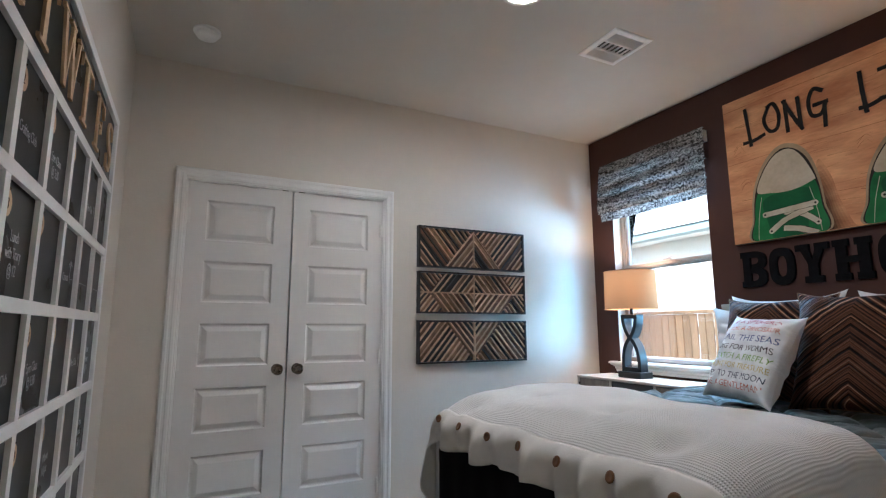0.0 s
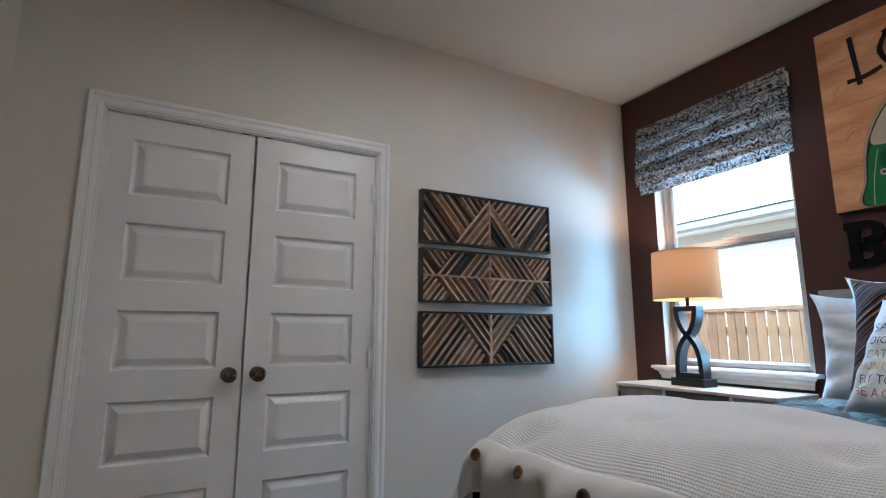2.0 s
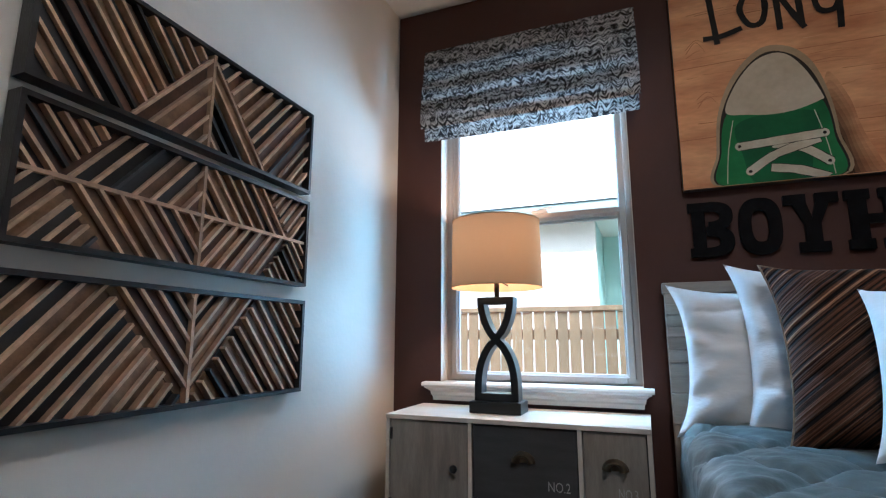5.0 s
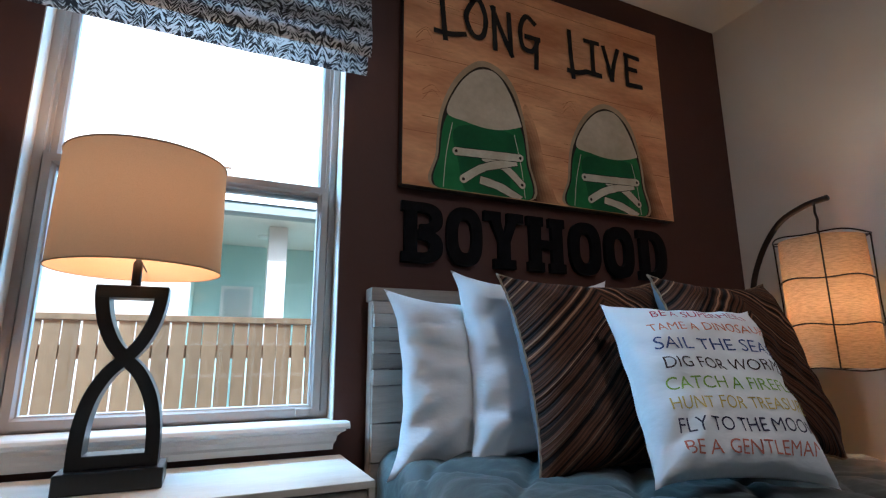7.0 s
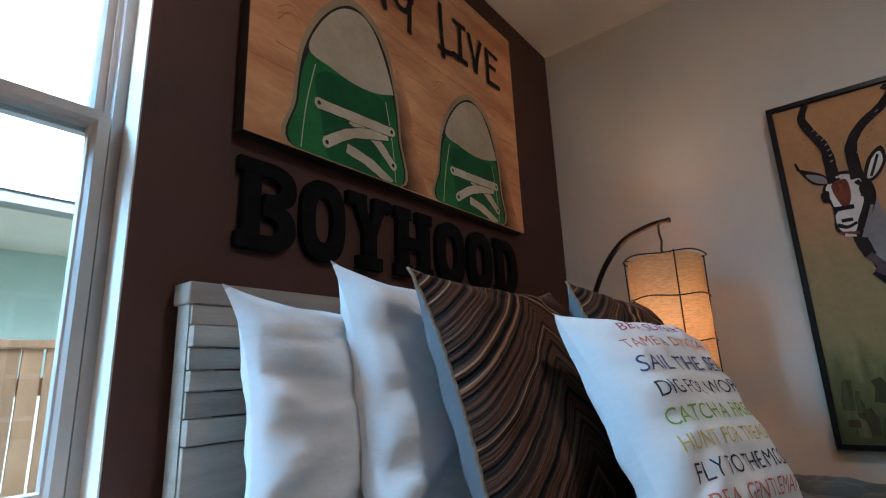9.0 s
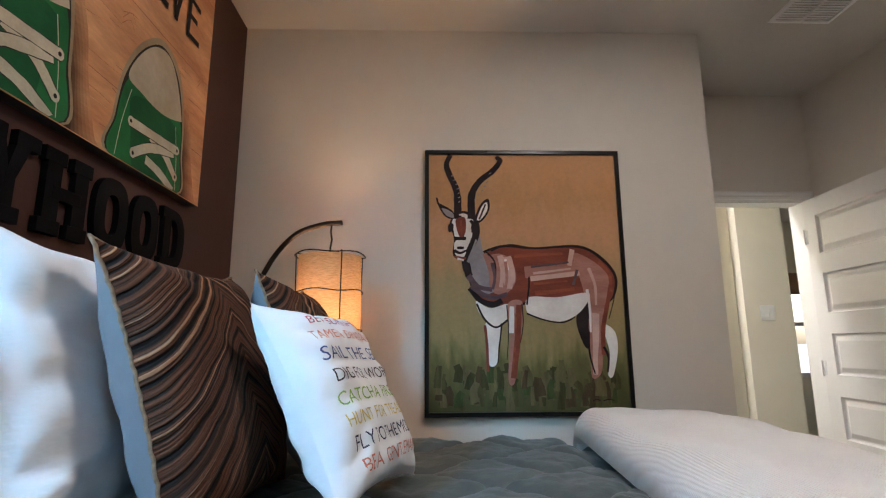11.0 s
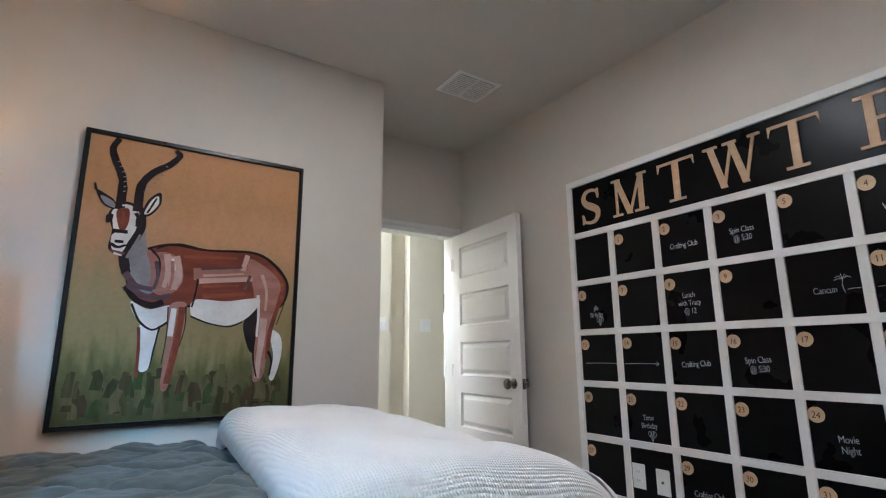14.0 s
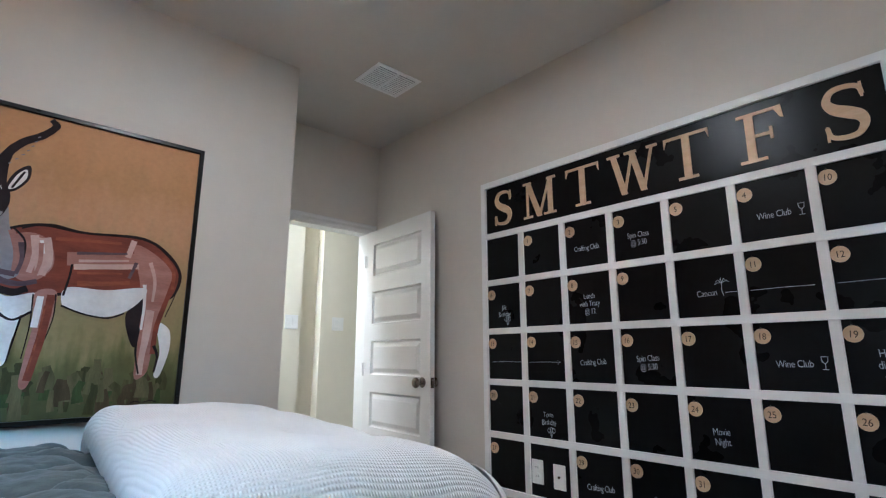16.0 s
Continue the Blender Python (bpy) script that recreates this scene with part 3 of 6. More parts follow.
M_ROMAN = shade_cloth()
rs = empty("roman_shade", pose(0, 0, 0), "half-raised roman shade in black and white chevron cloth", "window shade")
part("headrail", box(-0.045, -0.003, -1.085, -0.18, 2.40, 2.475), M_TRIM, rs)
rng = random.Random(4)
for i, (z1, z0, x0, ya, yb) in enumerate(((2.488, 2.375, -0.052, -1.100, -0.165), (2.420, 2.265, -0.060, -1.102, -0.166), (2.320, 2.165, -0.068, -1.104, -0.160), (2.225, 2.090, -0.076, -1.106, -0.158), (2.155, 2.030, -0.058, -1.098, -0.172))):
    bm = bmesh.new()
    cols, rows = 60, 10
    grid = []
    for r in range(rows + 1):
        t = r / rows
        line = []
        for c in range(cols + 1):
            s = c / cols
            y = ya + (yb - ya) * s
            sag = 0.006 * math.sin(math.pi * s) * (1 if i else 0)
            wave = 0.0035 * noise.noise(Vector((y * 7, t * 2, i * 3.1)))
            bulge = -0.012 * math.sin(math.pi * min(1.0, t * 1.05)) - 0.006 * t
            z = z1 + (z0 - z1) * t - sag * t + 0.004 * noise.noise(Vector((y * 5, 9, i)))
            line.append(bm.verts.new((x0 + bulge + wave, y, z)))
        grid.append(line)
    # the turned-up lip of the fold
    lip = [bm.verts.new((v.co.x + 0.014, v.co.y, v.co.z + 0.010)) for v in grid[-1]]
    grid.append(lip)
    for a, b in zip(grid, grid[1:]):
        for c in range(cols):
            bm.faces.new((a[c], a[c + 1], b[c + 1], b[c]))
    part("fold", bm, M_ROMAN, rs, smooth=True)

# ---------------- slatted wall art ----------------
M_SLAT_L = mat("pale_slat_wood", (0.58, 0.36, 0.22), 0.6, var=0.18, scale=30, bump=0.2, random_value=0.25)
M_SLAT_B = mat("walnut_slat_wood", (0.13, 0.060, 0.034), 0.6, var=0.25, scale=25, bump=0.2, random_value=0.45)
M_SLAT_T = mat("tan_slat_wood", (0.21, 0.115, 0.056), 0.6, var=0.25, scale=25, bump=0.2, random_value=0.35)
M_SLAT_G = mat("charcoal_slat_wood", (0.028, 0.024, 0.023), 0.55, var=0.25, scale=25, bump=0.2, random_value=0.3)
M_SLAT_K = mat("black_slat_wood", (0.010, 0.009, 0.009), 0.5, var=0.25, scale=25, bump=0.2)


def clip(poly, region):
    """Cuts a convex outline by a convex region that runs counter-clockwise."""
    out = poly
    for (ax_, ay), (bx, by) in zip(region, region[1:] + region[:1]):
        src, out = out, []
        for p, q in zip(src, src[1:] + src[:1]):
            dp = (bx - ax_) * (p[1] - ay) - (by - ay) * (p[0] - ax_)
            dq = (bx - ax_) * (q[1] - ay) - (by - ay) * (q[0] - ax_)
            if dp >= 0:
                out.append(p)
            if dp * dq < 0:
                f = dp / (dp - dq)
                out.append((p[0] + (q[0] - p[0]) * f, p[1] + (q[1] - p[1]) * f))
        if len(out) < 3:
            return []
    return out


def area(poly):
    return sum(p[0] * q[1] - q[0] * p[1] for p, q in zip(poly, poly[1:] + poly[:1])) / 2


def fill_slats(parent, region, slope, start, rng, step=0.0345):
    """Fills a region with slanted boards, each beside a thin pale strip."""
    if area(region) < 0:
        region = region[::-1]
    d = Vector((math.cos(slope), math.sin(slope)))
    n = Vector((-d.y, d.x))
    for k in range(-30, 31):
        o = start + k * step
        for a, b, h, pale in ((o, o + 0.0075, 0.033, True), (o + 0.0075, o + step, 0.0, False)):
            quad = [tuple(n * a - d * 2), tuple(n * a + d * 2), tuple(n * b + d * 2), tuple(n * b - d * 2)]
            poly = clip(quad if area(quad) > 0 else quad[::-1], region)
            if len(poly) < 3 or abs(area(poly)) < 4e-5:
                continue
            hh = h or rng.choice((0.012, 0.016, 0.022))
            m = M_SLAT_L if pale else rng.choice((M_SLAT_B, M_SLAT_B, M_SLAT_T, M_SLAT_T, M_SLAT_G, M_SLAT_K))
            if pale and rng.random() < 0.10:
                m = M_SLAT_G
            part("slat", add_poly(bmesh.new(), poly, 0.006, hh), m, parent)


AW, AH = 0.858, 0.284
for row, zc in enumerate((1.759, 1.447, 1.117)):
    rng = random.Random(11 + row)
    art = empty("wall_art_panel", wall_frame((-1.156, -0.004, zc), *NORTH), ("dark-framed wood slat wall panel with a peaked pattern", "dark-framed wood slat wall panel with a diamond pattern", "dark-framed wood slat wall panel with a valley pattern")[row], "wall art", "three slatted wall panels")
    part("frame", add_sweep_frame(bmesh.new(), (-AW / 2, AW / 2, -AH / 2, AH / 2), [(0, 0), (0, 0.040), (0.011, 0.040), (0.011, 0)], (1, 0, 0), (0, 1, 0), (0, 0, 1), (0, 0, 0)), M_BLACK, art)
    part("backing", box(-AW / 2 + 0.011, AW / 2 - 0.011, -AH / 2 + 0.011, AH / 2 - 0.011, 0.0, 0.006), M_SLAT_G, art)
    hw, hh = AW / 2 - 0.012, AH / 2 - 0.012
    cw, leg = 0.0045, 0.22
    sl = math.atan2(2 * hh, leg)
    for sgn in (-1, 1):
        if row in (0, 2):
            tip, foot = (hh, -hh) if row == 0 else (-hh, hh)
            s2 = sl * (-sgn if row == 0 else sgn)
            fill_slats(art, [(sgn * cw, tip), (sgn * leg, foot), (sgn * cw, foot)], s2, 0.004, rng)
            fill_slats(art, [(sgn * cw, tip), (sgn * hw, tip), (sgn * hw, foot), (sgn * leg, foot)], -s2, 0.01, rng)
        else:
            for up_ in (-1, 1):
                s2 = -sl * sgn * up_
                fill_slats(art, [(sgn * cw, up_ * cw), (sgn * 0.345, up_ * cw), (sgn * 0.235, up_ * hh), (sgn * cw, up_ * hh)], s2, 0.002, rng)
                fill_slats(art, [(sgn * 0.345, up_ * cw), (sgn * hw, up_ * cw), (sgn * hw, up_ * hh), (sgn * 0.235, up_ * hh)], -s2, 0.012, rng, 0.028)
            part("slat", box(*sorted((sgn * cw, sgn * hw)), -cw, cw, 0.006, 0.034), M_SLAT_L, art)
    part("slat", box(-cw, cw, -hh, hh, 0.006, 0.035), M_SLAT_L, art)

# ---------------- table lamp on the cabinet ----------------
CT = 0.868
lampx, lampy = -0.185, -0.535
tl = empty("table_lamp", pose(lampx, lampy, CT), "lit table lamp with a black crossed base and cream drum shade", "lamp")
part("base", box(-0.058, 0.058, -0.098, 0.098, 0, 0.042, 0.003), M_LAMP, tl)
right_side = [(0.058, 0.425), (0.056, 0.390), (0.046, 0.345), (0.026, 0.300), (0.0, 0.268), (-0.030, 0.236), (-0.054, 0.190), (-0.066, 0.140), (-0.070, 0.090), (-0.070, 0.042)]
for name, sg in (("left_strap", 1), ("right_strap", -1)):
    pts = spline(right_side, 5, close=False)
    rings = []
    for i, (y, z) in enumerate(pts):
        a, b = pts[max(i - 1, 0)], pts[min(i + 1, len(pts) - 1)]
        d = Vector((b[0] - a[0], b[1] - a[1])).normalized()
        n = Vector((-d.y, d.x)) * 0.0135
        e = 0.0004 * sg
        rings.append([(x, sg * (y + s * n.x), z + s * n.y) for x, s in ((-0.032 + e, -1), (0.032 + e, -1), (0.032 + e, 1), (-0.032 + e, 1))])
    part(name, add_loft(bmesh.new(), rings), M_LAMP, tl)
part("top_bar", box(-0.0325, 0.0325, -0.0715, 0.0715, 0.400, 0.428, 0.002), M_LAMP, tl)
part("bottom_bar", box(-0.0325, 0.0325, -0.0715, 0.0715, 0.0425, 0.070, 0.002), M_LAMP, tl)
part("neck", lathe([(0.010, 0.428), (0.010, 0.485), (0.006, 0.49), (0.006, 0.53)], 16), M_WIRE, tl, smooth=True)
shade = part("shade", lathe([(0.176, 0.466), (0.171, 0.727)], 64, caps=False), M_SHADE, tl, "cream linen drum shade", smooth=True)
for r, z in ((0.1765, 0.466), (0.1715, 0.727)):
    part("rim", add_tube(bmesh.new(), [(r * math.cos(a * math.pi / 24), r * math.sin(a * math.pi / 24), z) for a in range(48)], 0.0022, 6, close=True), M_SHADE, shade)
bm = bmesh.new()
for a in range(3):
    c, s = math.cos(a * 2.094), math.sin(a * 2.094)
    add_tube(bm, [(0.008 * c, 0.008 * s, 0.497), (0.17 * c, 0.17 * s, 0.49)], 0.002, 6)
part("spider", bm, M_WIRE, shade)
# ---------------- floor lamp ----------------
fx, fy = -0.205, -2.655
fl = empty("floor_lamp", pose(fx, fy, 0), "arched dark metal floor lamp with a lit burlap lantern shade", "lamp")
part("base", lathe([(0.001, 0), (0.135, 0), (0.137, 0.008), (0.130, 0.022), (0.03, 0.030), (0.012, 0.035), (0.001, 0.035)], 40), M_WIRE, fl, smooth=True)
arc = spline([(0, 0, 0.03), (0.006, 0, 0.5), (0.012, 0, 1.0), (0.0, 0.002, 1.34), (-0.055, 0.012, 1.50), (-0.155, 0.032, 1.615), (-0.265, 0.054, 1.655), (-0.355, 0.066, 1.662)], 8, close=False)
part("arched_pole", add_tube(bmesh.new(), arc, 0.0105, 12), M_WIRE, fl, smooth=True)
sx, sy, sz0, sz1, sr = -0.520 - fx, -2.580 - fy, 1.095, 1.520, 0.125
part("hook", add_tube(bmesh.new(), [(sx, sy, 1.655), (sx + 0.002, sy, 1.62), (sx - 0.003, sy, 1.59), (sx + 0.002, sy, 1.56), (sx, sy, 1.525)], 0.004, 8), M_WIRE, fl)
shade = part("shade", lathe([(sr - 0.003, sz0), (sr, (sz0 + sz1) / 2), (sr - 0.003, sz1)], 56, caps=False), M_BURLAP, fl, "tan burlap drum", smooth=True)
shade.location = (sx, sy, 0)
for i, z in enumerate((sz0 - 0.004, sz0 + 0.135, sz0 + 0.285, sz1 + 0.004)):
    rr = sr + (0.012 if i in (0, 3) else 0.005)
    part("wire_ring", add_tube(bmesh.new(), [(rr * math.cos(a * math.pi / 20), rr * math.sin(a * math.pi / 20), z + 0.004 * math.sin(a * 0.7 + i)) for a in range(40)], 0.0026, 6, close=True), M_WIRE, shade, "dark wire ring")
for a in range(4):
    c, s = math.cos(a * 1.571 + 0.5), math.sin(a * 1.571 + 0.5)
    part("wire_upright", add_tube(bmesh.new(), [((sr + 0.010) * c, (sr + 0.010) * s, sz0 - 0.004), ((sr + 0.006) * c, (sr + 0.006) * s, (sz0 + sz1) / 2), ((sr + 0.010) * c, (sr + 0.010) * s, sz1 + 0.004)], 0.0024, 6), M_WIRE, shade)
bm = bmesh.new()
for a in range(2):
    c, s = math.cos(a * 1.571 + 0.5) * (sr + 0.01), math.sin(a * 1.571 + 0.5) * (sr + 0.01)
    add_tube(bm, [(-c, -s, sz1 + 0.003 + a * 0.004), (c, s, sz1 + 0.003 + a * 0.004)], 0.0024, 6)
part("cross_wire", bm, M_WIRE, shade)

# ---------------- cabinet under the window ----------------
M_CAB = mat("whitewashed_wood", (0.66, 0.60, 0.52), 0.6, var=0.07, scale=5, bump=0.25, bump_scale=60, stretch=(4, 1, 4), second=(0.58, 0.50, 0.42))
M_GREYW = mat("weathered_grey_wood", (0.30, 0.255, 0.215), 0.6, var=0.16, scale=7, bump=0.3, bump_scale=50, stretch=(1, 5, 0.8), second=(0.20, 0.17, 0.145))
M_DARKW = mat("charcoal_drawer_wood", (0.060, 0.056, 0.055), 0.55, var=0.15, scale=8, bump=0.2, bump_scale=50, stretch=(1, 1, 5))
M_PULL = mat("antique_brass_pull", (0.22, 0.17, 0.11), 0.35, 1.0, var=0.15, scale=25)
M_STENCIL = mat("pale_stencil_paint", (0.55, 0.52, 0.48), 0.7, var=0.2, scale=120)
cx0, cx1, cy0, cy1 = -0.365, -0.028, -1.062, -0.158
cab = empty("cabinet", pose(0, 0, 0), "whitewashed wood cabinet with mismatched grey and charcoal drawers", "cabinet")
part("top", box(cx0 - 0.004, cx1, cy0, cy1, CT - 0.016, CT, 0.002), M_CAB, cab)
for y in (cy0, cy1 - 0.014):
    part("side", box(cx0, cx1, y + 0.0005, y + 0.0135, 0.08, CT - 0.0162), M_CAB, cab)
ydiv = (-0.480, -0.848)
for y in ydiv:
    part("divider", box(cx0, cx1 - 0.01, y - 0.007, y + 0.007, 0.095, CT - 0.0162), M_CAB, cab)
part("bottom", box(cx0, cx1, cy0 + 0.0138, cy1 - 0.0142, 0.08, 0.095), M_CAB, cab)
part("back", box(cx1 - 0.008, cx1 - 0.001, cy0 + 0.0138, cy1 - 0.0142, 0.096, CT - 0.0165), M_DARKW, cab)
for y in (cy0 + 0.02, cy1 - 0.05):
    for x in (cx0 + 0.015, cx1 - 0.05):
        part("foot", box(x, x + 0.03, y, y + 0.03, 0.0, 0.08, 0.003), M_CAB, cab)


def cup_pull(parent, y, z, w=0.036):
    bm = bmesh.new()
    rings = []
    for i in range(9):
        a = math.pi * i / 8
        rings.append([(-0.022 * math.sin(math.pi * j / 6) - 0.001, w * math.cos(a) * (0.35 + 0.65 * math.cos(math.pi * j / 12)), z + 0.026 * math.sin(a) * (1 - 0.2 * j / 6) - 0.012 * (j / 6)) for j in range(7)])
    for a, b in zip(rings, rings[1:]):
        for j in range(6):
            vs = [bm.verts.new(p) for p in (a[j], a[j + 1], b[j + 1], b[j])]
            bm.faces.new(vs)
    bmesh.ops.remove_doubles(bm, verts=bm.verts, dist=0.0003)
    add_loft(bm, [[(-0.0008, w * 1.12 * math.cos(math.pi * i / 12), z - 0.008 + 0.036 * math.sin(math.pi * i / 12)) for i in range(13)], [(-0.002, w * 1.12 * math.cos(math.pi * i / 12), z - 0.008 + 0.036 * math.sin(math.pi * i / 12)) for i in range(13)]])
    o = part("cup_pull", bm, M_PULL, parent, "antique brass cup pull", smooth=True)
    o.location = (cx0 + 0.004, y, 0)
    return o


def front(name, ya, yb, za, zb, m, label):
    return part(name, box(cx0 + 0.004, cx0 + 0.018, ya + 0.003, yb - 0.003, za + 0.003, zb - 0.003, 0.0015), m, cab, label)


def rail(ya, yb, z):
    part("rail", box(cx0 + 0.0005, cx0 + 0.05, ya, yb, z - 0.007, z + 0.007), M_CAB, cab)


zt = CT - 0.0165
cols = ((ydiv[0] + 0.0072, cy1 - 0.0142), (ydiv[1] + 0.0072, ydiv[0] - 0.0072), (cy0 + 0.0138, ydiv[1] - 0.0072))
d = front("door", *cols[0], 0.505, zt, M_GREYW, "weathered grey plank door")
k = part("knob", lathe([(0.005, 0), (0.005, 0.010), (0.013, 0.016), (0.014, 0.022), (0.009, 0.027), (0.001, 0.028)], 18), M_LAMP, d, "small black knob", smooth=True)
k.matrix_local = pose(cx0 + 0.004, ydiv[0] + 0.055, 0.70, 0, -90)
for z in (0.56, 0.80):
    part("hinge", box(cx0 - 0.002, cx0 + 0.004, cols[0][1] - 0.010, cols[0][1] - 0.002, z - 0.02, z + 0.02), M_WIRE, d)
rail(*cols[0], 0.497)
front("drawer", *cols[0], 0.100, 0.489, M_DARKW, "charcoal drawer front")
WR = Matrix(((0, 0, -1, 0), (-1, 0, 0, 0), (0, 1, 0, 0), (0, 0, 0, 1)))
for (ya, yb), mats, no in ((cols[1], (M_DARKW, M_GREYW), "NO.2"), (cols[2], (M_GREYW, M_DARKW), "NO.3")):
    for i, (z0, z1) in enumerate(((0.608, zt), (0.352, 0.594), (0.100, 0.338))):
        dr = front("drawer", ya, yb, z0, z1, mats[i % 2], "grey plank drawer" if mats[i % 2] is M_GREYW else "charcoal drawer")
        cup_pull(dr, (ya + yb) / 2, (z0 + z1) / 2 + 0.016)
        if i < 2:
            rail(ya, yb, z0 - 0.007)
        if i == 0:
            tm = fit_text(text_mesh(no, 0.05, 0.0003), 0.070 if no == "NO.2" else 0.055, 0.030)
            tx = part("stencil", tm, M_STENCIL, dr, "pale stencilled number")
            tx.matrix_local = Matrix.Translation((cx0 + 0.0030, ya + 0.062, 0.672)) @ WR

# ---------------- bed ----------------
M_HEAD = mat("limed_oak_planks", (0.36, 0.30, 0.245), 0.6, var=0.14, scale=5, bump=0.3, bump_scale=45, stretch=(1, 0.7, 7), second=(0.27, 0.22, 0.175), random_value=0.14)
M_SKIRT = mat("black_bed_skirt", (0.008, 0.0075, 0.0085), 0.9, var=0.2, scale=20, bump=0.3, bump_scale=300, spec=0.1)
M_MATT = mat("white_mattress_cloth", (0.7, 0.69, 0.67), 0.9, var=0.04)
BY0, BY1 = -2.500, -1.135
bed = empty("bed", pose(0, 0, 0), "bed with a limed oak plank headboard and black skirt", "bed")
for y in (BY0, BY1 - 0.055):
    part("post", box(-0.062, -0.018, y, y + 0.055, 0, 1.300), M_HEAD, bed)
part("cap", box(-0.072, -0.010, BY0 - 0.006, BY1 + 0.006, 1.3005, 1.341, 0.003), M_HEAD, bed)
zs = (1.2995, 1.262, 1.222, 1.182, 1.145, 1.100, 1.055, 0.950, 0.845, 0.740)
for i, (a, b) in enumerate(zip(zs, zs[1:])):
    proud = (0.0, 0.012, 0.002, 0.010, 0.001, 0.013, 0.004, 0.009, 0.002)[i]
    part("plank", box(-0.070 - proud, -0.0625, BY0 + 0.002, BY1 - 0.002, b + 0.0012, a - 0.0012, 0.0015), M_HEAD, bed)
part("mattress", box(-1.955, -0.085, BY0 + 0.06, BY1 - 0.06, 0.42, 0.80, 0.04), M_MATT, bed)
part("frame", box(-1.965, -0.08, BY0 + 0.07, BY1 - 0.07, 0.16, 0.415), M_SKIRT, bed)
for x in (-1.90, -0.2):
    for y in (BY0 + 0.12, BY1 - 0.18):
        part("leg", box(x, x + 0.06, y, y + 0.06, 0, 0.16), M_SKIRT, bed)
# skirt: a hanging cloth with soft pleats on three sides
bm = bmesh.new()
path = [(-0.10, BY1 - 0.030)] + [(-0.10 - 1.885 * i / 90, BY1 - 0.030) for i in range(1, 91)] + [(-1.985, BY1 - 0.03 - (BY1 - BY0 - 0.06) * i / 70) for i in range(1, 71)] + [(-1.985 + 1.885 * i / 90, BY0 + 0.03) for i in range(1, 91)]
prev = None
for i, (x, y) in enumerate(path):
    side = i <= 90
    foot = 90 < i <= 160
    row = []
    for z in (0.80, 0.55, 0.30, 0.03):
        amp = 0.010 * (0.8 - z) / 0.77
        wv = amp * (math.sin(i * 0.9) + 0.6 * math.sin(i * 0.37 + 1))
        row.append(bm.verts.new((x - (wv if foot else 0), y + (0 if foot else (wv if side else -wv)), z)))
    if prev:
        for k in range(3):
            bm.faces.new((prev[k], row[k], row[k + 1], prev[k + 1]))
    prev = row
part("skirt", bm, M_SKIRT, bed, "black cloth bed skirt", smooth=True)


def sheet(xs, ys, height, name, m, thick=0.012, ob=None):
    """A cloth lying on the bed: a grid with its heights, given a thickness."""
    bm = bmesh.new()
    top = [[bm.verts.new(height(x, y)) for y in ys] for x in xs]
    for a, b in zip(top, top[1:]):
        for j in range(len(ys) - 1):
            bm.faces.new((a[j], a[j + 1], b[j + 1], b[j]))
    o = part(name, bm, m, ob, smooth=True)
    if thick:
        s = o.modifiers.new("thickness", "SOLIDIFY")
        s.thickness, s.offset = thick, -1
    return o


def lin(a, b, n):
    return [a + (b - a) * i / n for i in range(n + 1)]


def drop(y, lo, hi, r):
    """Folds the flat cross-line over the bed's long edges: returns place and sink."""
    if y > hi:
        s = y - hi
        if s < r * 1.571:
            return hi + r * math.sin(s / r), -r * (1 - math.cos(s / r))
        return hi + r + 0.02 * (s - r * 1.571), -r - (s - r * 1.571)
    if y < lo:
        s = lo - y
        if s < r * 1.571:
            return lo - r * math.sin(s / r), -r * (1 - math.cos(s / r))
        return lo - r - 0.02 * (s - r * 1.571), -r - (s - r * 1.571)
    return y, 0.0


M_QUILT = mat("slate_green_quilt", (0.052, 0.070, 0.068), 0.62, var=0.10, scale=5, bump=0.5, bump_scale=26, bump_dist=0.008, sheen=0.2)


def quilt_h(x, y):
    yy, dz = drop(y, BY0 + 0.10, BY1 - 0.09, 0.075)
    # diagonal quilting lines and puckers
    q = 0.0
    for s in (-1, 1):
        f = (x * 0.85 + s * y * 1.0) / 0.30
        g = abs(f - round(f)) * 0.30
        q -= 0.014 * math.exp(-((g / 0.018) ** 2))
        q -= 0.004 * math.exp(-((g / 0.05) ** 2))
    n1 = noise.noise(Vector((x * 5, y * 5, 1.7))) * 0.012
    n2 = noise.noise(Vector((x * 16, y * 11, 4.2))) * 0.009
    n3 = noise.noise(Vector((x * 42 + y * 14, y * 30, 7.0))) * 0.0042
    z = 0.872 + 0.012 * math.sin((y + 1.8) * 3) + q + n1 + n2 + n3
    z -= 0.035 * min(1.0, max(0.0, (-1.34 - x) / 0.10))
    sgn = 1 if y > BY1 - 0.09 else -1 if y < BY0 + 0.10 else 0
    return (x, yy + sgn * (n1 + n2), z + dz) if dz < -0.02 else (x, yy, z + dz)


ql = sheet(lin(-1.60, -0.09, 170), lin(BY0 - 0.36, BY1 + 0.36, 210), quilt_h, "quilt", M_QUILT, 0.010)
tagged(ql, "slate green diamond-quilted coverlet on the bed", "quilt")


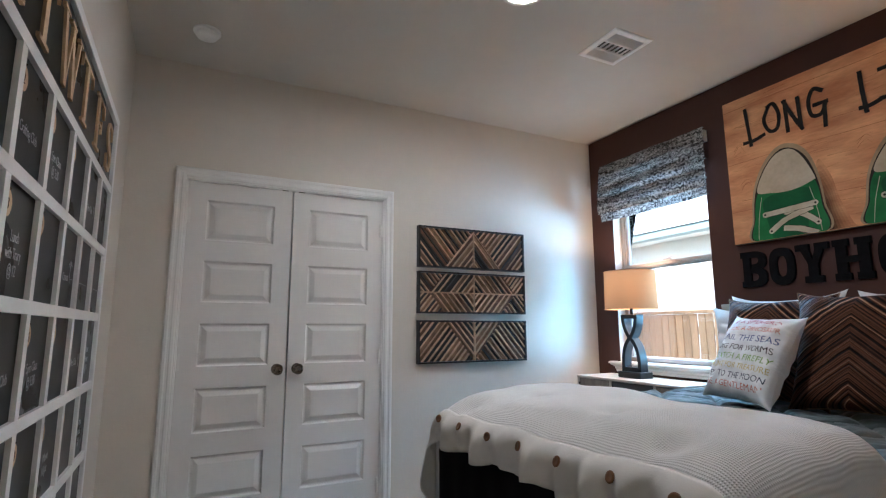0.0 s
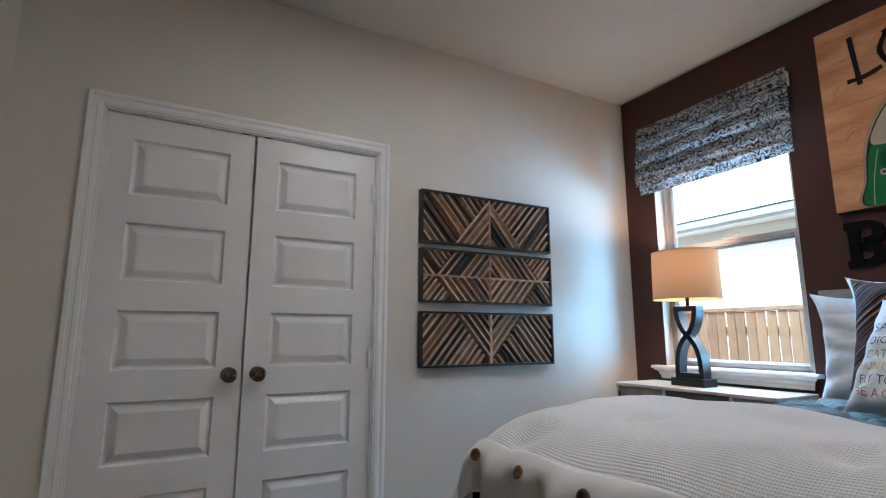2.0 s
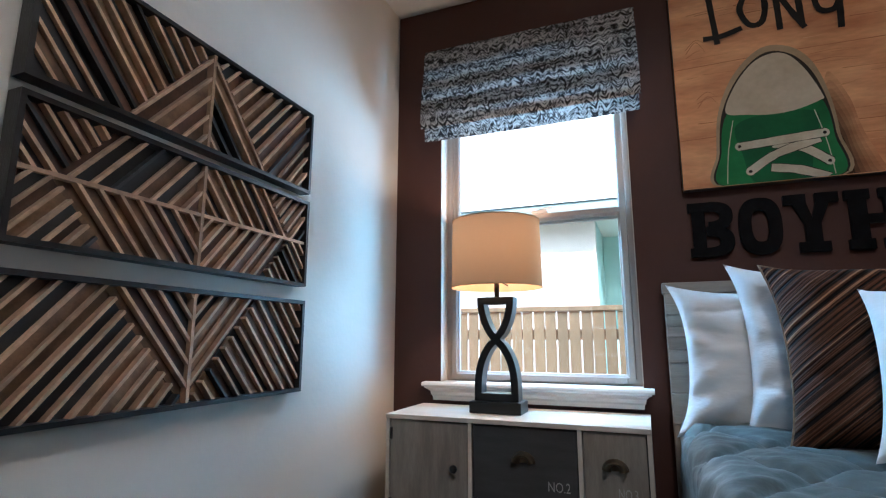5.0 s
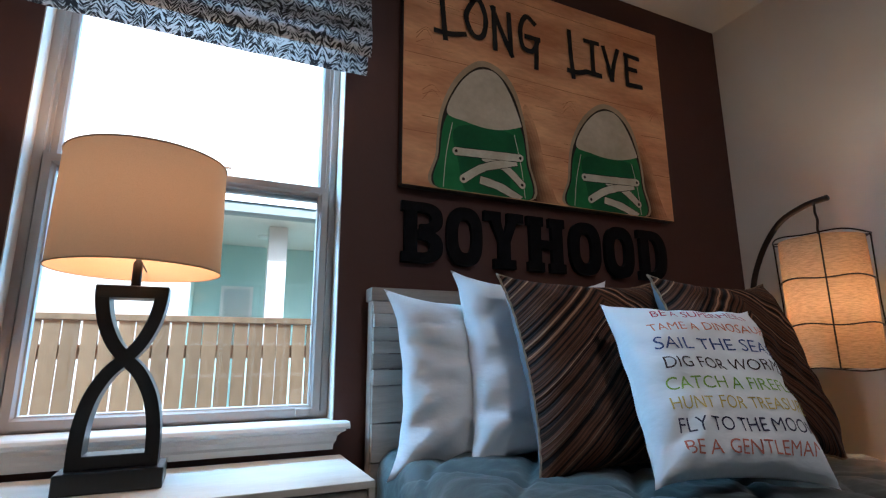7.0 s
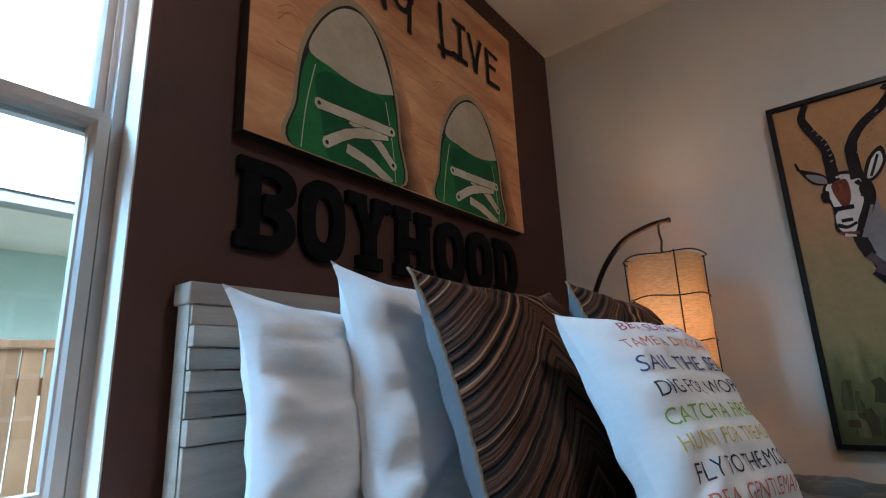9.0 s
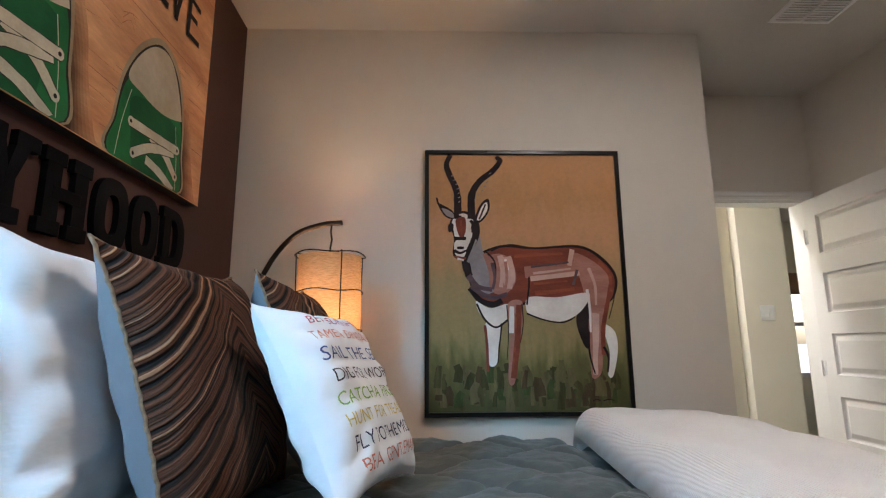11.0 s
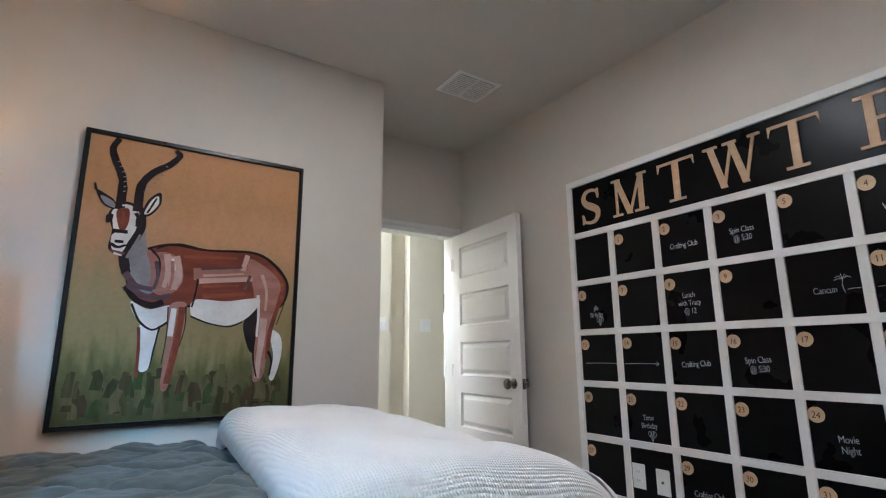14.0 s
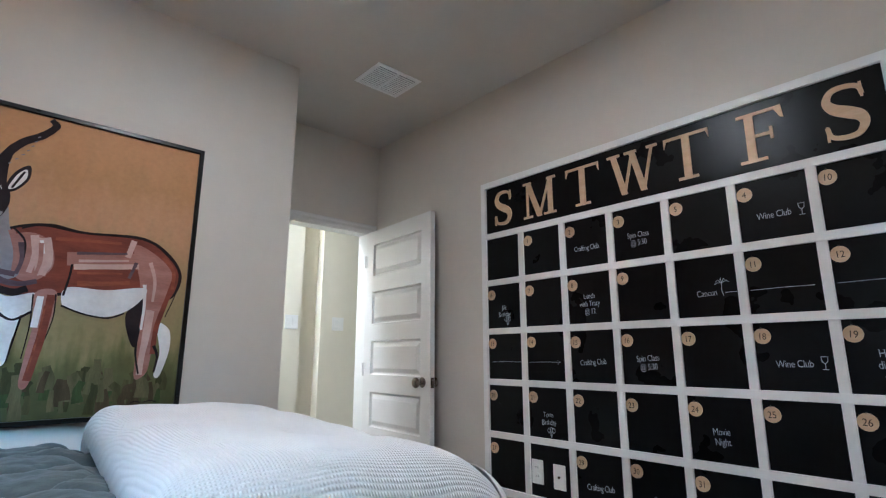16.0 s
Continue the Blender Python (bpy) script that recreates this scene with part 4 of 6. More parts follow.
def waffle():
    m = mat("white_waffle_knit", (0.74, 0.725, 0.70), 0.92, var=0.03, scale=4, sheen=0.2)
    N, L = m.node_tree.nodes, m.node_tree.links
    co = N.new("ShaderNodeTexCoord")
    wob = N.new("ShaderNodeTexNoise")
    wob.inputs["Scale"].default_value = 6.0
    L.new(co.outputs["Object"], wob.inputs[0])
    sc = N.new("ShaderNodeVectorMath")
    sc.operation = "MULTIPLY_ADD"
    sc.inputs[1].default_value = (0.012, 0.012, 0.012)
    L.new(wob.outputs["Color"], sc.inputs[0])
    L.new(co.outputs["Object"], sc.inputs[2])
    hs = []
    for direction, scale in (("X", 48.0), ("Y", 56.0)):
        w = N.new("ShaderNodeTexWave")
        w.bands_direction = direction
        w.inputs["Scale"].default_value, w.inputs["Distortion"].default_value, w.inputs["Detail"].default_value = scale, 0.5, 1.0
        L.new(sc.outputs[0], w.inputs[0])
        hs.append(w)
    mu = N.new("ShaderNodeMath")
    mu.operation = "MULTIPLY"
    L.new(hs[0].outputs["Fac"], mu.inputs[0])
    L.new(hs[1].outputs["Fac"], mu.inputs[1])
    bp = N.new("ShaderNodeBump")
    bp.inputs["Strength"].default_value, bp.inputs["Distance"].default_value = 0.7, 0.004
    L.new(mu.outputs[0], bp.inputs["Height"])
    L.new(bp.outputs[0], N["Principled BSDF"].inputs["Normal"])
    return m


M_WAFFLE = waffle()
M_RUFFLE = mat("white_cotton_band", (0.70, 0.67, 0.63), 0.9, var=0.03, scale=6, bump=0.2, bump_scale=200)
M_BUTTON = mat("brown_wooden_button", (0.20, 0.085, 0.030), 0.45, var=0.2, scale=60)
CF, CHX = -1.985, -1.315


def comf_h(x, y):
    edge = CHX - 0.105 * (BY1 - y) / 1.3
    t = (x - CF) / (CHX - CF)
    x = CF + t * (edge - CF)
    yy, dz = drop(y, BY0 + 0.11, BY1 - 0.115, 0.11)
    wide = max(0.0, 1 - ((y + 1.84) / 0.78) ** 2)
    puff = 0.072 * min(1.0, wide * 1.6) ** 0.6
    head = math.sqrt(max(0.0, 1 - (1 - min(1.0, (1 - t) / 0.13)) ** 2))
    foot = 1 - math.exp(-((t + 0.02) / 0.16))
    z = 0.866 + 0.030 * head + puff * head ** 0.8 * (0.35 + 0.65 * foot) - 0.055 * (1 - foot)
    n = noise.noise(Vector((x * 3.2, y * 3.0, 2.2))) * 0.022 + noise.noise(Vector((x * 9, y * 6, 5.1))) * 0.008
    for px, py in ((-1.72, -1.50), (-1.78, -1.95), (-1.55, -2.2), (-1.93, -1.34), (-1.90, -2.25)):
        r2 = ((x - px) ** 2 + (y - py) ** 2) / 0.0022
        n -= 0.026 * math.exp(-r2)
    z += n * head
    xs = x
    return (xs - (0.012 * n * 40 * (dz < -0.1)) * 0.3, yy + (0.5 * n if dz < -0.05 else 0), z + dz)


cf = empty("comforter", pose(0, 0, 0), "folded white waffle-knit comforter with a buttoned ruffled band", "comforter")
sheet(lin(CF, CHX, 120), lin(BY0 - 0.26, BY1 + 0.30, 170), lambda x, y: comf_h(x, y), "cover", M_WAFFLE, 0.035, cf)


# ruffled band over the foot, hanging from the cover's edge
def band_h(s, y):
    bx, by, bz = comf_h(CF + 0.012, y)
    k = s * 0.118
    ruf = math.sin(y * 47 + 1.2 * math.sin(y * 9)) * 0.017 + math.sin(y * 23) * 0.011 + noise.noise(Vector((y * 30, s * 3, 1))) * 0.012
    return (bx - 0.012 - 0.045 * math.sin(min(1.0, s * 1.6) * 1.571) - ruf * s, by, bz + 0.003 - 0.055 * s - (k - 0.055 * s) * s - 0.016 * (0.5 + 0.5 * math.sin(y * 31)) * s)


sheet(lin(0, 1, 14), lin(BY0 - 0.26, BY1 + 0.30, 230), band_h, "ruffled_band", M_RUFFLE, 0.003, cf)
for y in (-1.245, -1.43, -1.615, -1.80, -1.99, -2.18, -2.37):
    p0, p1 = Vector(band_h(0.42, y)), Vector(band_h(0.52, y))
    q = Vector(band_h(0.42, y + 0.01)) - p0
    nrm = (p1 - p0).cross(q).normalized()
    if nrm.x > 0:
        nrm = -nrm
    b = part("button", lathe([(0.001, 0.0), (0.014, 0.0), (0.0155, 0.003), (0.014, 0.006), (0.009, 0.005), (0.001, 0.004)], 20), M_BUTTON, cf, "round brown wooden button", smooth=True)
    b.matrix_local = Matrix.Translation(p0 + nrm * 0.004) @ nrm.to_track_quat("Z", "Y").to_matrix().to_4x4()

# ---------------- pillows ----------------
M_PCASE = mat("white_pillowcase", (0.74, 0.74, 0.75), 0.85, var=0.02, scale=5, bump=0.35, bump_scale=18, bump_dist=0.010, stretch=(1, 1.8, 1), sheen=0.1)
M_PGREY = mat("grey_pillow_backing", (0.16, 0.17, 0.19), 0.85, var=0.06, scale=6, bump=0.2, bump_scale=300)


def stripe_cloth():
    """Brown chenille in slanting cords; its own layout meets in a chevron at the middle."""
    m = mat("brown_corded_chenille", (0.1, 0.06, 0.04), 0.7, var=0.2, scale=30, spec=0.12)
    N, L = m.node_tree.nodes, m.node_tree.links
    b = N["Principled BSDF"]
    co = N.new("ShaderNodeTexCoord")
    sep = N.new("ShaderNodeSeparateXYZ")
    L.new(co.outputs["Object"], sep.inputs[0])
    ab = N.new("ShaderNodeMath")
    ab.operation = "ABSOLUTE"
    L.new(sep.outputs["X"], ab.inputs[0])
    ad = N.new("ShaderNodeMath")
    ad.operation = "MULTIPLY_ADD"
    ad.inputs[1].default_value = 0.85
    L.new(ab.outputs[0], ad.inputs[0])
    L.new(sep.outputs["Y"], ad.inputs[2])
    cb = N.new("ShaderNodeCombineXYZ")
    L.new(ad.outputs[0], cb.inputs[0])
    n = N.new("ShaderNodeTexNoise")
    n.noise_dimensions = "1D"
    n.inputs["Scale"].default_value, n.inputs["Detail"].default_value = 62.0, 2.5
    L.new(ad.outputs[0], n.inputs["W"])
    r = N.new("ShaderNodeValToRGB")
    e = r.color_ramp.elements
    e[0].position, e[1].position = 0.32, 0.70
    e[0].color, e[1].color = (0.006, 0.004, 0.0035, 1), (0.40, 0.21, 0.115, 1)
    for p, c in ((0.44, (0.016, 0.009, 0.006, 1)), (0.54, (0.14, 0.055, 0.028, 1)), (0.62, (0.030, 0.015, 0.011, 1))):
        k = e.new(p)
        k.color = c
    L.new(n.outputs[0], r.inputs[0])
    n2 = N.new("ShaderNodeTexNoise")
    n2.inputs["Scale"].default_value, n2.inputs["Detail"].default_value = 160.0, 2.0
    L.new(co.outputs["Object"], n2.inputs[0])
    mx = N.new("ShaderNodeMix")
    mx.data_type, mx.blend_type = "RGBA", "MULTIPLY"
    mx.inputs["Factor"].default_value = 0.35
    L.new(r.outputs[0], mx.inputs["A"])
    L.new(n2.outputs[0], mx.inputs["B"])
    L.new(mx.outputs["Result"], b.inputs["Base Color"])
    wv = N.new("ShaderNodeTexWave")
    wv.bands_direction = "X"
    wv.inputs["Scale"].default_value, wv.inputs["Distortion"].default_value = 22.0, 0.8
    L.new(cb.outputs[0], wv.inputs[0])
    bp = N.new("ShaderNodeBump")
    bp.inputs["Strength"].default_value, bp.inputs["Distance"].default_value = 1.0, 0.012
    L.new(n.outputs[0], bp.inputs["Height"])
    L.new(bp.outputs[0], b.inputs["Normal"])
    return m


M_CHEN = stripe_cloth()


def fold(u, v, seed):
    """Sharp valleys that wander over a stuffed cloth, deeper toward its edges."""
    a = abs(noise.noise(Vector((u * 1.5 + 0.8 * v, v * 2.6, seed * 2.3))))
    b = abs(noise.noise(Vector((u * 3.4 - 1.2 * v, v * 2.2, seed * 3.1 + 5))))
    return (min(a * 3.0, 0.6) + 0.55 * min(b * 3.0, 0.6) - 0.7) * (0.35 + 0.65 * min(1.0, math.hypot(u, v))) * (1 - max(abs(u), abs(v)) ** 8)


def pillow_half(w, h, t, side, seed, ear=0.03, crease=0.008, lumpy=1.0):
    """Half of a stuffed pillow in its own xy plane, bulging to +z or -z."""
    bm = bmesh.new()
    n = 64
    grid = []
    for i in range(n + 1):
        u = -1 + 2 * i / n
        row = []
        for j in range(n + 1):
            v = -1 + 2 * j / n
            pull = 1 - 0.085 * (1 - v * v) * abs(u) ** 6
            pull2 = 1 - 0.085 * (1 - u * u) * abs(v) ** 6
            e = 1 + ear * (abs(u) * abs(v)) ** 5
            x, y = u * w / 2 * pull * e, v * h / 2 * pull2 * e
            f = max(0.0, (1 - u ** 4) * (1 - v ** 4)) ** 0.55
            r = math.hypot(u, v)
            a = math.atan2(v, u)
            cr = crease * math.sin(a * 13 + seed + 2 * noise.noise(Vector((u * 2, v * 2, seed)))) * max(0.0, r - 0.45) * (1 - max(abs(u), abs(v)) ** 10)
            lump = lumpy * (0.012 * noise.noise(Vector((u * 1.6, v * 1.6, seed * 1.7))) + 0.006 * noise.noise(Vector((u * 4, v * 5, seed)))) * f
            z = side * (t / 2 * f + lump + cr + 0.55 * crease * fold(u, v, seed))
            row.append(bm.verts.new((x, y, z if f > 0 else 0.0)))
        grid.append(row)
    for a, b in zip(grid, grid[1:]):
        for j in range(n):
            bm.faces.new((a[j], a[j + 1], b[j + 1], b[j]))
    return bm


def pillow_pose(bl, right, up):
    """A pose whose x runs along the pillow's lower edge and y up its face."""
    r = Vector(right).normalized()
    n = r.cross(Vector(up)).normalized()
    u = n.cross(r)
    m = Matrix((r, u, n)).transposed().to_4x4()
    m.translation = bl
    return m


def pillow(name, corner, right, up, w, h, t, front_m, back_m, label, seed, ear=0.03, crease=0.008, piping=None):
    m = pillow_pose(corner, right, up)
    centre = m @ Vector((w / 2, h / 2, 0))
    m.translation = centre
    o = empty(name, m, label, "pillow")
    part("front", pillow_half(w, h, t, 1, seed, ear, crease), front_m, o, smooth=True)
    part("back", pillow_half(w, h, t, -1, seed + 3, ear, crease), back_m, o, smooth=True)
    if piping:
        pts = []
        for k in range(160):
            q = k / 40
            s, f = int(q) % 4, q - int(q)
            u, v = ((-1 + 2 * f, -1), (1, -1 + 2 * f), (1 - 2 * f, 1), (-1, 1 - 2 * f))[s]
            pull = 1 - 0.085 * (1 - v * v) * abs(u) ** 6
            pull2 = 1 - 0.085 * (1 - u * u) * abs(v) ** 6
            e = 1 + ear * (abs(u) * abs(v)) ** 5
            pts.append((u * w / 2 * pull * e, v * h / 2 * pull2 * e, 0.0015 * math.sin(k * 2.3)))
        part("piping", add_tube(bmesh.new(), pts, 0.0035, 6, close=True), piping, o, smooth=True)
    return o


M_PIPE = mat("tan_piping_cord", (0.26, 0.17, 0.10), 0.8, var=0.25, scale=90, bump=0.4, bump_scale=300)
pillow("sleeping_pillow", (-0.215, -1.165, 0.845), (0.02, -1, 0), (0.10, 0, 1), 0.62, 0.46, 0.15, M_PCASE, M_PCASE, "white pillow leaning on the headboard", 1.0, 0.09, 0.024)
pillow("sleeping_pillow", (-0.320, -1.335, 0.862), (0.0, -1, 0), (0.16, 0.04, 1), 0.52, 0.50, 0.16, M_PCASE, M_PCASE, "large white square pillow behind the brown cushion", 2.0, 0.09, 0.019)
pillow("sleeping_pillow", (-0.330, -1.900, 0.860), (0.0, -1, 0), (0.32, 0.02, 1), 0.52, 0.52, 0.16, M_PCASE, M_PCASE, "white pillow behind the far brown cushion", 5.0, 0.07, 0.013)
pillow("brown_cushion", (-0.535, -1.395, 0.864), (-0.04, -1, 0), (0.34, 0.03, 1), 0.50, 0.50, 0.17, M_CHEN, M_PGREY, "brown corded chevron cushion with grey back and tan piping", 3.0, 0.06, 0.006, M_PIPE)
pillow("brown_cushion", (-0.660, -1.815, 0.868), (0.02, -1, 0), (0.34, 0.0, 1), 0.47, 0.50, 0.16, M_CHEN, M_PGREY, "brown corded chevron cushion leaning beside the first one", 4.0, 0.06, 0.006, M_PIPE)
WP, HP, TP = 0.375, 0.405, 0.14
word = pillow("word_cushion", (-0.765, -1.492, 0.898), (-0.29, -1, -0.04), (0.56, -0.10, 1), WP, HP, TP, M_PCASE, M_PCASE, "white cushion printed with lines of coloured capitals", 6.0, 0.05, 0.009)
INKS = {"pink": (0.42, 0.03, 0.07), "coral": (0.62, 0.19, 0.10), "blue": (0.06, 0.09, 0.24), "brown": (0.055, 0.035, 0.035), "green": (0.24, 0.40, 0.06), "yellow": (0.62, 0.47, 0.13), "navy": (0.035, 0.035, 0.075), "rose": (0.55, 0.17, 0.12), "teal": (0.25, 0.35, 0.42)}
ink_m = {k: mat("print_" + k, v, 0.85, var=0.08, scale=60) for k, v in INKS.items()}
LINES = (("BE A SUPERHERO", "pink", 0.163, 0.26, 0.019), ("TAME A DINOSAUR", "coral", 0.125, 0.30, 0.022), ("SAIL THE SEAS", "blue", 0.080, 0.31, 0.029), ("DIG FOR WORMS", "brown", 0.032, 0.30, 0.027), ("CATCH A FIREFLY", "green", -0.013, 0.315, 0.027), ("HUNT FOR TREASURE", "yellow", -0.055, 0.325, 0.025), ("FLY TO THE MOON", "navy", -0.097, 0.315, 0.027), ("BE A GENTLEMAN", "rose", -0.138, 0.315, 0.025))


def pillow_z(x, y, w, h, t, seed):
    """The height of the pillow's front, without its creases."""
    u, v = 2 * x / w, 2 * y / h
    if abs(u) >= 1 or abs(v) >= 1:
        return 0.0
    f = ((1 - u ** 4) * (1 - v ** 4)) ** 0.55
    r = math.hypot(u, v)
    a = math.atan2(v, u)
    cr = 0.009 * math.sin(a * 13 + seed + 2 * noise.noise(Vector((u * 2, v * 2, seed)))) * max(0.0, r - 0.45) * (1 - max(abs(u), abs(v)) ** 10)
    lump = (0.012 * noise.noise(Vector((u * 1.6, v * 1.6, seed * 1.7))) + 0.006 * noise.noise(Vector((u * 4, v * 5, seed)))) * f
    return t / 2 * f + lump + cr + 0.55 * 0.009 * fold(u, v, seed)


for words, ink, yy, wid, hh in LINES:
    me = fit_text(text_mesh(words, 0.05, 0.0, offset=-0.0002), wid * 0.94, hh)
    bm = bmesh.new()
    bm.from_mesh(me)
    bmesh.ops.triangulate(bm, faces=bm.faces)
    for _ in range(2):
        long = [e for e in bm.edges if e.calc_length() > 0.008]
        if long:
            bmesh.ops.subdivide_edges(bm, edges=long, cuts=1)
    for v in bm.verts:
        x, y = v.co.x + 0.012, v.co.y + yy - 0.012
        # the face draws in a little toward the pillow's middle
        v.co = (x, y, pillow_z(x, y, WP * 0.975, HP * 0.975, TP, 6.0) + 0.0022)
    part("printed_line", bm, ink_m[ink], word, "line of " + ink + " capitals")

# ---------------- canvas with shoes, over the bed ----------------
CW, CH = 1.225, 0.887


def paint_mat(name, colour, second, scale=5.0, var=0.14, stretch=(1, 1, 1), rough=0.65):
    return mat(name, colour, rough, var=var, scale=scale, second=second, bump=0.25, bump_scale=350, stretch=stretch, bump_dist=0.001, spec=0.15)


P_WOODBG = paint_mat("painted_orange_wood", (0.74, 0.395, 0.19), (0.47, 0.195, 0.085), 3.6, 0.2, (0.8, 3.0, 1))
P_SOLE = paint_mat("painted_tan_rubber", (0.42, 0.31, 0.19), (0.30, 0.21, 0.12), 9)
P_DARK = paint_mat("painted_dark_line", (0.035, 0.028, 0.022), (0.02, 0.017, 0.014), 9)
P_GREEN = paint_mat("painted_green_cloth", (0.035, 0.21, 0.062), (0.018, 0.115, 0.035), 6)
P_GREEN2 = paint_mat("painted_green_shade", (0.020, 0.125, 0.042), (0.012, 0.08, 0.028), 6)
P_TOE = paint_mat("painted_cream_toe", (0.58, 0.50, 0.38), (0.42, 0.34, 0.23), 5)
P_LACE = paint_mat("painted_cream_lace", (0.62, 0.56, 0.43), (0.48, 0.41, 0.29), 14)
P_SMEAR = [paint_mat("painted_brown_smear", tuple(a + (b - a) * (k + 1) / 7 for a, b in zip((0.72, 0.38, 0.18), (0.06, 0.027, 0.015))), tuple(a + (b - a) * (k + 1) / 7 for a, b in zip((0.47, 0.195, 0.085), (0.035, 0.016, 0.010))), 5, 0.2, (0.8, 3.0, 1)) for k in range(7)]
P_GRAIN = paint_mat("painted_grain_line", (0.33, 0.125, 0.05), (0.44, 0.19, 0.08), 9)
P_PALE = paint_mat("painted_pale_grain", (0.72, 0.42, 0.22), (0.62, 0.33, 0.15), 9)
P_INK = paint_mat("painted_black_ink", (0.012, 0.010, 0.010), (0.02, 0.018, 0.016), 20)

cv = empty("shoe_canvas", wall_frame((-0.002, -1.2305, 1.690), *EAST), "wood-grain canvas print of two green laced shoes with black lettering", "wall art")
part("stretcher", box(0, CW, 0, CH, 0.0, 0.037, 0.003), M_BLACK, cv)
part("picture", box(0.001, CW - 0.001, 0.001, CH - 0.001, 0.037, 0.0382), P_WOODBG, cv)


def flat(parent, name, pts, m, layer, w=CW, h=CH, base=0.0382, steps=7, smooth_it=True, label=""):
    """A painted patch: a thin outline in shares of the canvas, on its own layer of paint."""
    pp = [(min(max(u, 0.004), 0.996) * w, min(max(v, 0.004), 0.996) * h) for u, v in (spline(pts, steps) if smooth_it else pts)]
    out = [pp[0]]
    for q in pp[1:]:
        if (q[0] - out[-1][0]) ** 2 + (q[1] - out[-1][1]) ** 2 > 1e-7:
            out.append(q)
    bm = bmesh.new()
    vs = [bm.verts.new((u, v, base + 0.0004 * layer)) for u, v in out]
    f = bm.faces.new(vs)
    bmesh.ops.triangulate(bm, faces=[f])
    return part(name, bm, m, parent, label)


def stroke(parent, name, pts, width, m, layer, w=CW, h=CH, base=0.0382, steps=6, taper=0.0):
    """A brush stroke: a ribbon along a smooth line, in shares of the canvas; width in metres."""
    pp = [Vector((u * w, v * h)) for u, v in spline(pts, steps, close=False)]
    bm = bmesh.new()
    prev = None
    n = len(pp)
    for i, p in enumerate(pp):
        d = (pp[min(i + 1, n - 1)] - pp[max(i - 1, 0)]).normalized()
        ww = width * 0.5 * (1 - taper * i / (n - 1)) * (1 + 0.16 * noise.noise(Vector((p.x * 40, p.y * 40, layer))))
        q = Vector((-d.y, d.x)) * ww
        ext = -d * width * 0.35 if i == 0 else d * width * 0.35 if i == n - 1 else Vector((0, 0))
        row = [bm.verts.new((min(max((p + s * q + ext).x, 0.003), w - 0.003), min(max((p + s * q + ext).y, 0.003), h - 0.003), base + 0.0004 * layer)) for s in (-1, 1)]
        if prev:
            bm.faces.new((prev[0], prev[1], row[1], row[0]))
        prev = row
    return part(name, bm, m, parent)


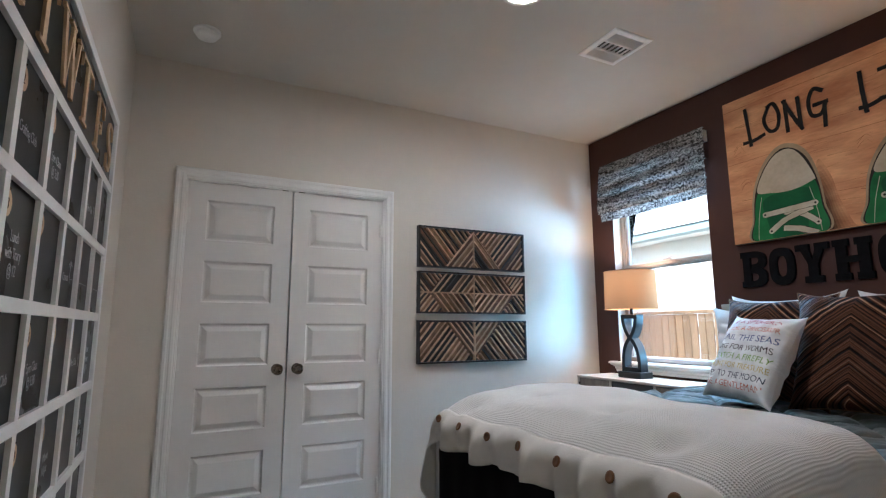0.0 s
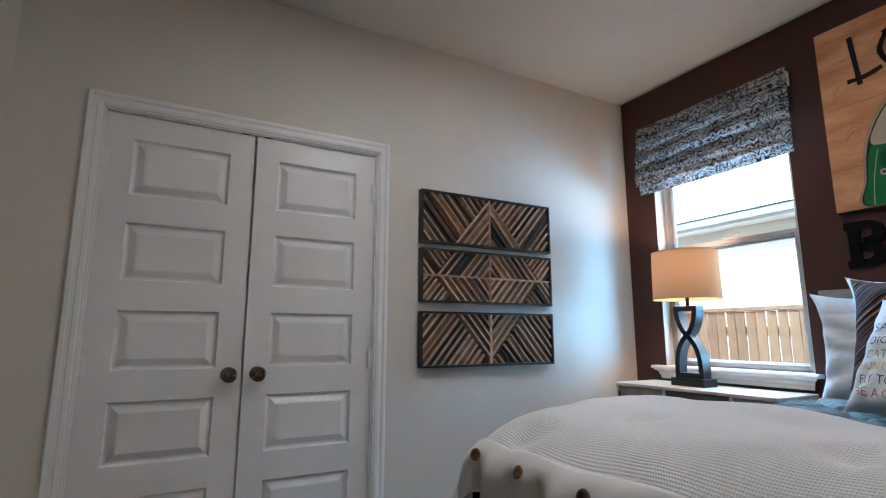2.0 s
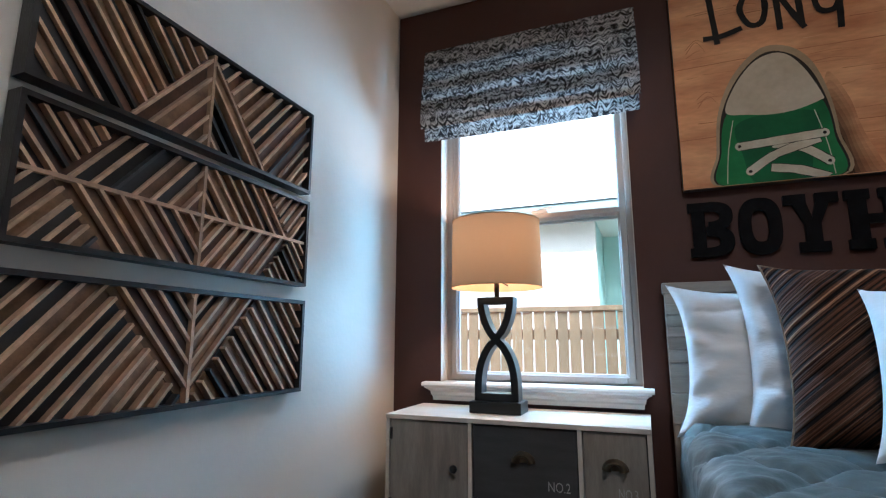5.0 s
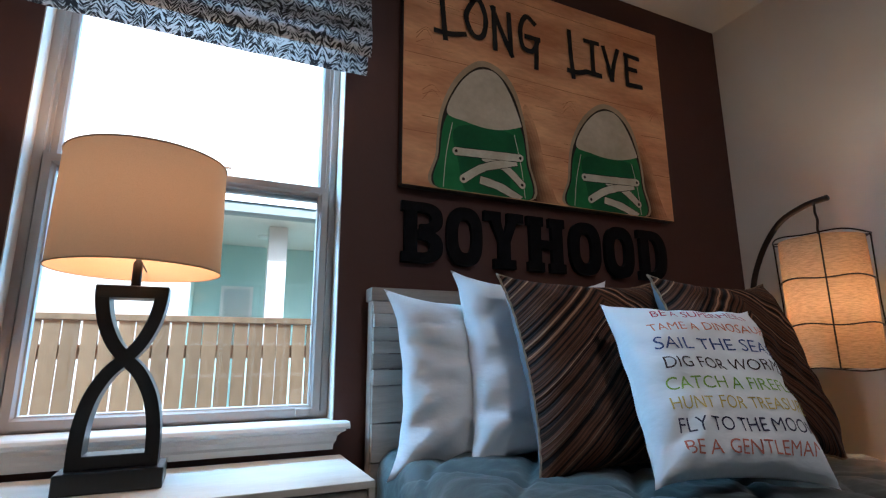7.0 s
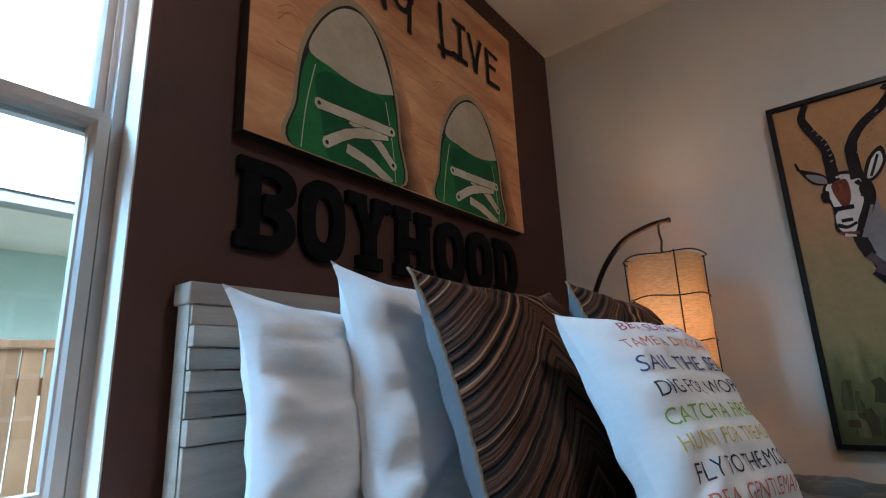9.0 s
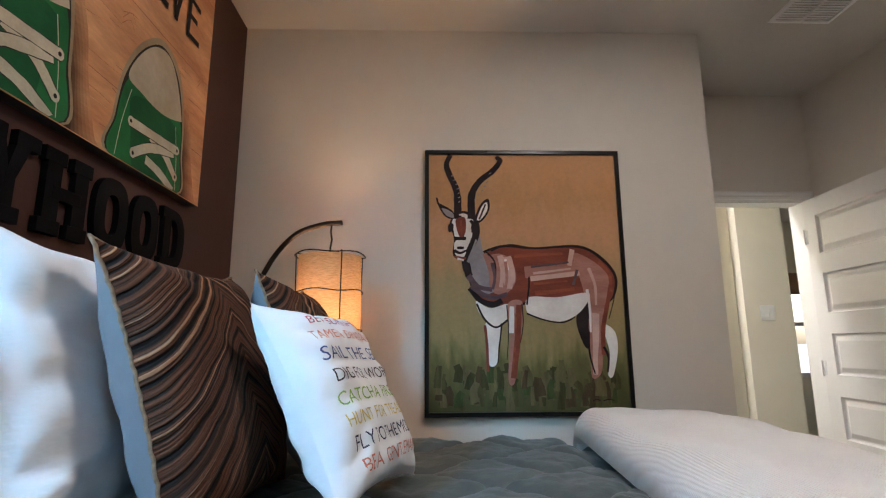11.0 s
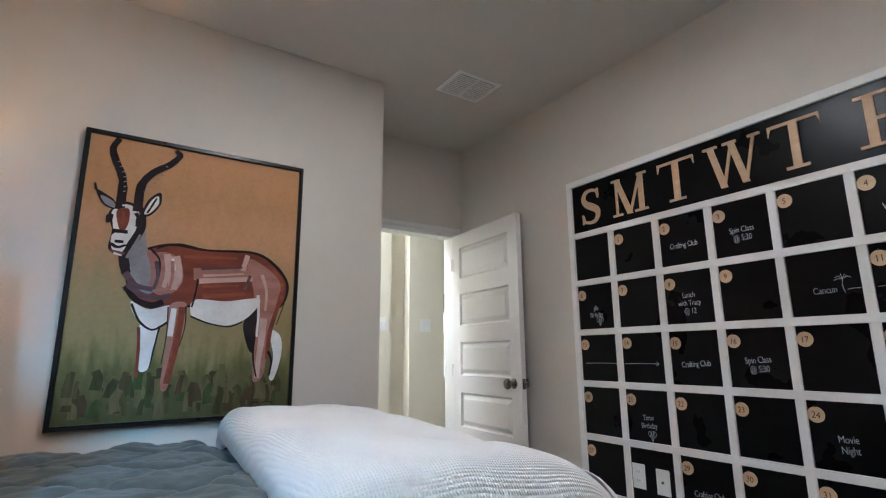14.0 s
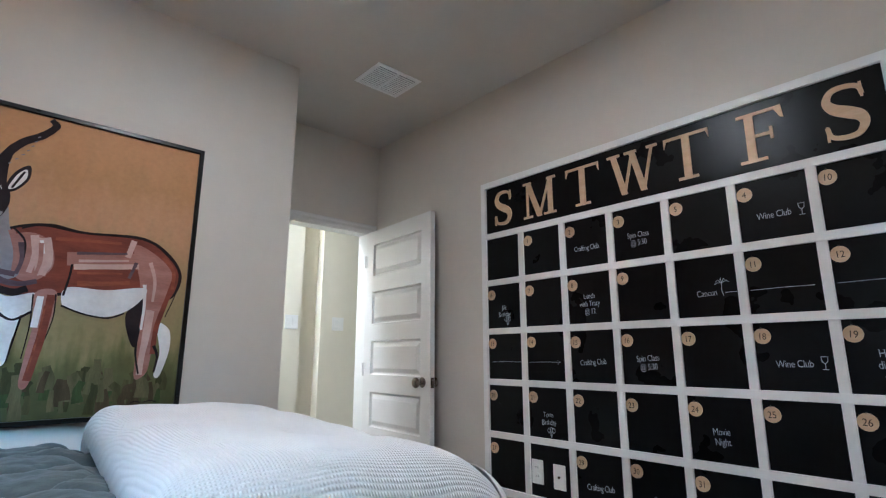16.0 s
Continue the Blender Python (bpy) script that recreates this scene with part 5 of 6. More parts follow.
def shoe(parent, cx, wide, tall, lean):
    """One painted shoe, seen from above, running off the lower edge."""
    def X(u, v):
        return (cx + u * wide + lean * v * 0.05, v * tall)
    for k in range(7):
        q = 1 - k / 7
        flat(parent, "shadow", [X(0.35, 0.0), X(0.42, 0.30 + 0.42 * q), X(0.47 + 0.09 * q, 0.22 + 0.34 * q), X(0.49 + 0.14 * q, 0.12 + 0.18 * q), X(0.50 + 0.24 * q, 0.05 * q), X(0.50 + 0.28 * q, 0.0)], P_SMEAR[k], 0.2 + 0.25 * k)
    flat(parent, "sole", [X(-0.465, 0.0), X(-0.465, 0.25), X(-0.42, 0.56), X(-0.27, 0.83), X(-0.04, 1.0), X(0.18, 0.98), X(0.34, 0.84), X(0.435, 0.58), X(0.47, 0.30), X(0.465, 0.0)], P_SOLE, 2, label="tan rubber edge of a painted shoe")
    flat(parent, "sole_line", [X(-0.44, 0.0), X(-0.44, 0.25), X(-0.39, 0.55), X(-0.24, 0.80), X(-0.03, 0.955), X(0.16, 0.935), X(0.31, 0.80), X(0.405, 0.57), X(0.445, 0.30), X(0.44, 0.0)], P_DARK, 3)
    flat(parent, "upper", [X(-0.425, 0.0), X(-0.425, 0.25), X(-0.375, 0.50), X(-0.20, 0.70), X(0.0, 0.75), X(0.24, 0.70), X(0.39, 0.52), X(0.43, 0.28), X(0.425, 0.0)], P_GREEN, 4, label="green cloth of a painted shoe")
    flat(parent, "tongue", [X(-0.17, 0.0), X(-0.26, 0.22), X(-0.29, 0.44), X(0.0, 0.50), X(0.33, 0.46), X(0.27, 0.22), X(0.19, 0.0)], P_GREEN2, 5)
    flat(parent, "toe_cap", [X(-0.36, 0.55), X(-0.27, 0.74), X(-0.12, 0.89), X(0.03, 0.945), X(0.16, 0.92), X(0.28, 0.79), X(0.385, 0.58), X(0.36, 0.545), X(0.18, 0.50), X(0.0, 0.49), X(-0.18, 0.51)], P_TOE, 6, label="cream toe cap of a painted shoe")
    for i, (a, b, c) in enumerate((((0.0, 0.27), (0.20, 0.22), (0.36, 0.12)), ((-0.20, 0.10), (0.0, 0.20), (0.30, 0.27)), ((-0.27, 0.28), (0.05, 0.295), (0.35, 0.31)), ((-0.03, 0.10), (0.15, 0.07), (0.34, 0.005)))):
        stroke(parent, "lace_edge", [X(*a), X(*b), X(*c)], 0.034, P_DARK, 7 + i * 0.8)
        stroke(parent, "lace", [X(*a), X(*b), X(*c)], 0.029, P_LACE, 7.4 + i * 0.8)
    for u, v in ((-0.28, 0.28), (0.36, 0.31), (-0.215, 0.09), (0.37, 0.11)):
        ring = [(X(u, v)[0] + 0.012 * math.cos(a * 0.524), X(u, v)[1] + 0.017 * math.sin(a * 0.524)) for a in range(12)]
        flat(parent, "eyelet", ring, P_LACE, 12, smooth_it=False)
        flat(parent, "eyelet_hole", [(X(u, v)[0] + 0.005 * math.cos(a * 0.785), X(u, v)[1] + 0.007 * math.sin(a * 0.785)) for a in range(8)], P_DARK, 13, smooth_it=False)
    for s in (-1, 1):
        stroke(parent, "stitching", [X(s * 0.40, 0.02), X(s * 0.37, 0.25), X(s * 0.31, 0.48)], 0.003, P_LACE, 7)


rng = random.Random(21)
for i in range(70):
    u, v = rng.uniform(0.02, 0.92), rng.uniform(0.03, 0.97)
    ln = rng.uniform(0.03, 0.16)
    stroke(cv, "grain_line", [(u, v), (u + ln * 0.5, v + rng.uniform(-0.006, 0.006)), (min(0.985, u + ln), v + rng.uniform(-0.012, 0.012))], rng.uniform(0.0012, 0.0038), rng.choice((P_GRAIN, P_GRAIN, P_PALE)), 0.05 + 0.001 * i, steps=4, taper=0.7)
for v in (0.22, 0.55, 0.93):
    stroke(cv, "plank_seam", [(0.004, v), (0.3, v + 0.004), (0.62, v - 0.003), (0.996, v + 0.002)], 0.0028, P_GRAIN, 0.15, steps=8)
for u, v in ((0.04, 0.60), (0.55, 0.44), (0.06, 0.36), (0.93, 0.50)):
    for k in range(3):
        stroke(cv, "scratch", [(u, v + 0.02 * k), (u + 0.03, v + 0.02 * k + rng.uniform(0.02, 0.05)), (u + 0.055, v + 0.02 * k + rng.uniform(-0.01, 0.03))], 0.003, P_GRAIN, 0.16 + 0.01 * k, steps=4, taper=0.8)
shoe(cv, 0.255, 0.335, 0.585, 0.0)
shoe(cv, 0.710, 0.345, 0.525, 0.25)
# hand-drawn lettering: LONG LIVE
INK = {
    "L": [[(0.115, 0.90), (0.122, 0.78), (0.130, 0.645)], [(0.098, 0.672), (0.145, 0.672), (0.195, 0.690)]],
    "O": [[(0.225, 0.86), (0.200, 0.78), (0.222, 0.70), (0.256, 0.705), (0.268, 0.79), (0.248, 0.87), (0.220, 0.862)]],
    "N": [[(0.300, 0.66), (0.297, 0.86)], [(0.292, 0.86), (0.325, 0.75), (0.360, 0.648)], [(0.357, 0.655), (0.352, 0.85)]],
    "G": [[(0.450, 0.84), (0.418, 0.865), (0.395, 0.80), (0.402, 0.71), (0.440, 0.70), (0.458, 0.755)], [(0.415, 0.765), (0.465, 0.765)], [(0.456, 0.765), (0.450, 0.62)]],
    "l": [[(0.590, 0.86), (0.592, 0.74), (0.598, 0.625)], [(0.578, 0.655), (0.615, 0.655), (0.655, 0.672)]],
    "I": [[(0.655, 0.835), (0.712, 0.838)], [(0.686, 0.835), (0.684, 0.67)], [(0.650, 0.672), (0.715, 0.670)]],
    "V": [[(0.735, 0.83), (0.752, 0.74), (0.766, 0.665)], [(0.800, 0.835), (0.778, 0.75), (0.764, 0.665)]],
    "E": [[(0.838, 0.825), (0.835, 0.66)], [(0.832, 0.825), (0.895, 0.820)], [(0.835, 0.752), (0.880, 0.752)], [(0.832, 0.665), (0.900, 0.668)]],
}
for glyph, lines in INK.items():
    for i, pts in enumerate(lines):
        stroke(cv, "ink_stroke", pts, 0.021, P_INK, 14 + 0.3 * i, steps=7)

# ---------------- wooden letters: BOYHOOD ----------------
M_LETTER = mat("black_painted_wood_letter", (0.008, 0.008, 0.009), 0.65, var=0.25, scale=18, bump=0.25, bump_scale=70, spec=0.06)


def ring_poly(w, h, p, n=36):
    out = []
    for i in range(n):
        a = 2 * math.pi * i / n
        c, s = math.cos(a), math.sin(a)
        out.append((w / 2 * math.copysign(abs(c) ** (2 / p), c), h / 2 * math.copysign(abs(s) ** (2 / p), s)))
    return out


def add_ring(bm, outer, inner, z0, z1):
    n = len(outer)
    rows = [[bm.verts.new((u, v, z)) for u, v in ring] for ring, z in ((outer, z0), (outer, z1), (inner, z1), (inner, z0))]
    for a, b in zip(rows, rows[1:] + rows[:1]):
        for i in range(n):
            bm.faces.new((a[i], a[(i + 1) % n], b[(i + 1) % n], b[i]))


def slab_letter(ch, w, h, t):
    """A western slab-serif capital, centred, lying in the xy plane."""
    bm = bmesh.new()
    x0, x1, y0, y1 = -w / 2, w / 2, -h / 2, h / 2
    st, sf = w * 0.30, h * 0.17

    def b(a, c, d, e, lift=0.0):
        add_box(bm, a, c, d, e, 0, t + lift, 0.0015)
    if ch == "O":
        add_ring(bm, ring_poly(w, h, 2.7), ring_poly(w * 0.40, h * 0.56, 2.6), 0, t)
    elif ch == "H":
        for s in (-1, 1):
            c = s * w * 0.29
            b(c - st / 2, c + st / 2, y0, y1)
            for yy in ((y0, y0 + sf), (y1 - sf, y1)):
                b(c - w * 0.215, c + w * 0.215, *yy, 0.0006)
        b(-w * 0.3, w * 0.3, -h * 0.08, h * 0.08, 0.0004)
    elif ch == "Y":
        b(-st / 2, st / 2, y0, h * 0.05)
        b(-w * 0.28, w * 0.28, y0, y0 + sf, 0.0006)
        for s in (-1, 1):
            pts = [(s * w * 0.42, y1), (s * w * 0.14, y1), (-s * w * 0.02, h * 0.02), (-s * w * 0.02, -h * 0.12), (s * w * 0.13, -h * 0.05)]
            add_poly(bm, pts if s < 0 else pts[::-1], 0, t + 0.0003 + 0.0002 * s)
            b(*sorted((s * w * 0.08, s * w * 0.5)), y1 - sf, y1, 0.0007)
    else:
        b(x0 + w * 0.08, x0 + w * 0.08 + st, y0, y1)
        for yy in ((y0, y0 + sf), (y1 - sf, y1)):
            b(x0, x0 + w * 0.5, *yy, 0.0006)
        lobes = ((0.0, h, 0.0),) if ch == "D" else ((h * 0.235, h * 0.53, 0.0003), (-h * 0.225, h * 0.55, 0.0005))
        for cy, hh, lift in lobes:
            pts_o, pts_i = [], []
            hw = w * (0.60 if cy <= 0 else 0.55)
            for i in range(25):
                a = -math.pi / 2 + math.pi * i / 24
                c, s = math.cos(a), math.sin(a)
                pts_o.append((x1 - hw + hw * abs(c) ** 0.75, cy + hh / 2 * math.copysign(abs(s) ** 0.8, s)))
                pts_i.append((x1 - hw + hw * 0.48 * abs(c) ** 0.75, cy + (hh / 2 - sf * 0.98) * math.copysign(abs(s) ** 0.8, s)))
            rows = [[bm.verts.new((u, v, z)) for u, v in ring] for ring, z in ((pts_o, 0), (pts_o, t + lift), (pts_i, t + lift), (pts_i, 0))]
            for a, c in zip(rows, rows[1:] + rows[:1]):
                for i in range(24):
                    bm.faces.new((a[i], a[i + 1], c[i + 1], c[i]))
            for k in (0, 24):
                bm.faces.new([r[k] for r in rows])
    return bm


for ch, ya, yb in (("B", 1.240, 1.388), ("O", 1.404, 1.540), ("Y", 1.548, 1.712), ("H", 1.728, 1.895), ("O", 1.918, 2.068), ("O", 2.090, 2.238), ("D", 2.262, 2.418)):
    lt = part("wooden_letter", slab_letter(ch, yb - ya, 0.207, 0.018), M_LETTER)
    lt.matrix_world = wall_frame((-0.001, -(ya + yb) / 2, 1.5395), *EAST)
    tagged(lt, "black wooden slab letter " + ch + " on the brown wall", "letter", "letters of a word on the wall")

# ---------------- framed painting of a horned animal ----------------
DWI, DHI = 0.928, 1.224
Q_RUST = paint_mat("painted_rust_coat", (0.23, 0.060, 0.035), (0.15, 0.040, 0.026), 5, 0.2, (1, 4, 1))
Q_ROSE = paint_mat("painted_rose_coat", (0.38, 0.19, 0.155), (0.29, 0.125, 0.095), 6, 0.2, (1, 4, 1))
Q_PINK = paint_mat("painted_pale_pink", (0.58, 0.40, 0.34), (0.47, 0.30, 0.25), 7, 0.15)
Q_WHITE = paint_mat("painted_white_belly", (0.80, 0.77, 0.74), (0.62, 0.57, 0.54), 7, 0.1)
Q_GREY = paint_mat("painted_grey_neck", (0.30, 0.28, 0.28), (0.20, 0.18, 0.19), 7, 0.15)
Q_BLACK = paint_mat("painted_plum_black", (0.012, 0.008, 0.009), (0.026, 0.017, 0.018), 9, 0.2)
Q_PLUM = paint_mat("painted_plum_shade", (0.13, 0.085, 0.095), (0.08, 0.05, 0.06), 8, 0.2, (1, 4, 1))
Q_EMBER = paint_mat("painted_ember_streak", (0.30, 0.085, 0.042), (0.19, 0.050, 0.028), 9, 0.22, (1, 5, 1))


def ground_mat():
    """Ochre above, olive in the middle and dark grass below, brushed into one another."""
    m = mat("painted_ochre_to_grass", (0.4, 0.2, 0.1), 0.6, var=0.12, scale=6, bump=0.3, bump_scale=300, bump_dist=0.001, spec=0.2)
    N, L = m.node_tree.nodes, m.node_tree.links
    co, sep = N.new("ShaderNodeTexCoord"), N.new("ShaderNodeSeparateXYZ")
    L.new(co.outputs["Object"], sep.inputs[0])
    mp = N.new("ShaderNodeMapping")
    mp.inputs["Scale"].default_value = (4.5, 1.2, 1)
    L.new(co.outputs["Object"], mp.inputs[0])
    n = N.new("ShaderNodeTexNoise")
    n.inputs["Scale"].default_value, n.inputs["Detail"].default_value = 5.0, 6.0
    L.new(mp.outputs[0], n.inputs[0])
    ad = N.new("ShaderNodeMath")
    ad.operation = "MULTIPLY_ADD"
    ad.inputs[1].default_value = 0.34
    L.new(n.outputs[0], ad.inputs[0])
    L.new(sep.outputs["Y"], ad.inputs[2])
    r = N.new("ShaderNodeValToRGB")
    e = r.color_ramp.elements
    e[0].position, e[1].position = 0.0, 1.0
    e[0].color, e[1].color = (0.05, 0.045, 0.02, 1), (0.50, 0.26, 0.115, 1)
    for p, c in ((0.20, (0.075, 0.075, 0.026)), (0.30, (0.12, 0.115, 0.04)), (0.40, (0.27, 0.215, 0.095)), (0.58, (0.32, 0.235, 0.11)), (0.78, (0.49, 0.265, 0.135)), (0.90, (0.44, 0.235, 0.10))):
        e.new(p).color = (*c, 1)
    sc = N.new("ShaderNodeMath")
    sc.operation = "MULTIPLY"
    sc.inputs[1].default_value = 0.78
    L.new(ad.outputs[0], sc.inputs[0])
    L.new(sc.outputs[0], r.inputs[0])
    hs = [k for k in N if k.type == "HUE_SAT"][0]
    L.new(r.outputs[0], hs.inputs["Color"])
    return m


M_FRAME = mat("black_picture_frame", (0.008, 0.008, 0.008), 0.3, var=0.2, scale=12, spec=0.3)
dp = empty("framed_painting", wall_frame((-0.892, S + 0.002, 0.865), *SOUTH), "large black-framed painting of a rust and white horned animal", "painting")
part("frame", add_sweep_frame(bmesh.new(), (0, DWI, 0, DHI), [(0, 0), (0, 0.032), (0.003, 0.035), (0.017, 0.035), (0.019, 0.032), (0.019, 0.0)], (1, 0, 0), (0, 1, 0), (0, 0, 1), (0, 0, 0)), M_FRAME, dp)
part("canvas", box(0.019, DWI - 0.019, 0.019, DHI - 0.019, 0.0, 0.022), ground_mat(), dp)
B = 0.0222


def dflat(name, pts, m, layer, **k):
    return flat(dp, name, pts, m, layer, DWI, DHI, B, **k)


def dstroke(pts, width, m, layer, **k):
    return stroke(dp, "brush_stroke", pts, width, m, layer, DWI, DHI, B, **k)


rng = random.Random(5)
lo_, hi_ = 0.024, 0.976
Q_CLUMP = [paint_mat("painted_grass_clump", c, tuple(0.6 * k for k in c), 8, 0.25, (5, 1, 1)) for c in ((0.060, 0.058, 0.022), (0.095, 0.082, 0.032), (0.060, 0.080, 0.026), (0.085, 0.056, 0.028), (0.13, 0.115, 0.050), (0.15, 0.125, 0.058))]
for i in range(110):
    u, v = rng.uniform(0.05, 0.95), rng.uniform(0.03, 0.135)
    dstroke([(u, v), (u + rng.uniform(-0.006, 0.006), v + 0.025), (u + rng.uniform(-0.012, 0.012), v + rng.uniform(0.03, 0.06))], rng.uniform(0.018, 0.045), rng.choice(Q_CLUMP), 1.2 + 0.012 * i, steps=4, taper=0.35)
# body, legs, neck, head as plain patches
dflat("hind_leg_far", [(0.87, 0.32), (0.925, 0.30), (0.935, 0.23), (0.905, 0.14), (0.88, 0.145), (0.895, 0.22)], Q_WHITE, 5)
dflat("body", [(0.29, 0.60), (0.40, 0.625), (0.54, 0.615), (0.77, 0.622), (0.89, 0.575), (0.955, 0.50), (0.93, 0.42), (0.86, 0.40), (0.72, 0.40), (0.52, 0.40), (0.40, 0.385), (0.28, 0.40), (0.22, 0.48), (0.22, 0.56)], Q_BLACK, 5)
dflat("body", [(0.30, 0.595), (0.40, 0.615), (0.54, 0.607), (0.77, 0.612), (0.88, 0.565), (0.94, 0.50), (0.92, 0.42), (0.86, 0.40), (0.72, 0.42), (0.52, 0.41), (0.40, 0.395), (0.29, 0.41), (0.23, 0.48), (0.23, 0.56)], Q_RUST, 6)
dflat("haunch", [(0.74, 0.59), (0.86, 0.55), (0.925, 0.48), (0.90, 0.40), (0.865, 0.30), (0.855, 0.17), (0.83, 0.135), (0.80, 0.14), (0.80, 0.25), (0.79, 0.36), (0.78, 0.46)], Q_ROSE, 7)
dstroke([(0.93, 0.50), (0.905, 0.42), (0.87, 0.31), (0.865, 0.22)], 0.020, Q_RUST, 8)
dstroke([(0.82, 0.15), (0.825, 0.25), (0.83, 0.36)], 0.022, Q_PINK, 8)
dflat("shadow_leg", [(0.81, 0.42), (0.74, 0.35), (0.765, 0.26), (0.795, 0.24), (0.80, 0.33)], Q_BLACK, 8)
dflat("belly", [(0.51, 0.425), (0.65, 0.425), (0.81, 0.44), (0.76, 0.37), (0.66, 0.335), (0.55, 0.35), (0.50, 0.37)], Q_WHITE, 9)
dstroke([(0.50, 0.365), (0.58, 0.342), (0.67, 0.332), (0.73, 0.35)], 0.007, Q_BLACK, 10)
dstroke([(0.515, 0.52), (0.64, 0.53), (0.80, 0.545)], 0.055, Q_ROSE, 8)
dstroke([(0.53, 0.495), (0.65, 0.505), (0.76, 0.515)], 0.022, Q_PINK, 9)
dstroke([(0.53, 0.45), (0.62, 0.455), (0.72, 0.465)], 0.055, Q_RUST, 9.5)
dstroke([(0.735, 0.475), (0.755, 0.525)], 0.013, Q_PLUM, 10)
dstroke([(0.72, 0.55), (0.735, 0.60)], 0.022, Q_PINK, 10)
dstroke([(0.50, 0.40), (0.512, 0.46), (0.515, 0.50)], 0.008, Q_BLACK, 10)
dflat("shoulder", [(0.30, 0.56), (0.36, 0.59), (0.43, 0.565), (0.45, 0.49), (0.40, 0.44), (0.33, 0.45)], Q_ROSE, 10)
dflat("shoulder", [(0.37, 0.575), (0.43, 0.56), (0.445, 0.49), (0.40, 0.455), (0.385, 0.51)], Q_PINK, 11)
dflat("neck", [(0.20, 0.60), (0.265, 0.67), (0.29, 0.60), (0.33, 0.52), (0.34, 0.45), (0.27, 0.44), (0.21, 0.50), (0.185, 0.56)], Q_GREY, 11)
dstroke([(0.30, 0.585), (0.325, 0.53), (0.33, 0.47)], 0.022, Q_ROSE, 12)
dstroke([(0.195, 0.585), (0.205, 0.545), (0.215, 0.515)], 0.036, Q_BLACK, 12)
dstroke([(0.225, 0.455), (0.27, 0.415), (0.33, 0.40), (0.37, 0.41)], 0.024, Q_BLACK, 12)
dflat("chest", [(0.25, 0.41), (0.32, 0.385), (0.41, 0.40), (0.40, 0.345), (0.34, 0.325), (0.28, 0.35)], Q_WHITE, 11.5)
dstroke([(0.255, 0.40), (0.29, 0.345), (0.345, 0.315), (0.40, 0.34)], 0.009, Q_BLACK, 13)
dflat("foreleg", [(0.295, 0.33), (0.37, 0.325), (0.355, 0.25), (0.345, 0.185), (0.31, 0.18), (0.305, 0.25)], Q_WHITE, 10.5)
dstroke([(0.292, 0.32), (0.30, 0.25), (0.302, 0.16)], 0.012, Q_RUST, 11.2)
dflat("foreleg", [(0.405, 0.40), (0.475, 0.41), (0.475, 0.33), (0.45, 0.23), (0.43, 0.12), (0.40, 0.12), (0.405, 0.21), (0.415, 0.30)], Q_ROSE, 12)
dstroke([(0.46, 0.39), (0.45, 0.28), (0.425, 0.14)], 0.026, Q_RUST, 13)
dstroke([(0.425, 0.385), (0.42, 0.30)], 0.022, Q_WHITE, 13)
dflat("muzzle_shade", [(0.125, 0.71), (0.18, 0.755), (0.255, 0.735), (0.275, 0.67), (0.235, 0.60), (0.19, 0.565), (0.14, 0.585), (0.145, 0.65)], Q_BLACK, 13)
dflat("face", [(0.135, 0.71), (0.18, 0.745), (0.235, 0.73), (0.245, 0.68), (0.215, 0.62), (0.19, 0.575), (0.15, 0.59), (0.155, 0.65)], Q_WHITE, 14)
dstroke([(0.145, 0.705), (0.155, 0.66)], 0.014, Q_WHITE, 15)
dstroke([(0.24, 0.70), (0.228, 0.65), (0.215, 0.62)], 0.018, Q_WHITE, 15)
dflat("brow", [(0.155, 0.72), (0.20, 0.73), (0.205, 0.68), (0.185, 0.645), (0.165, 0.67)], Q_RUST, 15)
dflat("nose", [(0.15, 0.635), (0.20, 0.635), (0.205, 0.60), (0.18, 0.575), (0.15, 0.59)], Q_WHITE, 15)
dstroke([(0.155, 0.648), (0.20, 0.648)], 0.016, Q_BLACK, 16)
dstroke([(0.165, 0.612), (0.19, 0.612)], 0.012, Q_BLACK, 16)
dstroke([(0.15, 0.578), (0.20, 0.572)], 0.010, Q_RUST, 16)
for u in (0.13, 0.245):
    dflat("eye_patch", [(u - 0.012, 0.70), (u + 0.012, 0.705), (u + 0.010, 0.68), (u - 0.010, 0.675)], Q_BLACK, 16)
for pts in ([(0.165, 0.735), (0.162, 0.83), (0.125, 0.90), (0.11, 0.94), (0.125, 0.972)], [(0.235, 0.735), (0.238, 0.82), (0.28, 0.875), (0.345, 0.915), (0.385, 0.955), (0.375, 0.968)]):
    dstroke(pts, 0.036, Q_BLACK, 14.5, taper=0.4, steps=8)
for (u, v), (u2, v2) in (((0.170, 0.79), (0.135, 0.895)), ((0.250, 0.80), (0.33, 0.905))):
    for i in range(7):
        a = u + (u2 - u) * i / 6 + 0.012 * math.sin(math.pi * i / 6)
        c = v + (v2 - v) * i / 6
        dstroke([(a, c), (a + 0.007, c + 0.003)], 0.004, Q_GREY, 15.5, steps=2)
dflat("ear", [(0.15, 0.725), (0.10, 0.735), (0.065, 0.785), (0.10, 0.775), (0.14, 0.755)], Q_BLACK, 12.5)
dflat("ear", [(0.145, 0.728), (0.108, 0.738), (0.085, 0.765), (0.11, 0.762), (0.14, 0.748)], Q_GREY, 13.2)
dflat("ear", [(0.25, 0.715), (0.275, 0.775), (0.32, 0.805), (0.325, 0.76), (0.285, 0.715)], Q_BLACK, 12.5)
dflat("ear", [(0.262, 0.722), (0.285, 0.77), (0.312, 0.79), (0.315, 0.76), (0.285, 0.725)], Q_WHITE, 13.2)
dstroke([(0.275, 0.725), (0.305, 0.78)], 0.008, Q_BLACK, 14)
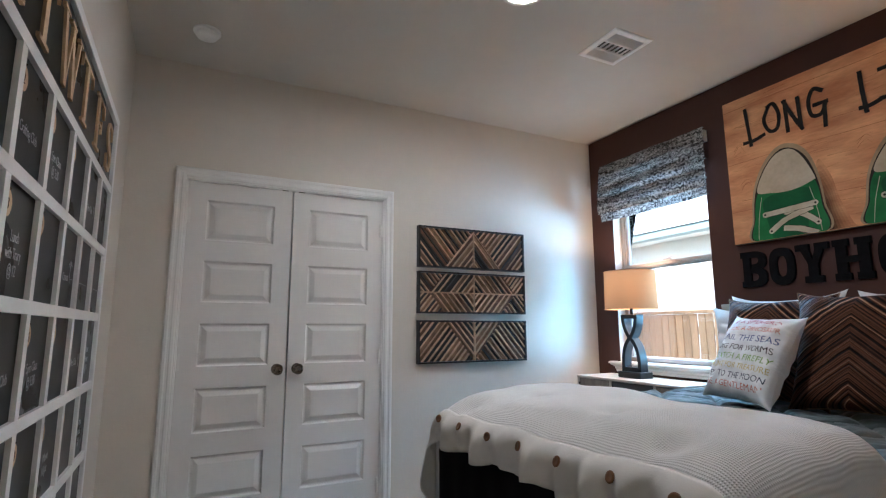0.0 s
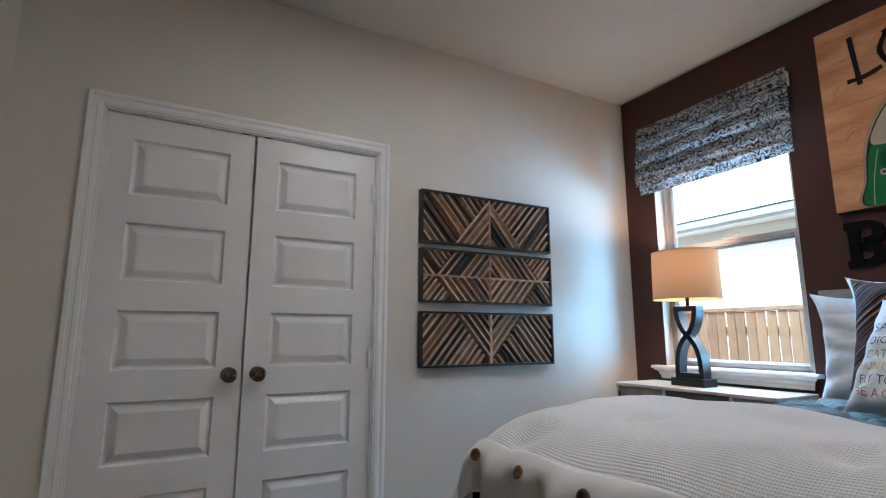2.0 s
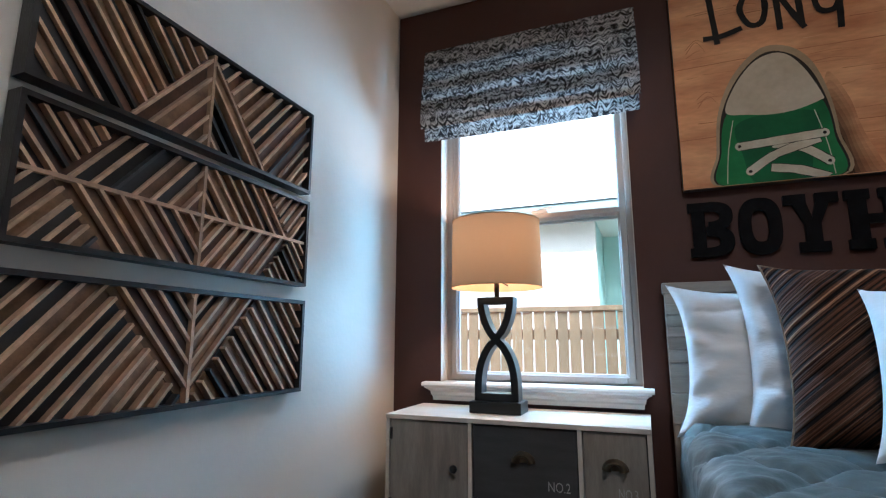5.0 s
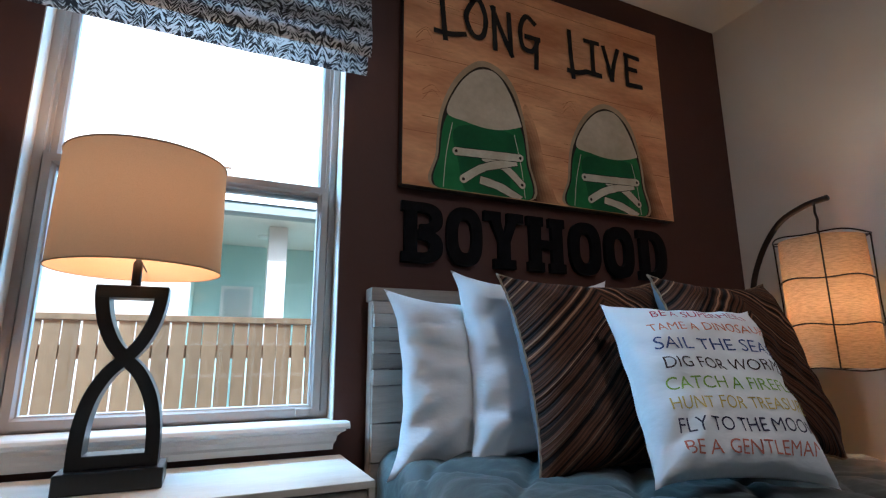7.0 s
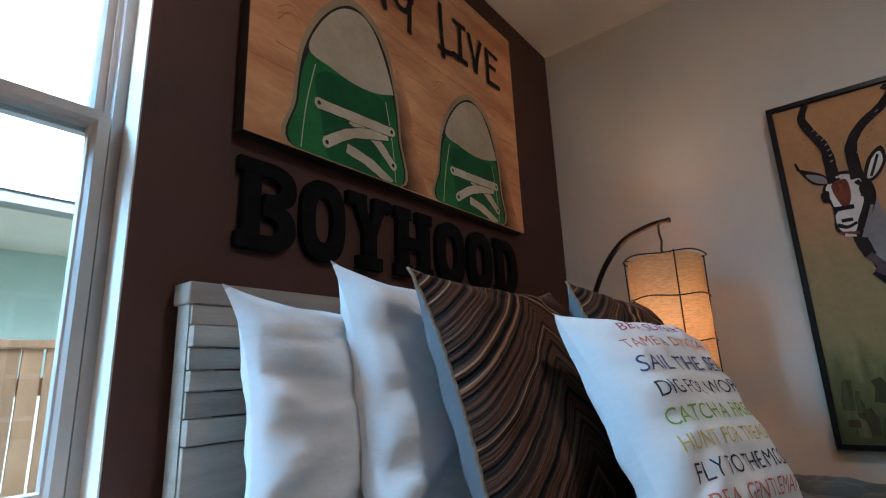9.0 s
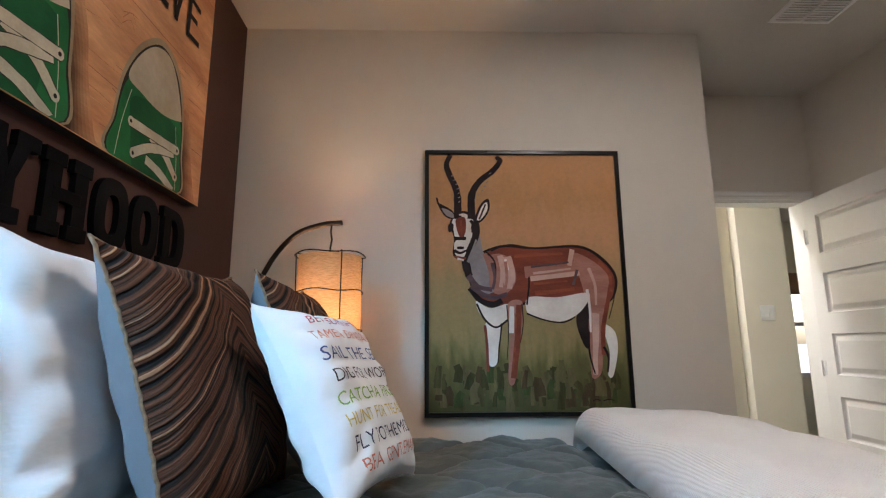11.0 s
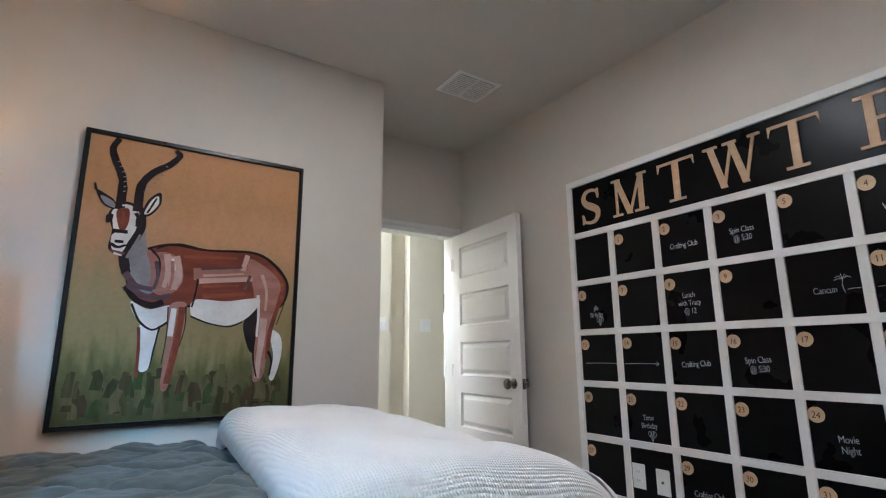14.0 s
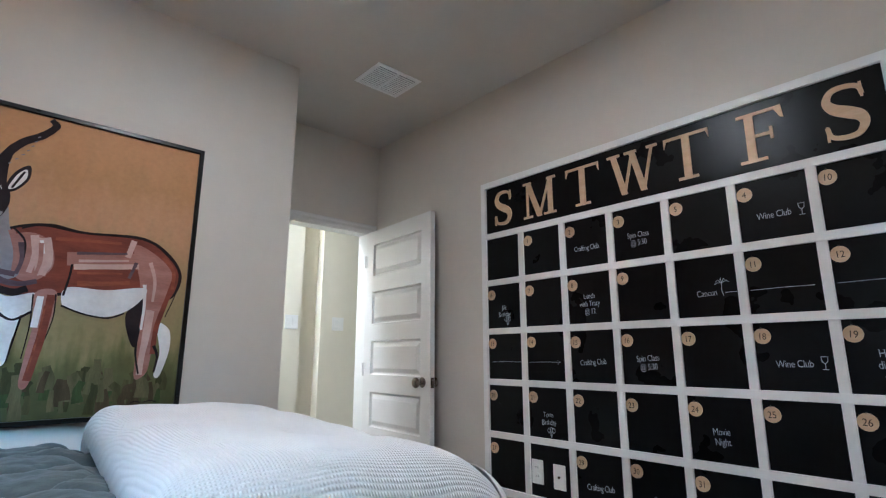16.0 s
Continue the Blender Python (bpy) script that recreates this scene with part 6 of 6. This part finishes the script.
BRUSH = (
    (Q_BLACK, 0.006, [(0.33, 0.600), (0.42, 0.624), (0.55, 0.612), (0.77, 0.620), (0.88, 0.572), (0.948, 0.50), (0.935, 0.43), (0.90, 0.345)]),
    (Q_BLACK, 0.008, [(0.30, 0.60), (0.345, 0.56), (0.35, 0.50)]),
    (Q_BLACK, 0.005, [(0.40, 0.395), (0.405, 0.30), (0.395, 0.20)]),
    (Q_BLACK, 0.005, [(0.475, 0.40), (0.478, 0.33), (0.462, 0.26)]),
    (Q_BLACK, 0.010, [(0.797, 0.30), (0.795, 0.22), (0.815, 0.15)]),
    (Q_BLACK, 0.022, [(0.255, 0.705), (0.245, 0.655), (0.215, 0.605)]),
    (Q_BLACK, 0.016, [(0.232, 0.715), (0.246, 0.695), (0.238, 0.675)]),
    (Q_BLACK, 0.014, [(0.150, 0.600), (0.175, 0.592), (0.200, 0.600)]),
    (Q_PLUM, 0.026, [(0.235, 0.465), (0.285, 0.435), (0.345, 0.425), (0.395, 0.435)]),
    (Q_PLUM, 0.030, [(0.22, 0.50), (0.26, 0.465), (0.32, 0.455)]),
    (Q_PLUM, 0.018, [(0.335, 0.55), (0.345, 0.50), (0.335, 0.46)]),
    (Q_PINK, 0.026, [(0.375, 0.575), (0.385, 0.52), (0.375, 0.47)]),
    (Q_PINK, 0.030, [(0.415, 0.57), (0.432, 0.52), (0.42, 0.465)]),
    (Q_WHITE, 0.012, [(0.40, 0.565), (0.412, 0.53)]),
    (Q_ROSE, 0.016, [(0.40, 0.555), (0.405, 0.50), (0.395, 0.455)]),
    (Q_EMBER, 0.022, [(0.55, 0.44), (0.63, 0.445), (0.73, 0.455)]),
    (Q_EMBER, 0.012, [(0.54, 0.475), (0.62, 0.48), (0.70, 0.485)]),
    (Q_EMBER, 0.016, [(0.45, 0.58), (0.55, 0.585), (0.68, 0.590)]),
    (Q_RUST, 0.020, [(0.47, 0.545), (0.49, 0.48), (0.48, 0.42)]),
    (Q_EMBER, 0.020, [(0.87, 0.555), (0.915, 0.51), (0.918, 0.45)]),
    (Q_PLUM, 0.012, [(0.53, 0.540), (0.62, 0.548), (0.71, 0.556)]),
    (Q_PINK, 0.012, [(0.54, 0.515), (0.63, 0.523), (0.72, 0.532)]),
    (Q_PINK, 0.016, [(0.815, 0.53), (0.84, 0.47), (0.84, 0.40)]),
    (Q_PINK, 0.014, [(0.845, 0.36), (0.84, 0.28), (0.825, 0.19)]),
    (Q_WHITE, 0.014, [(0.80, 0.45), (0.808, 0.38), (0.806, 0.30)]),
    (Q_WHITE, 0.012, [(0.290, 0.385), (0.34, 0.365), (0.38, 0.385)]),
    (Q_GREY, 0.012, [(0.215, 0.56), (0.235, 0.60), (0.255, 0.64)]),
    (Q_WHITE, 0.010, [(0.165, 0.57), (0.19, 0.565)]),
    (Q_WHITE, 0.008, [(0.176, 0.740), (0.205, 0.742)]),
    (Q_EMBER, 0.010, [(0.180, 0.715), (0.184, 0.665)]),
    (Q_BLACK, 0.010, [(0.066, 0.785), (0.060, 0.805)]),
    (Q_EMBER, 0.008, [(0.445, 0.36), (0.435, 0.25), (0.42, 0.16)]),
    (Q_BLACK, 0.007, [(0.372, 0.32), (0.36, 0.25), (0.35, 0.19)]),
    (Q_BLACK, 0.012, [(0.868, 0.24), (0.885, 0.205), (0.878, 0.155)]),
)
for i, (m_, wid, pts) in enumerate(BRUSH):
    dstroke(pts, wid, m_, 16.6 + 0.1 * i, steps=6, taper=0.35)
for a, b in ((0.80, 0.835), (0.85, 0.90)):
    dstroke([(a, 0.052), ((a + b) / 2, 0.057), (b, 0.053)], 0.004, Q_BLACK, 9, steps=4)

# ---------------- chalkboard calendar ----------------
M_BOARD = mat("black_chalkboard", (0.0035, 0.0035, 0.004), 0.29, var=0.3, scale=4, bump=0.25, bump_scale=120, bump_dist=0.0006, second=(0.005, 0.005, 0.0055), spec=0.14)
M_BAR = mat("white_painted_batten", (0.83, 0.81, 0.79), 0.45, var=0.03, scale=6, bump=0.08)
M_BIRCH = mat("pale_birch_ply", (0.66, 0.47, 0.29), 0.55, var=0.08, scale=8, bump=0.15, bump_scale=60, stretch=(1, 4, 1), second=(0.58, 0.38, 0.21))
M_CHALK = mat("white_chalk", (0.62, 0.63, 0.65), 0.9, var=0.2, scale=90)
M_TAGINK = mat("brown_tag_ink", (0.06, 0.035, 0.02), 0.8, var=0.1)
KY0, KY1, KZ0, KZ1 = -2.436, -0.515, 0.405, 2.143
PY, PZ, Y1, Z0 = 0.270, 0.2765, -2.142, 1.809
cal = empty("chalkboard_calendar", wall_frame((W + 0.001, KY0, KZ0), *WEST), "wall-size black chalkboard calendar in a white grid with wooden letters", "calendar")
KW, KH = KY1 - KY0, KZ1 - KZ0
part("board", box(0.01, KW - 0.01, 0.01, KH - 0.01, 0.0, 0.0055), M_BOARD, cal, "black chalkboard panel")
part("frame", add_sweep_frame(bmesh.new(), (0, KW, 0, KH), [(0, 0), (0, 0.018), (0.002, 0.020), (0.034, 0.020), (0.036, 0.018), (0.036, 0.0)], (1, 0, 0), (0, 1, 0), (0, 0, 1), (0, 0, 0)), M_BAR, cal, "white painted outer frame")
vb = [Y1 + PY * k - KY0 for k in range(6)]
hb = [Z0 - PZ * k - KZ0 for k in range(5)]
for v in hb:
    part("rail", box(0.036, KW - 0.036, v - 0.0165, v + 0.0165, 0.005, 0.0175, 0.001), M_BAR, cal)
edges = [hb[0] - 0.0165] + [None]
rows_z = [(hb[k + 1] + 0.0165 if k < 4 else 0.036, hb[k] - 0.0165) for k in range(5)]
for u in vb:
    for a, b in rows_z:
        part("upright", box(u - 0.0165, u + 0.0165, a, b, 0.005, 0.0171), M_BAR, cal)
us = [0.036] + vb + [KW - 0.036]


def serif_letter(ch, w, h, t):
    """A book-face capital, centred, with thick and thin strokes and small serifs."""
    bm = bmesh.new()
    thick, thin, sf = h * 0.155, h * 0.06, h * 0.055
    n = [0]

    def lift():
        n[0] += 1
        return t + 0.00025 * n[0]

    def bar(a, c, d, e):
        add_box(bm, a, c, d, e, 0, lift())

    def slant(xa, xb, wid):
        add_poly(bm, [(xa - wid / 2, h / 2), (xb - wid / 2, -h / 2), (xb + wid / 2, -h / 2), (xa + wid / 2, h / 2)], 0, lift())
    if ch == "S":
        pts = spline([(0.40, 0.25), (0.33, 0.40), (0.05, 0.46), (-0.24, 0.42), (-0.36, 0.25), (-0.22, 0.09), (0.06, -0.02), (0.30, -0.13), (0.36, -0.28), (0.22, -0.43), (-0.06, -0.46), (-0.34, -0.40), (-0.42, -0.22)], 6, close=False)
        m = len(pts)
        prev = None
        rows = []
        for i, (u, v) in enumerate(pts):
            a, b = pts[max(i - 1, 0)], pts[min(i + 1, m - 1)]
            d = Vector(((b[0] - a[0]) * w, (b[1] - a[1]) * h)).normalized()
            q = i / (m - 1)
            wid = h * (0.035 + 0.055 * math.exp(-((q - 0.5) / 0.17) ** 2) + 0.012 * math.sin(math.pi * q))
            nn = Vector((-d.y, d.x)) * wid
            c = Vector((u * w, v * h))
            rows.append([(*(c + nn), 0), (*(c - nn), 0), (*(c - nn), t), (*(c + nn), t)])
        add_loft(bm, rows)
        bar(w * 0.36, w * 0.42, h * 0.20, h * 0.47)
        bar(-w * 0.45, -w * 0.39, -h * 0.48, -h * 0.20)
    elif ch == "T":
        bar(-thick / 2, thick / 2, -h / 2, h / 2)
        bar(-w / 2, w / 2, h / 2 - thin, h / 2)
        bar(-w * 0.22, w * 0.22, -h / 2, -h / 2 + sf)
        for s in (-1, 1):
            add_poly(bm, [(s * w / 2, h / 2), (s * w / 2, h / 2 - h * 0.22), (s * (w / 2 - h * 0.05), h / 2 - thin)][:: (1 if s < 0 else -1)], 0, lift())
    elif ch == "F":
        bar(-w * 0.30, -w * 0.30 + thick, -h / 2, h / 2)
        bar(-w * 0.46, w * 0.44, h / 2 - thin, h / 2)
        bar(-w * 0.28, w * 0.20, -h * 0.02, h * 0.04)
        bar(w * 0.18, w * 0.24, -h * 0.11, h * 0.13)
        bar(-w * 0.46, w * 0.08, -h / 2, -h / 2 + sf)
        add_poly(bm, [(w * 0.44, h / 2), (w * 0.47, h * 0.24), (w * 0.40, h * 0.27), (w * 0.30, h / 2 - thin)][::-1], 0, lift())
    elif ch == "M":
        bar(-w * 0.40, -w * 0.40 + thin, -h / 2, h / 2)
        bar(w * 0.40 - thick * 0.9, w * 0.40, -h / 2, h / 2)
        slant(-w * 0.36, 0.0, thick)
        slant(w * 0.33, 0.0, thin)
        for a, c in ((-0.5, -0.22), (0.14, 0.5)):
            bar(w * a, w * c, -h / 2, -h / 2 + sf)
        bar(-w * 0.5, -w * 0.25, h / 2 - sf, h / 2)
        bar(w * 0.25, w * 0.5, h / 2 - sf, h / 2)
    elif ch == "W":
        slant(-w * 0.38, -w * 0.18, thick * 0.9)
        slant(0.02 * w, -w * 0.18, thin)
        slant(0.0, w * 0.20, thick * 0.9)
        slant(w * 0.40, w * 0.20, thin)
        for a, c in ((-0.5, -0.24), (-0.14, 0.10), (0.30, 0.5)):
            bar(w * a, w * c, h / 2 - sf, h / 2)
    return bm


for k, ch in enumerate("SMTWTFS"):
    uc = (us[k] + us[k + 1]) / 2 + (0.004, 0.0, 0.0, 0.0, -0.02, -0.005, 0.004)[k]
    wid = {"S": 0.135, "M": 0.215, "T": 0.19, "W": 0.25, "F": 0.175}[ch]
    o = part("letter", serif_letter(ch, wid, 0.205, 0.007), M_BIRCH, cal, "pale birch letter " + ch)
    o.location = (uc, Z0 - KZ0 + 0.156, 0.0055)
NUMS = ((None, 1, 2, 3, 5, 4, 10), (6, 7, 8, 9, None, 11, 12), (13, 14, 15, 16, 17, 18, 19), (20, 21, 22, 23, 24, 25, 26), (27, None, 29, 30, 31, None, None))
CHALK = {(0, 2): "Crafting Club", (0, 3): "Spin Class\n@ 5:30", (0, 5): "Wine Club", (1, 0): "Jills\nBirthday", (1, 2): "Lunch\nwith Tracy\n@ 12", (1, 4): "Cancun", (2, 2): "Crafting Club", (2, 3): "Spin Class\n@ 5:30", (2, 5): "Wine Club", (2, 6): "Host\ndinner\n@ 6", (3, 1): "Toms\nBirthday", (3, 4): "Movie\nNight", (3, 6): "Pizza\nat the\n@", (4, 2): "Crafting Club", (4, 3): "Spin"}
disc = mesh_of(lathe([(0.001, 0.0), (0.0285, 0.0), (0.0285, 0.0035), (0.001, 0.0035)], 24), "tag")
pinm = mesh_of(lathe([(0.001, 0.0), (0.003, 0.0), (0.003, 0.006), (0.001, 0.007)], 8), "pin")
rng = random.Random(8)


def chalk_line(pts, parent=cal):
    return part("chalk_line", add_tube(bmesh.new(), [(u, v, 0.0058) for u, v in pts], 0.0011, 4), M_CHALK, parent)


for r in range(5):
    za, zb = rows_z[r]
    for c in range(7):
        ua = us[c] + (0.0165 if c else 0)
        ub = us[c + 1] - (0.0165 if c < 6 else 0)
        num = NUMS[r][c]
        if num:
            o = part("date_tag", disc, M_BIRCH, cal, "round birch date tag")
            o.location = (ua + 0.028, zb - 0.052 + rng.uniform(-0.004, 0.004), 0.0057)
            p = part("pin", pinm, M_NICKEL, o)
            p.location = (0.0, 0.030, 0)
            tm = text_mesh(str(num), 0.034, 0.0003, squeeze=0.85)
            q = part("number", tm, M_TAGINK, o)
            q.matrix_local = pose(0, -0.002, 0.0042, 0, 0, rng.uniform(-6, 6))
        words = CHALK.get((r, c))
        if words:
            tm = text_mesh(words, 0.037, 0.0003, squeeze=0.74, offset=-0.0004, spacing=0.94)
            q = part("chalk_writing", tm, M_CHALK, cal, "white chalk handwriting")
            q.matrix_local = pose((ua + ub) / 2, (za + zb) / 2 - 0.028, 0.0060, 0, 0, rng.uniform(0, 4))
    # long chalk strokes
for r, c0, u0, u1 in ((1, 4, 0.20, 0.242), (1, 5, 0.02, 0.225), (1, 6, 0.02, 0.22), (2, 0, 0.02, 0.235), (2, 1, 0.02, 0.215)):
    zm = (rows_z[r][0] + rows_z[r][1]) / 2 - 0.03
    b = us[c0] + 0.005
    chalk_line([(b + u0, zm), (b + (u0 + u1) / 2, zm + 0.002), (b + u1, zm + 0.001)])
    if (r, c0) == (2, 1):
        chalk_line([(b + u1 - 0.016, zm + 0.012), (b + u1, zm + 0.001), (b + u1 - 0.016, zm - 0.010)])
# little chalk drawings: balloons, glasses, a palm
for r, c, du, dv in ((1, 0, 0.0, -0.085), (3, 1, 0.0, -0.095)):
    bu, bv = (us[c] + us[c + 1]) / 2 + 0.014 + du, (rows_z[r][0] + rows_z[r][1]) / 2 + dv
    for k in (-1, 0, 1):
        chalk_line([(bu + k * 0.013 + 0.009 * math.cos(a * 0.785), bv + 0.016 - abs(k) * 0.004 + 0.012 * math.sin(a * 0.785)) for a in range(9)])
        chalk_line([(bu + k * 0.011, bv + 0.004), (bu, bv - 0.022)])
for r in (0, 2):
    bu, bv = us[6] - 0.045, (rows_z[r][0] + rows_z[r][1]) / 2 - 0.024
    chalk_line([(bu - 0.010, bv + 0.022), (bu - 0.008, bv + 0.006), (bu, bv - 0.002), (bu + 0.008, bv + 0.006), (bu + 0.010, bv + 0.022), (bu - 0.010, bv + 0.022)])
    chalk_line([(bu, bv - 0.002), (bu, bv - 0.020)])
    chalk_line([(bu - 0.009, bv - 0.021), (bu + 0.009, bv - 0.021)])
bu, bv = us[5] - 0.075, (rows_z[1][0] + rows_z[1][1]) / 2 - 0.01
for a in (0.3, 1.0, 1.8, 2.6, 3.3):
    chalk_line([(bu, bv + 0.02), (bu + 0.016 * math.cos(a), bv + 0.024 + 0.016 * math.sin(a)), (bu + 0.028 * math.cos(a), bv + 0.018 + 0.014 * math.sin(a))])
chalk_line([(bu, bv + 0.02), (bu - 0.003, bv - 0.005), (bu + 0.003, bv - 0.032)])

# ---------------- outside the window ----------------
M_GROUND = mat("dry_side_yard_soil", (0.20, 0.17, 0.12), 0.95, var=0.2, scale=3, bump=0.6, bump_scale=40, bump_dist=0.02)
M_CEDAR = mat("weathered_cedar_board", (0.52, 0.235, 0.10), 0.8, var=0.16, scale=4, bump=0.3, bump_scale=40, stretch=(4, 4, 0.7), second=(0.36, 0.155, 0.065), random_value=0.16)
M_STUCCO = mat("white_stucco", (0.80, 0.79, 0.74), 0.9, var=0.04, scale=3, bump=0.5, bump_scale=120)
# teal is the porch's sky-lit shade, put into the base colour
M_PORCH_SHADE = mat("sky_shade_teal", (0.52, 0.74, 0.71), 0.8, var=0.05, scale=3, bump=0.3, bump_scale=80)
M_ROOF = mat("grey_roof_shingle", (0.16, 0.16, 0.16), 0.9, var=0.2, scale=8, bump=0.6, bump_scale=60)
M_FASCIA = mat("grey_green_fascia", (0.30, 0.36, 0.35), 0.6, var=0.05, scale=4)
GZ = -0.42
structure("ground", box(-400, 400, -400, 400, GZ - 0.2, GZ), M_GROUND, "bare ground of the side yard")
structure("foundation", box(-6.6, 0.155, -7.2, 0.84, GZ, -0.101), M_STUCCO, "pale house foundation under the rooms")
# roof out of view, added so the house keeps sun off the fence
bm = bmesh.new()
add_box(bm, -7.0, 0.55, -7.6, 1.3, H + 0.151, H + 0.30)
add_loft(bm, [[(-7.0, -7.6, H + 0.301), (0.55, -7.6, H + 0.301), (-3.2, -7.6, H + 1.9)], [(-7.0, 1.3, H + 0.301), (0.55, 1.3, H + 0.301), (-3.2, 1.3, H + 1.9)]])
structure("roof", bm, M_ROOF, "unseen grey shingled roof added over the rooms to shade the fence")
FX = 2.30
fence = empty("fence", pose(FX, 0, GZ), "cedar privacy fence with narrow gaps between boards", "fence")
part("cap_board", box(-0.03, 0.09, -4.0, 7.1, 1.79, 1.83, 0.004), M_CEDAR, fence)
for z in (0.35, 1.55):
    part("fence_rail", box(0.021, 0.06, -4.0, 7.1, z, z + 0.09), M_CEDAR, fence)
rng = random.Random(3)
y = -4.0
boards = [mesh_of(box(-0.009, 0.009, 0, w, 0.02, 1.785, 0.002), "fence_board") for w in (0.088, 0.090, 0.086)]
while y < 7.0:
    o = part("fence_board", boards[rng.randrange(3)], M_CEDAR, fence)
    o.location = (rng.uniform(-0.003, 0.003), y, 0)
    y += 0.090 + rng.choice((0.004, 0.007, 0.010, 0.013))
house = empty("neighbour_house", pose(0, 0, 0), "neighbouring white house with deep eave and porch shade painted teal", "house")
part("wall", box(6.0, 6.2, -0.40, 14.0, GZ, 3.0), M_STUCCO, house, "sunlit white stucco wall")
part("porch_wall", box(7.6, 7.8, -9.0, -0.40, GZ, 3.0), M_PORCH_SHADE, house, "porch wall with teal sky shade put into its colour")
part("porch_side", box(6.201, 7.6, -0.401, -0.25, GZ, 3.0), M_PORCH_SHADE, house)
part("porch_column", box(6.0, 6.22, -1.62, -1.36, GZ, 3.0, 0.01), M_STUCCO, house, "square white porch column")
part("soffit", box(5.5, 7.8, -9.0, 14.0, 3.001, 3.05), M_STUCCO, house)
part("gutter", add_loft(bmesh.new(), [[(5.36, yy, 3.10), (5.36, yy, 3.00), (5.40, yy, 2.97), (5.499, yy, 2.97), (5.499, yy, 3.10)] for yy in (-9.0, 14.0)]), M_FASCIA, house, "grey-green gutter")
part("fascia", box(5.50, 5.53, -9.0, 14.0, 3.051, 3.16), M_FASCIA, house)
part("roof", add_loft(bmesh.new(), [[(5.44, yy, 3.161), (7.9, yy, 3.161), (7.9, yy, 3.75)] for yy in (-9.0, 14.0)]), M_ROOF, house, "low grey shingle roof")
w_ = part("window", box(7.57, 7.599, -1.30, -0.80, 1.2, 2.3), M_TRIM, house, "white-framed porch window")
part("pane", box(7.562, 7.569, -1.25, -0.85, 1.25, 2.25), M_GLASS, w_)
part("porch_light", lathe([(0.001, 3.0), (0.10, 3.0), (0.10, 2.97), (0.06, 2.95), (0.001, 2.945)], 24), M_PLASTIC, house, "round porch light").location = (6.7, -1.35, 0)

# glowing white sheet past the houses, added for the overexposed sky
M_SKY_GLOW = bpy.data.materials.new("overexposed_sky_glow")
M_SKY_GLOW.use_nodes = True
glow_bsdf = M_SKY_GLOW.node_tree.nodes["Principled BSDF"]
glow_bsdf.inputs["Base Color"].default_value = (0.8, 0.8, 0.8, 1)
glow_bsdf.inputs["Emission Color"].default_value = (0.93, 0.97, 1.0, 1)
glow_bsdf.inputs["Emission Strength"].default_value = 1.1
structure("backdrop", box(90, 90.5, -160, 160, -1, 140), M_SKY_GLOW, "glowing white sheet for the overexposed distant sky")
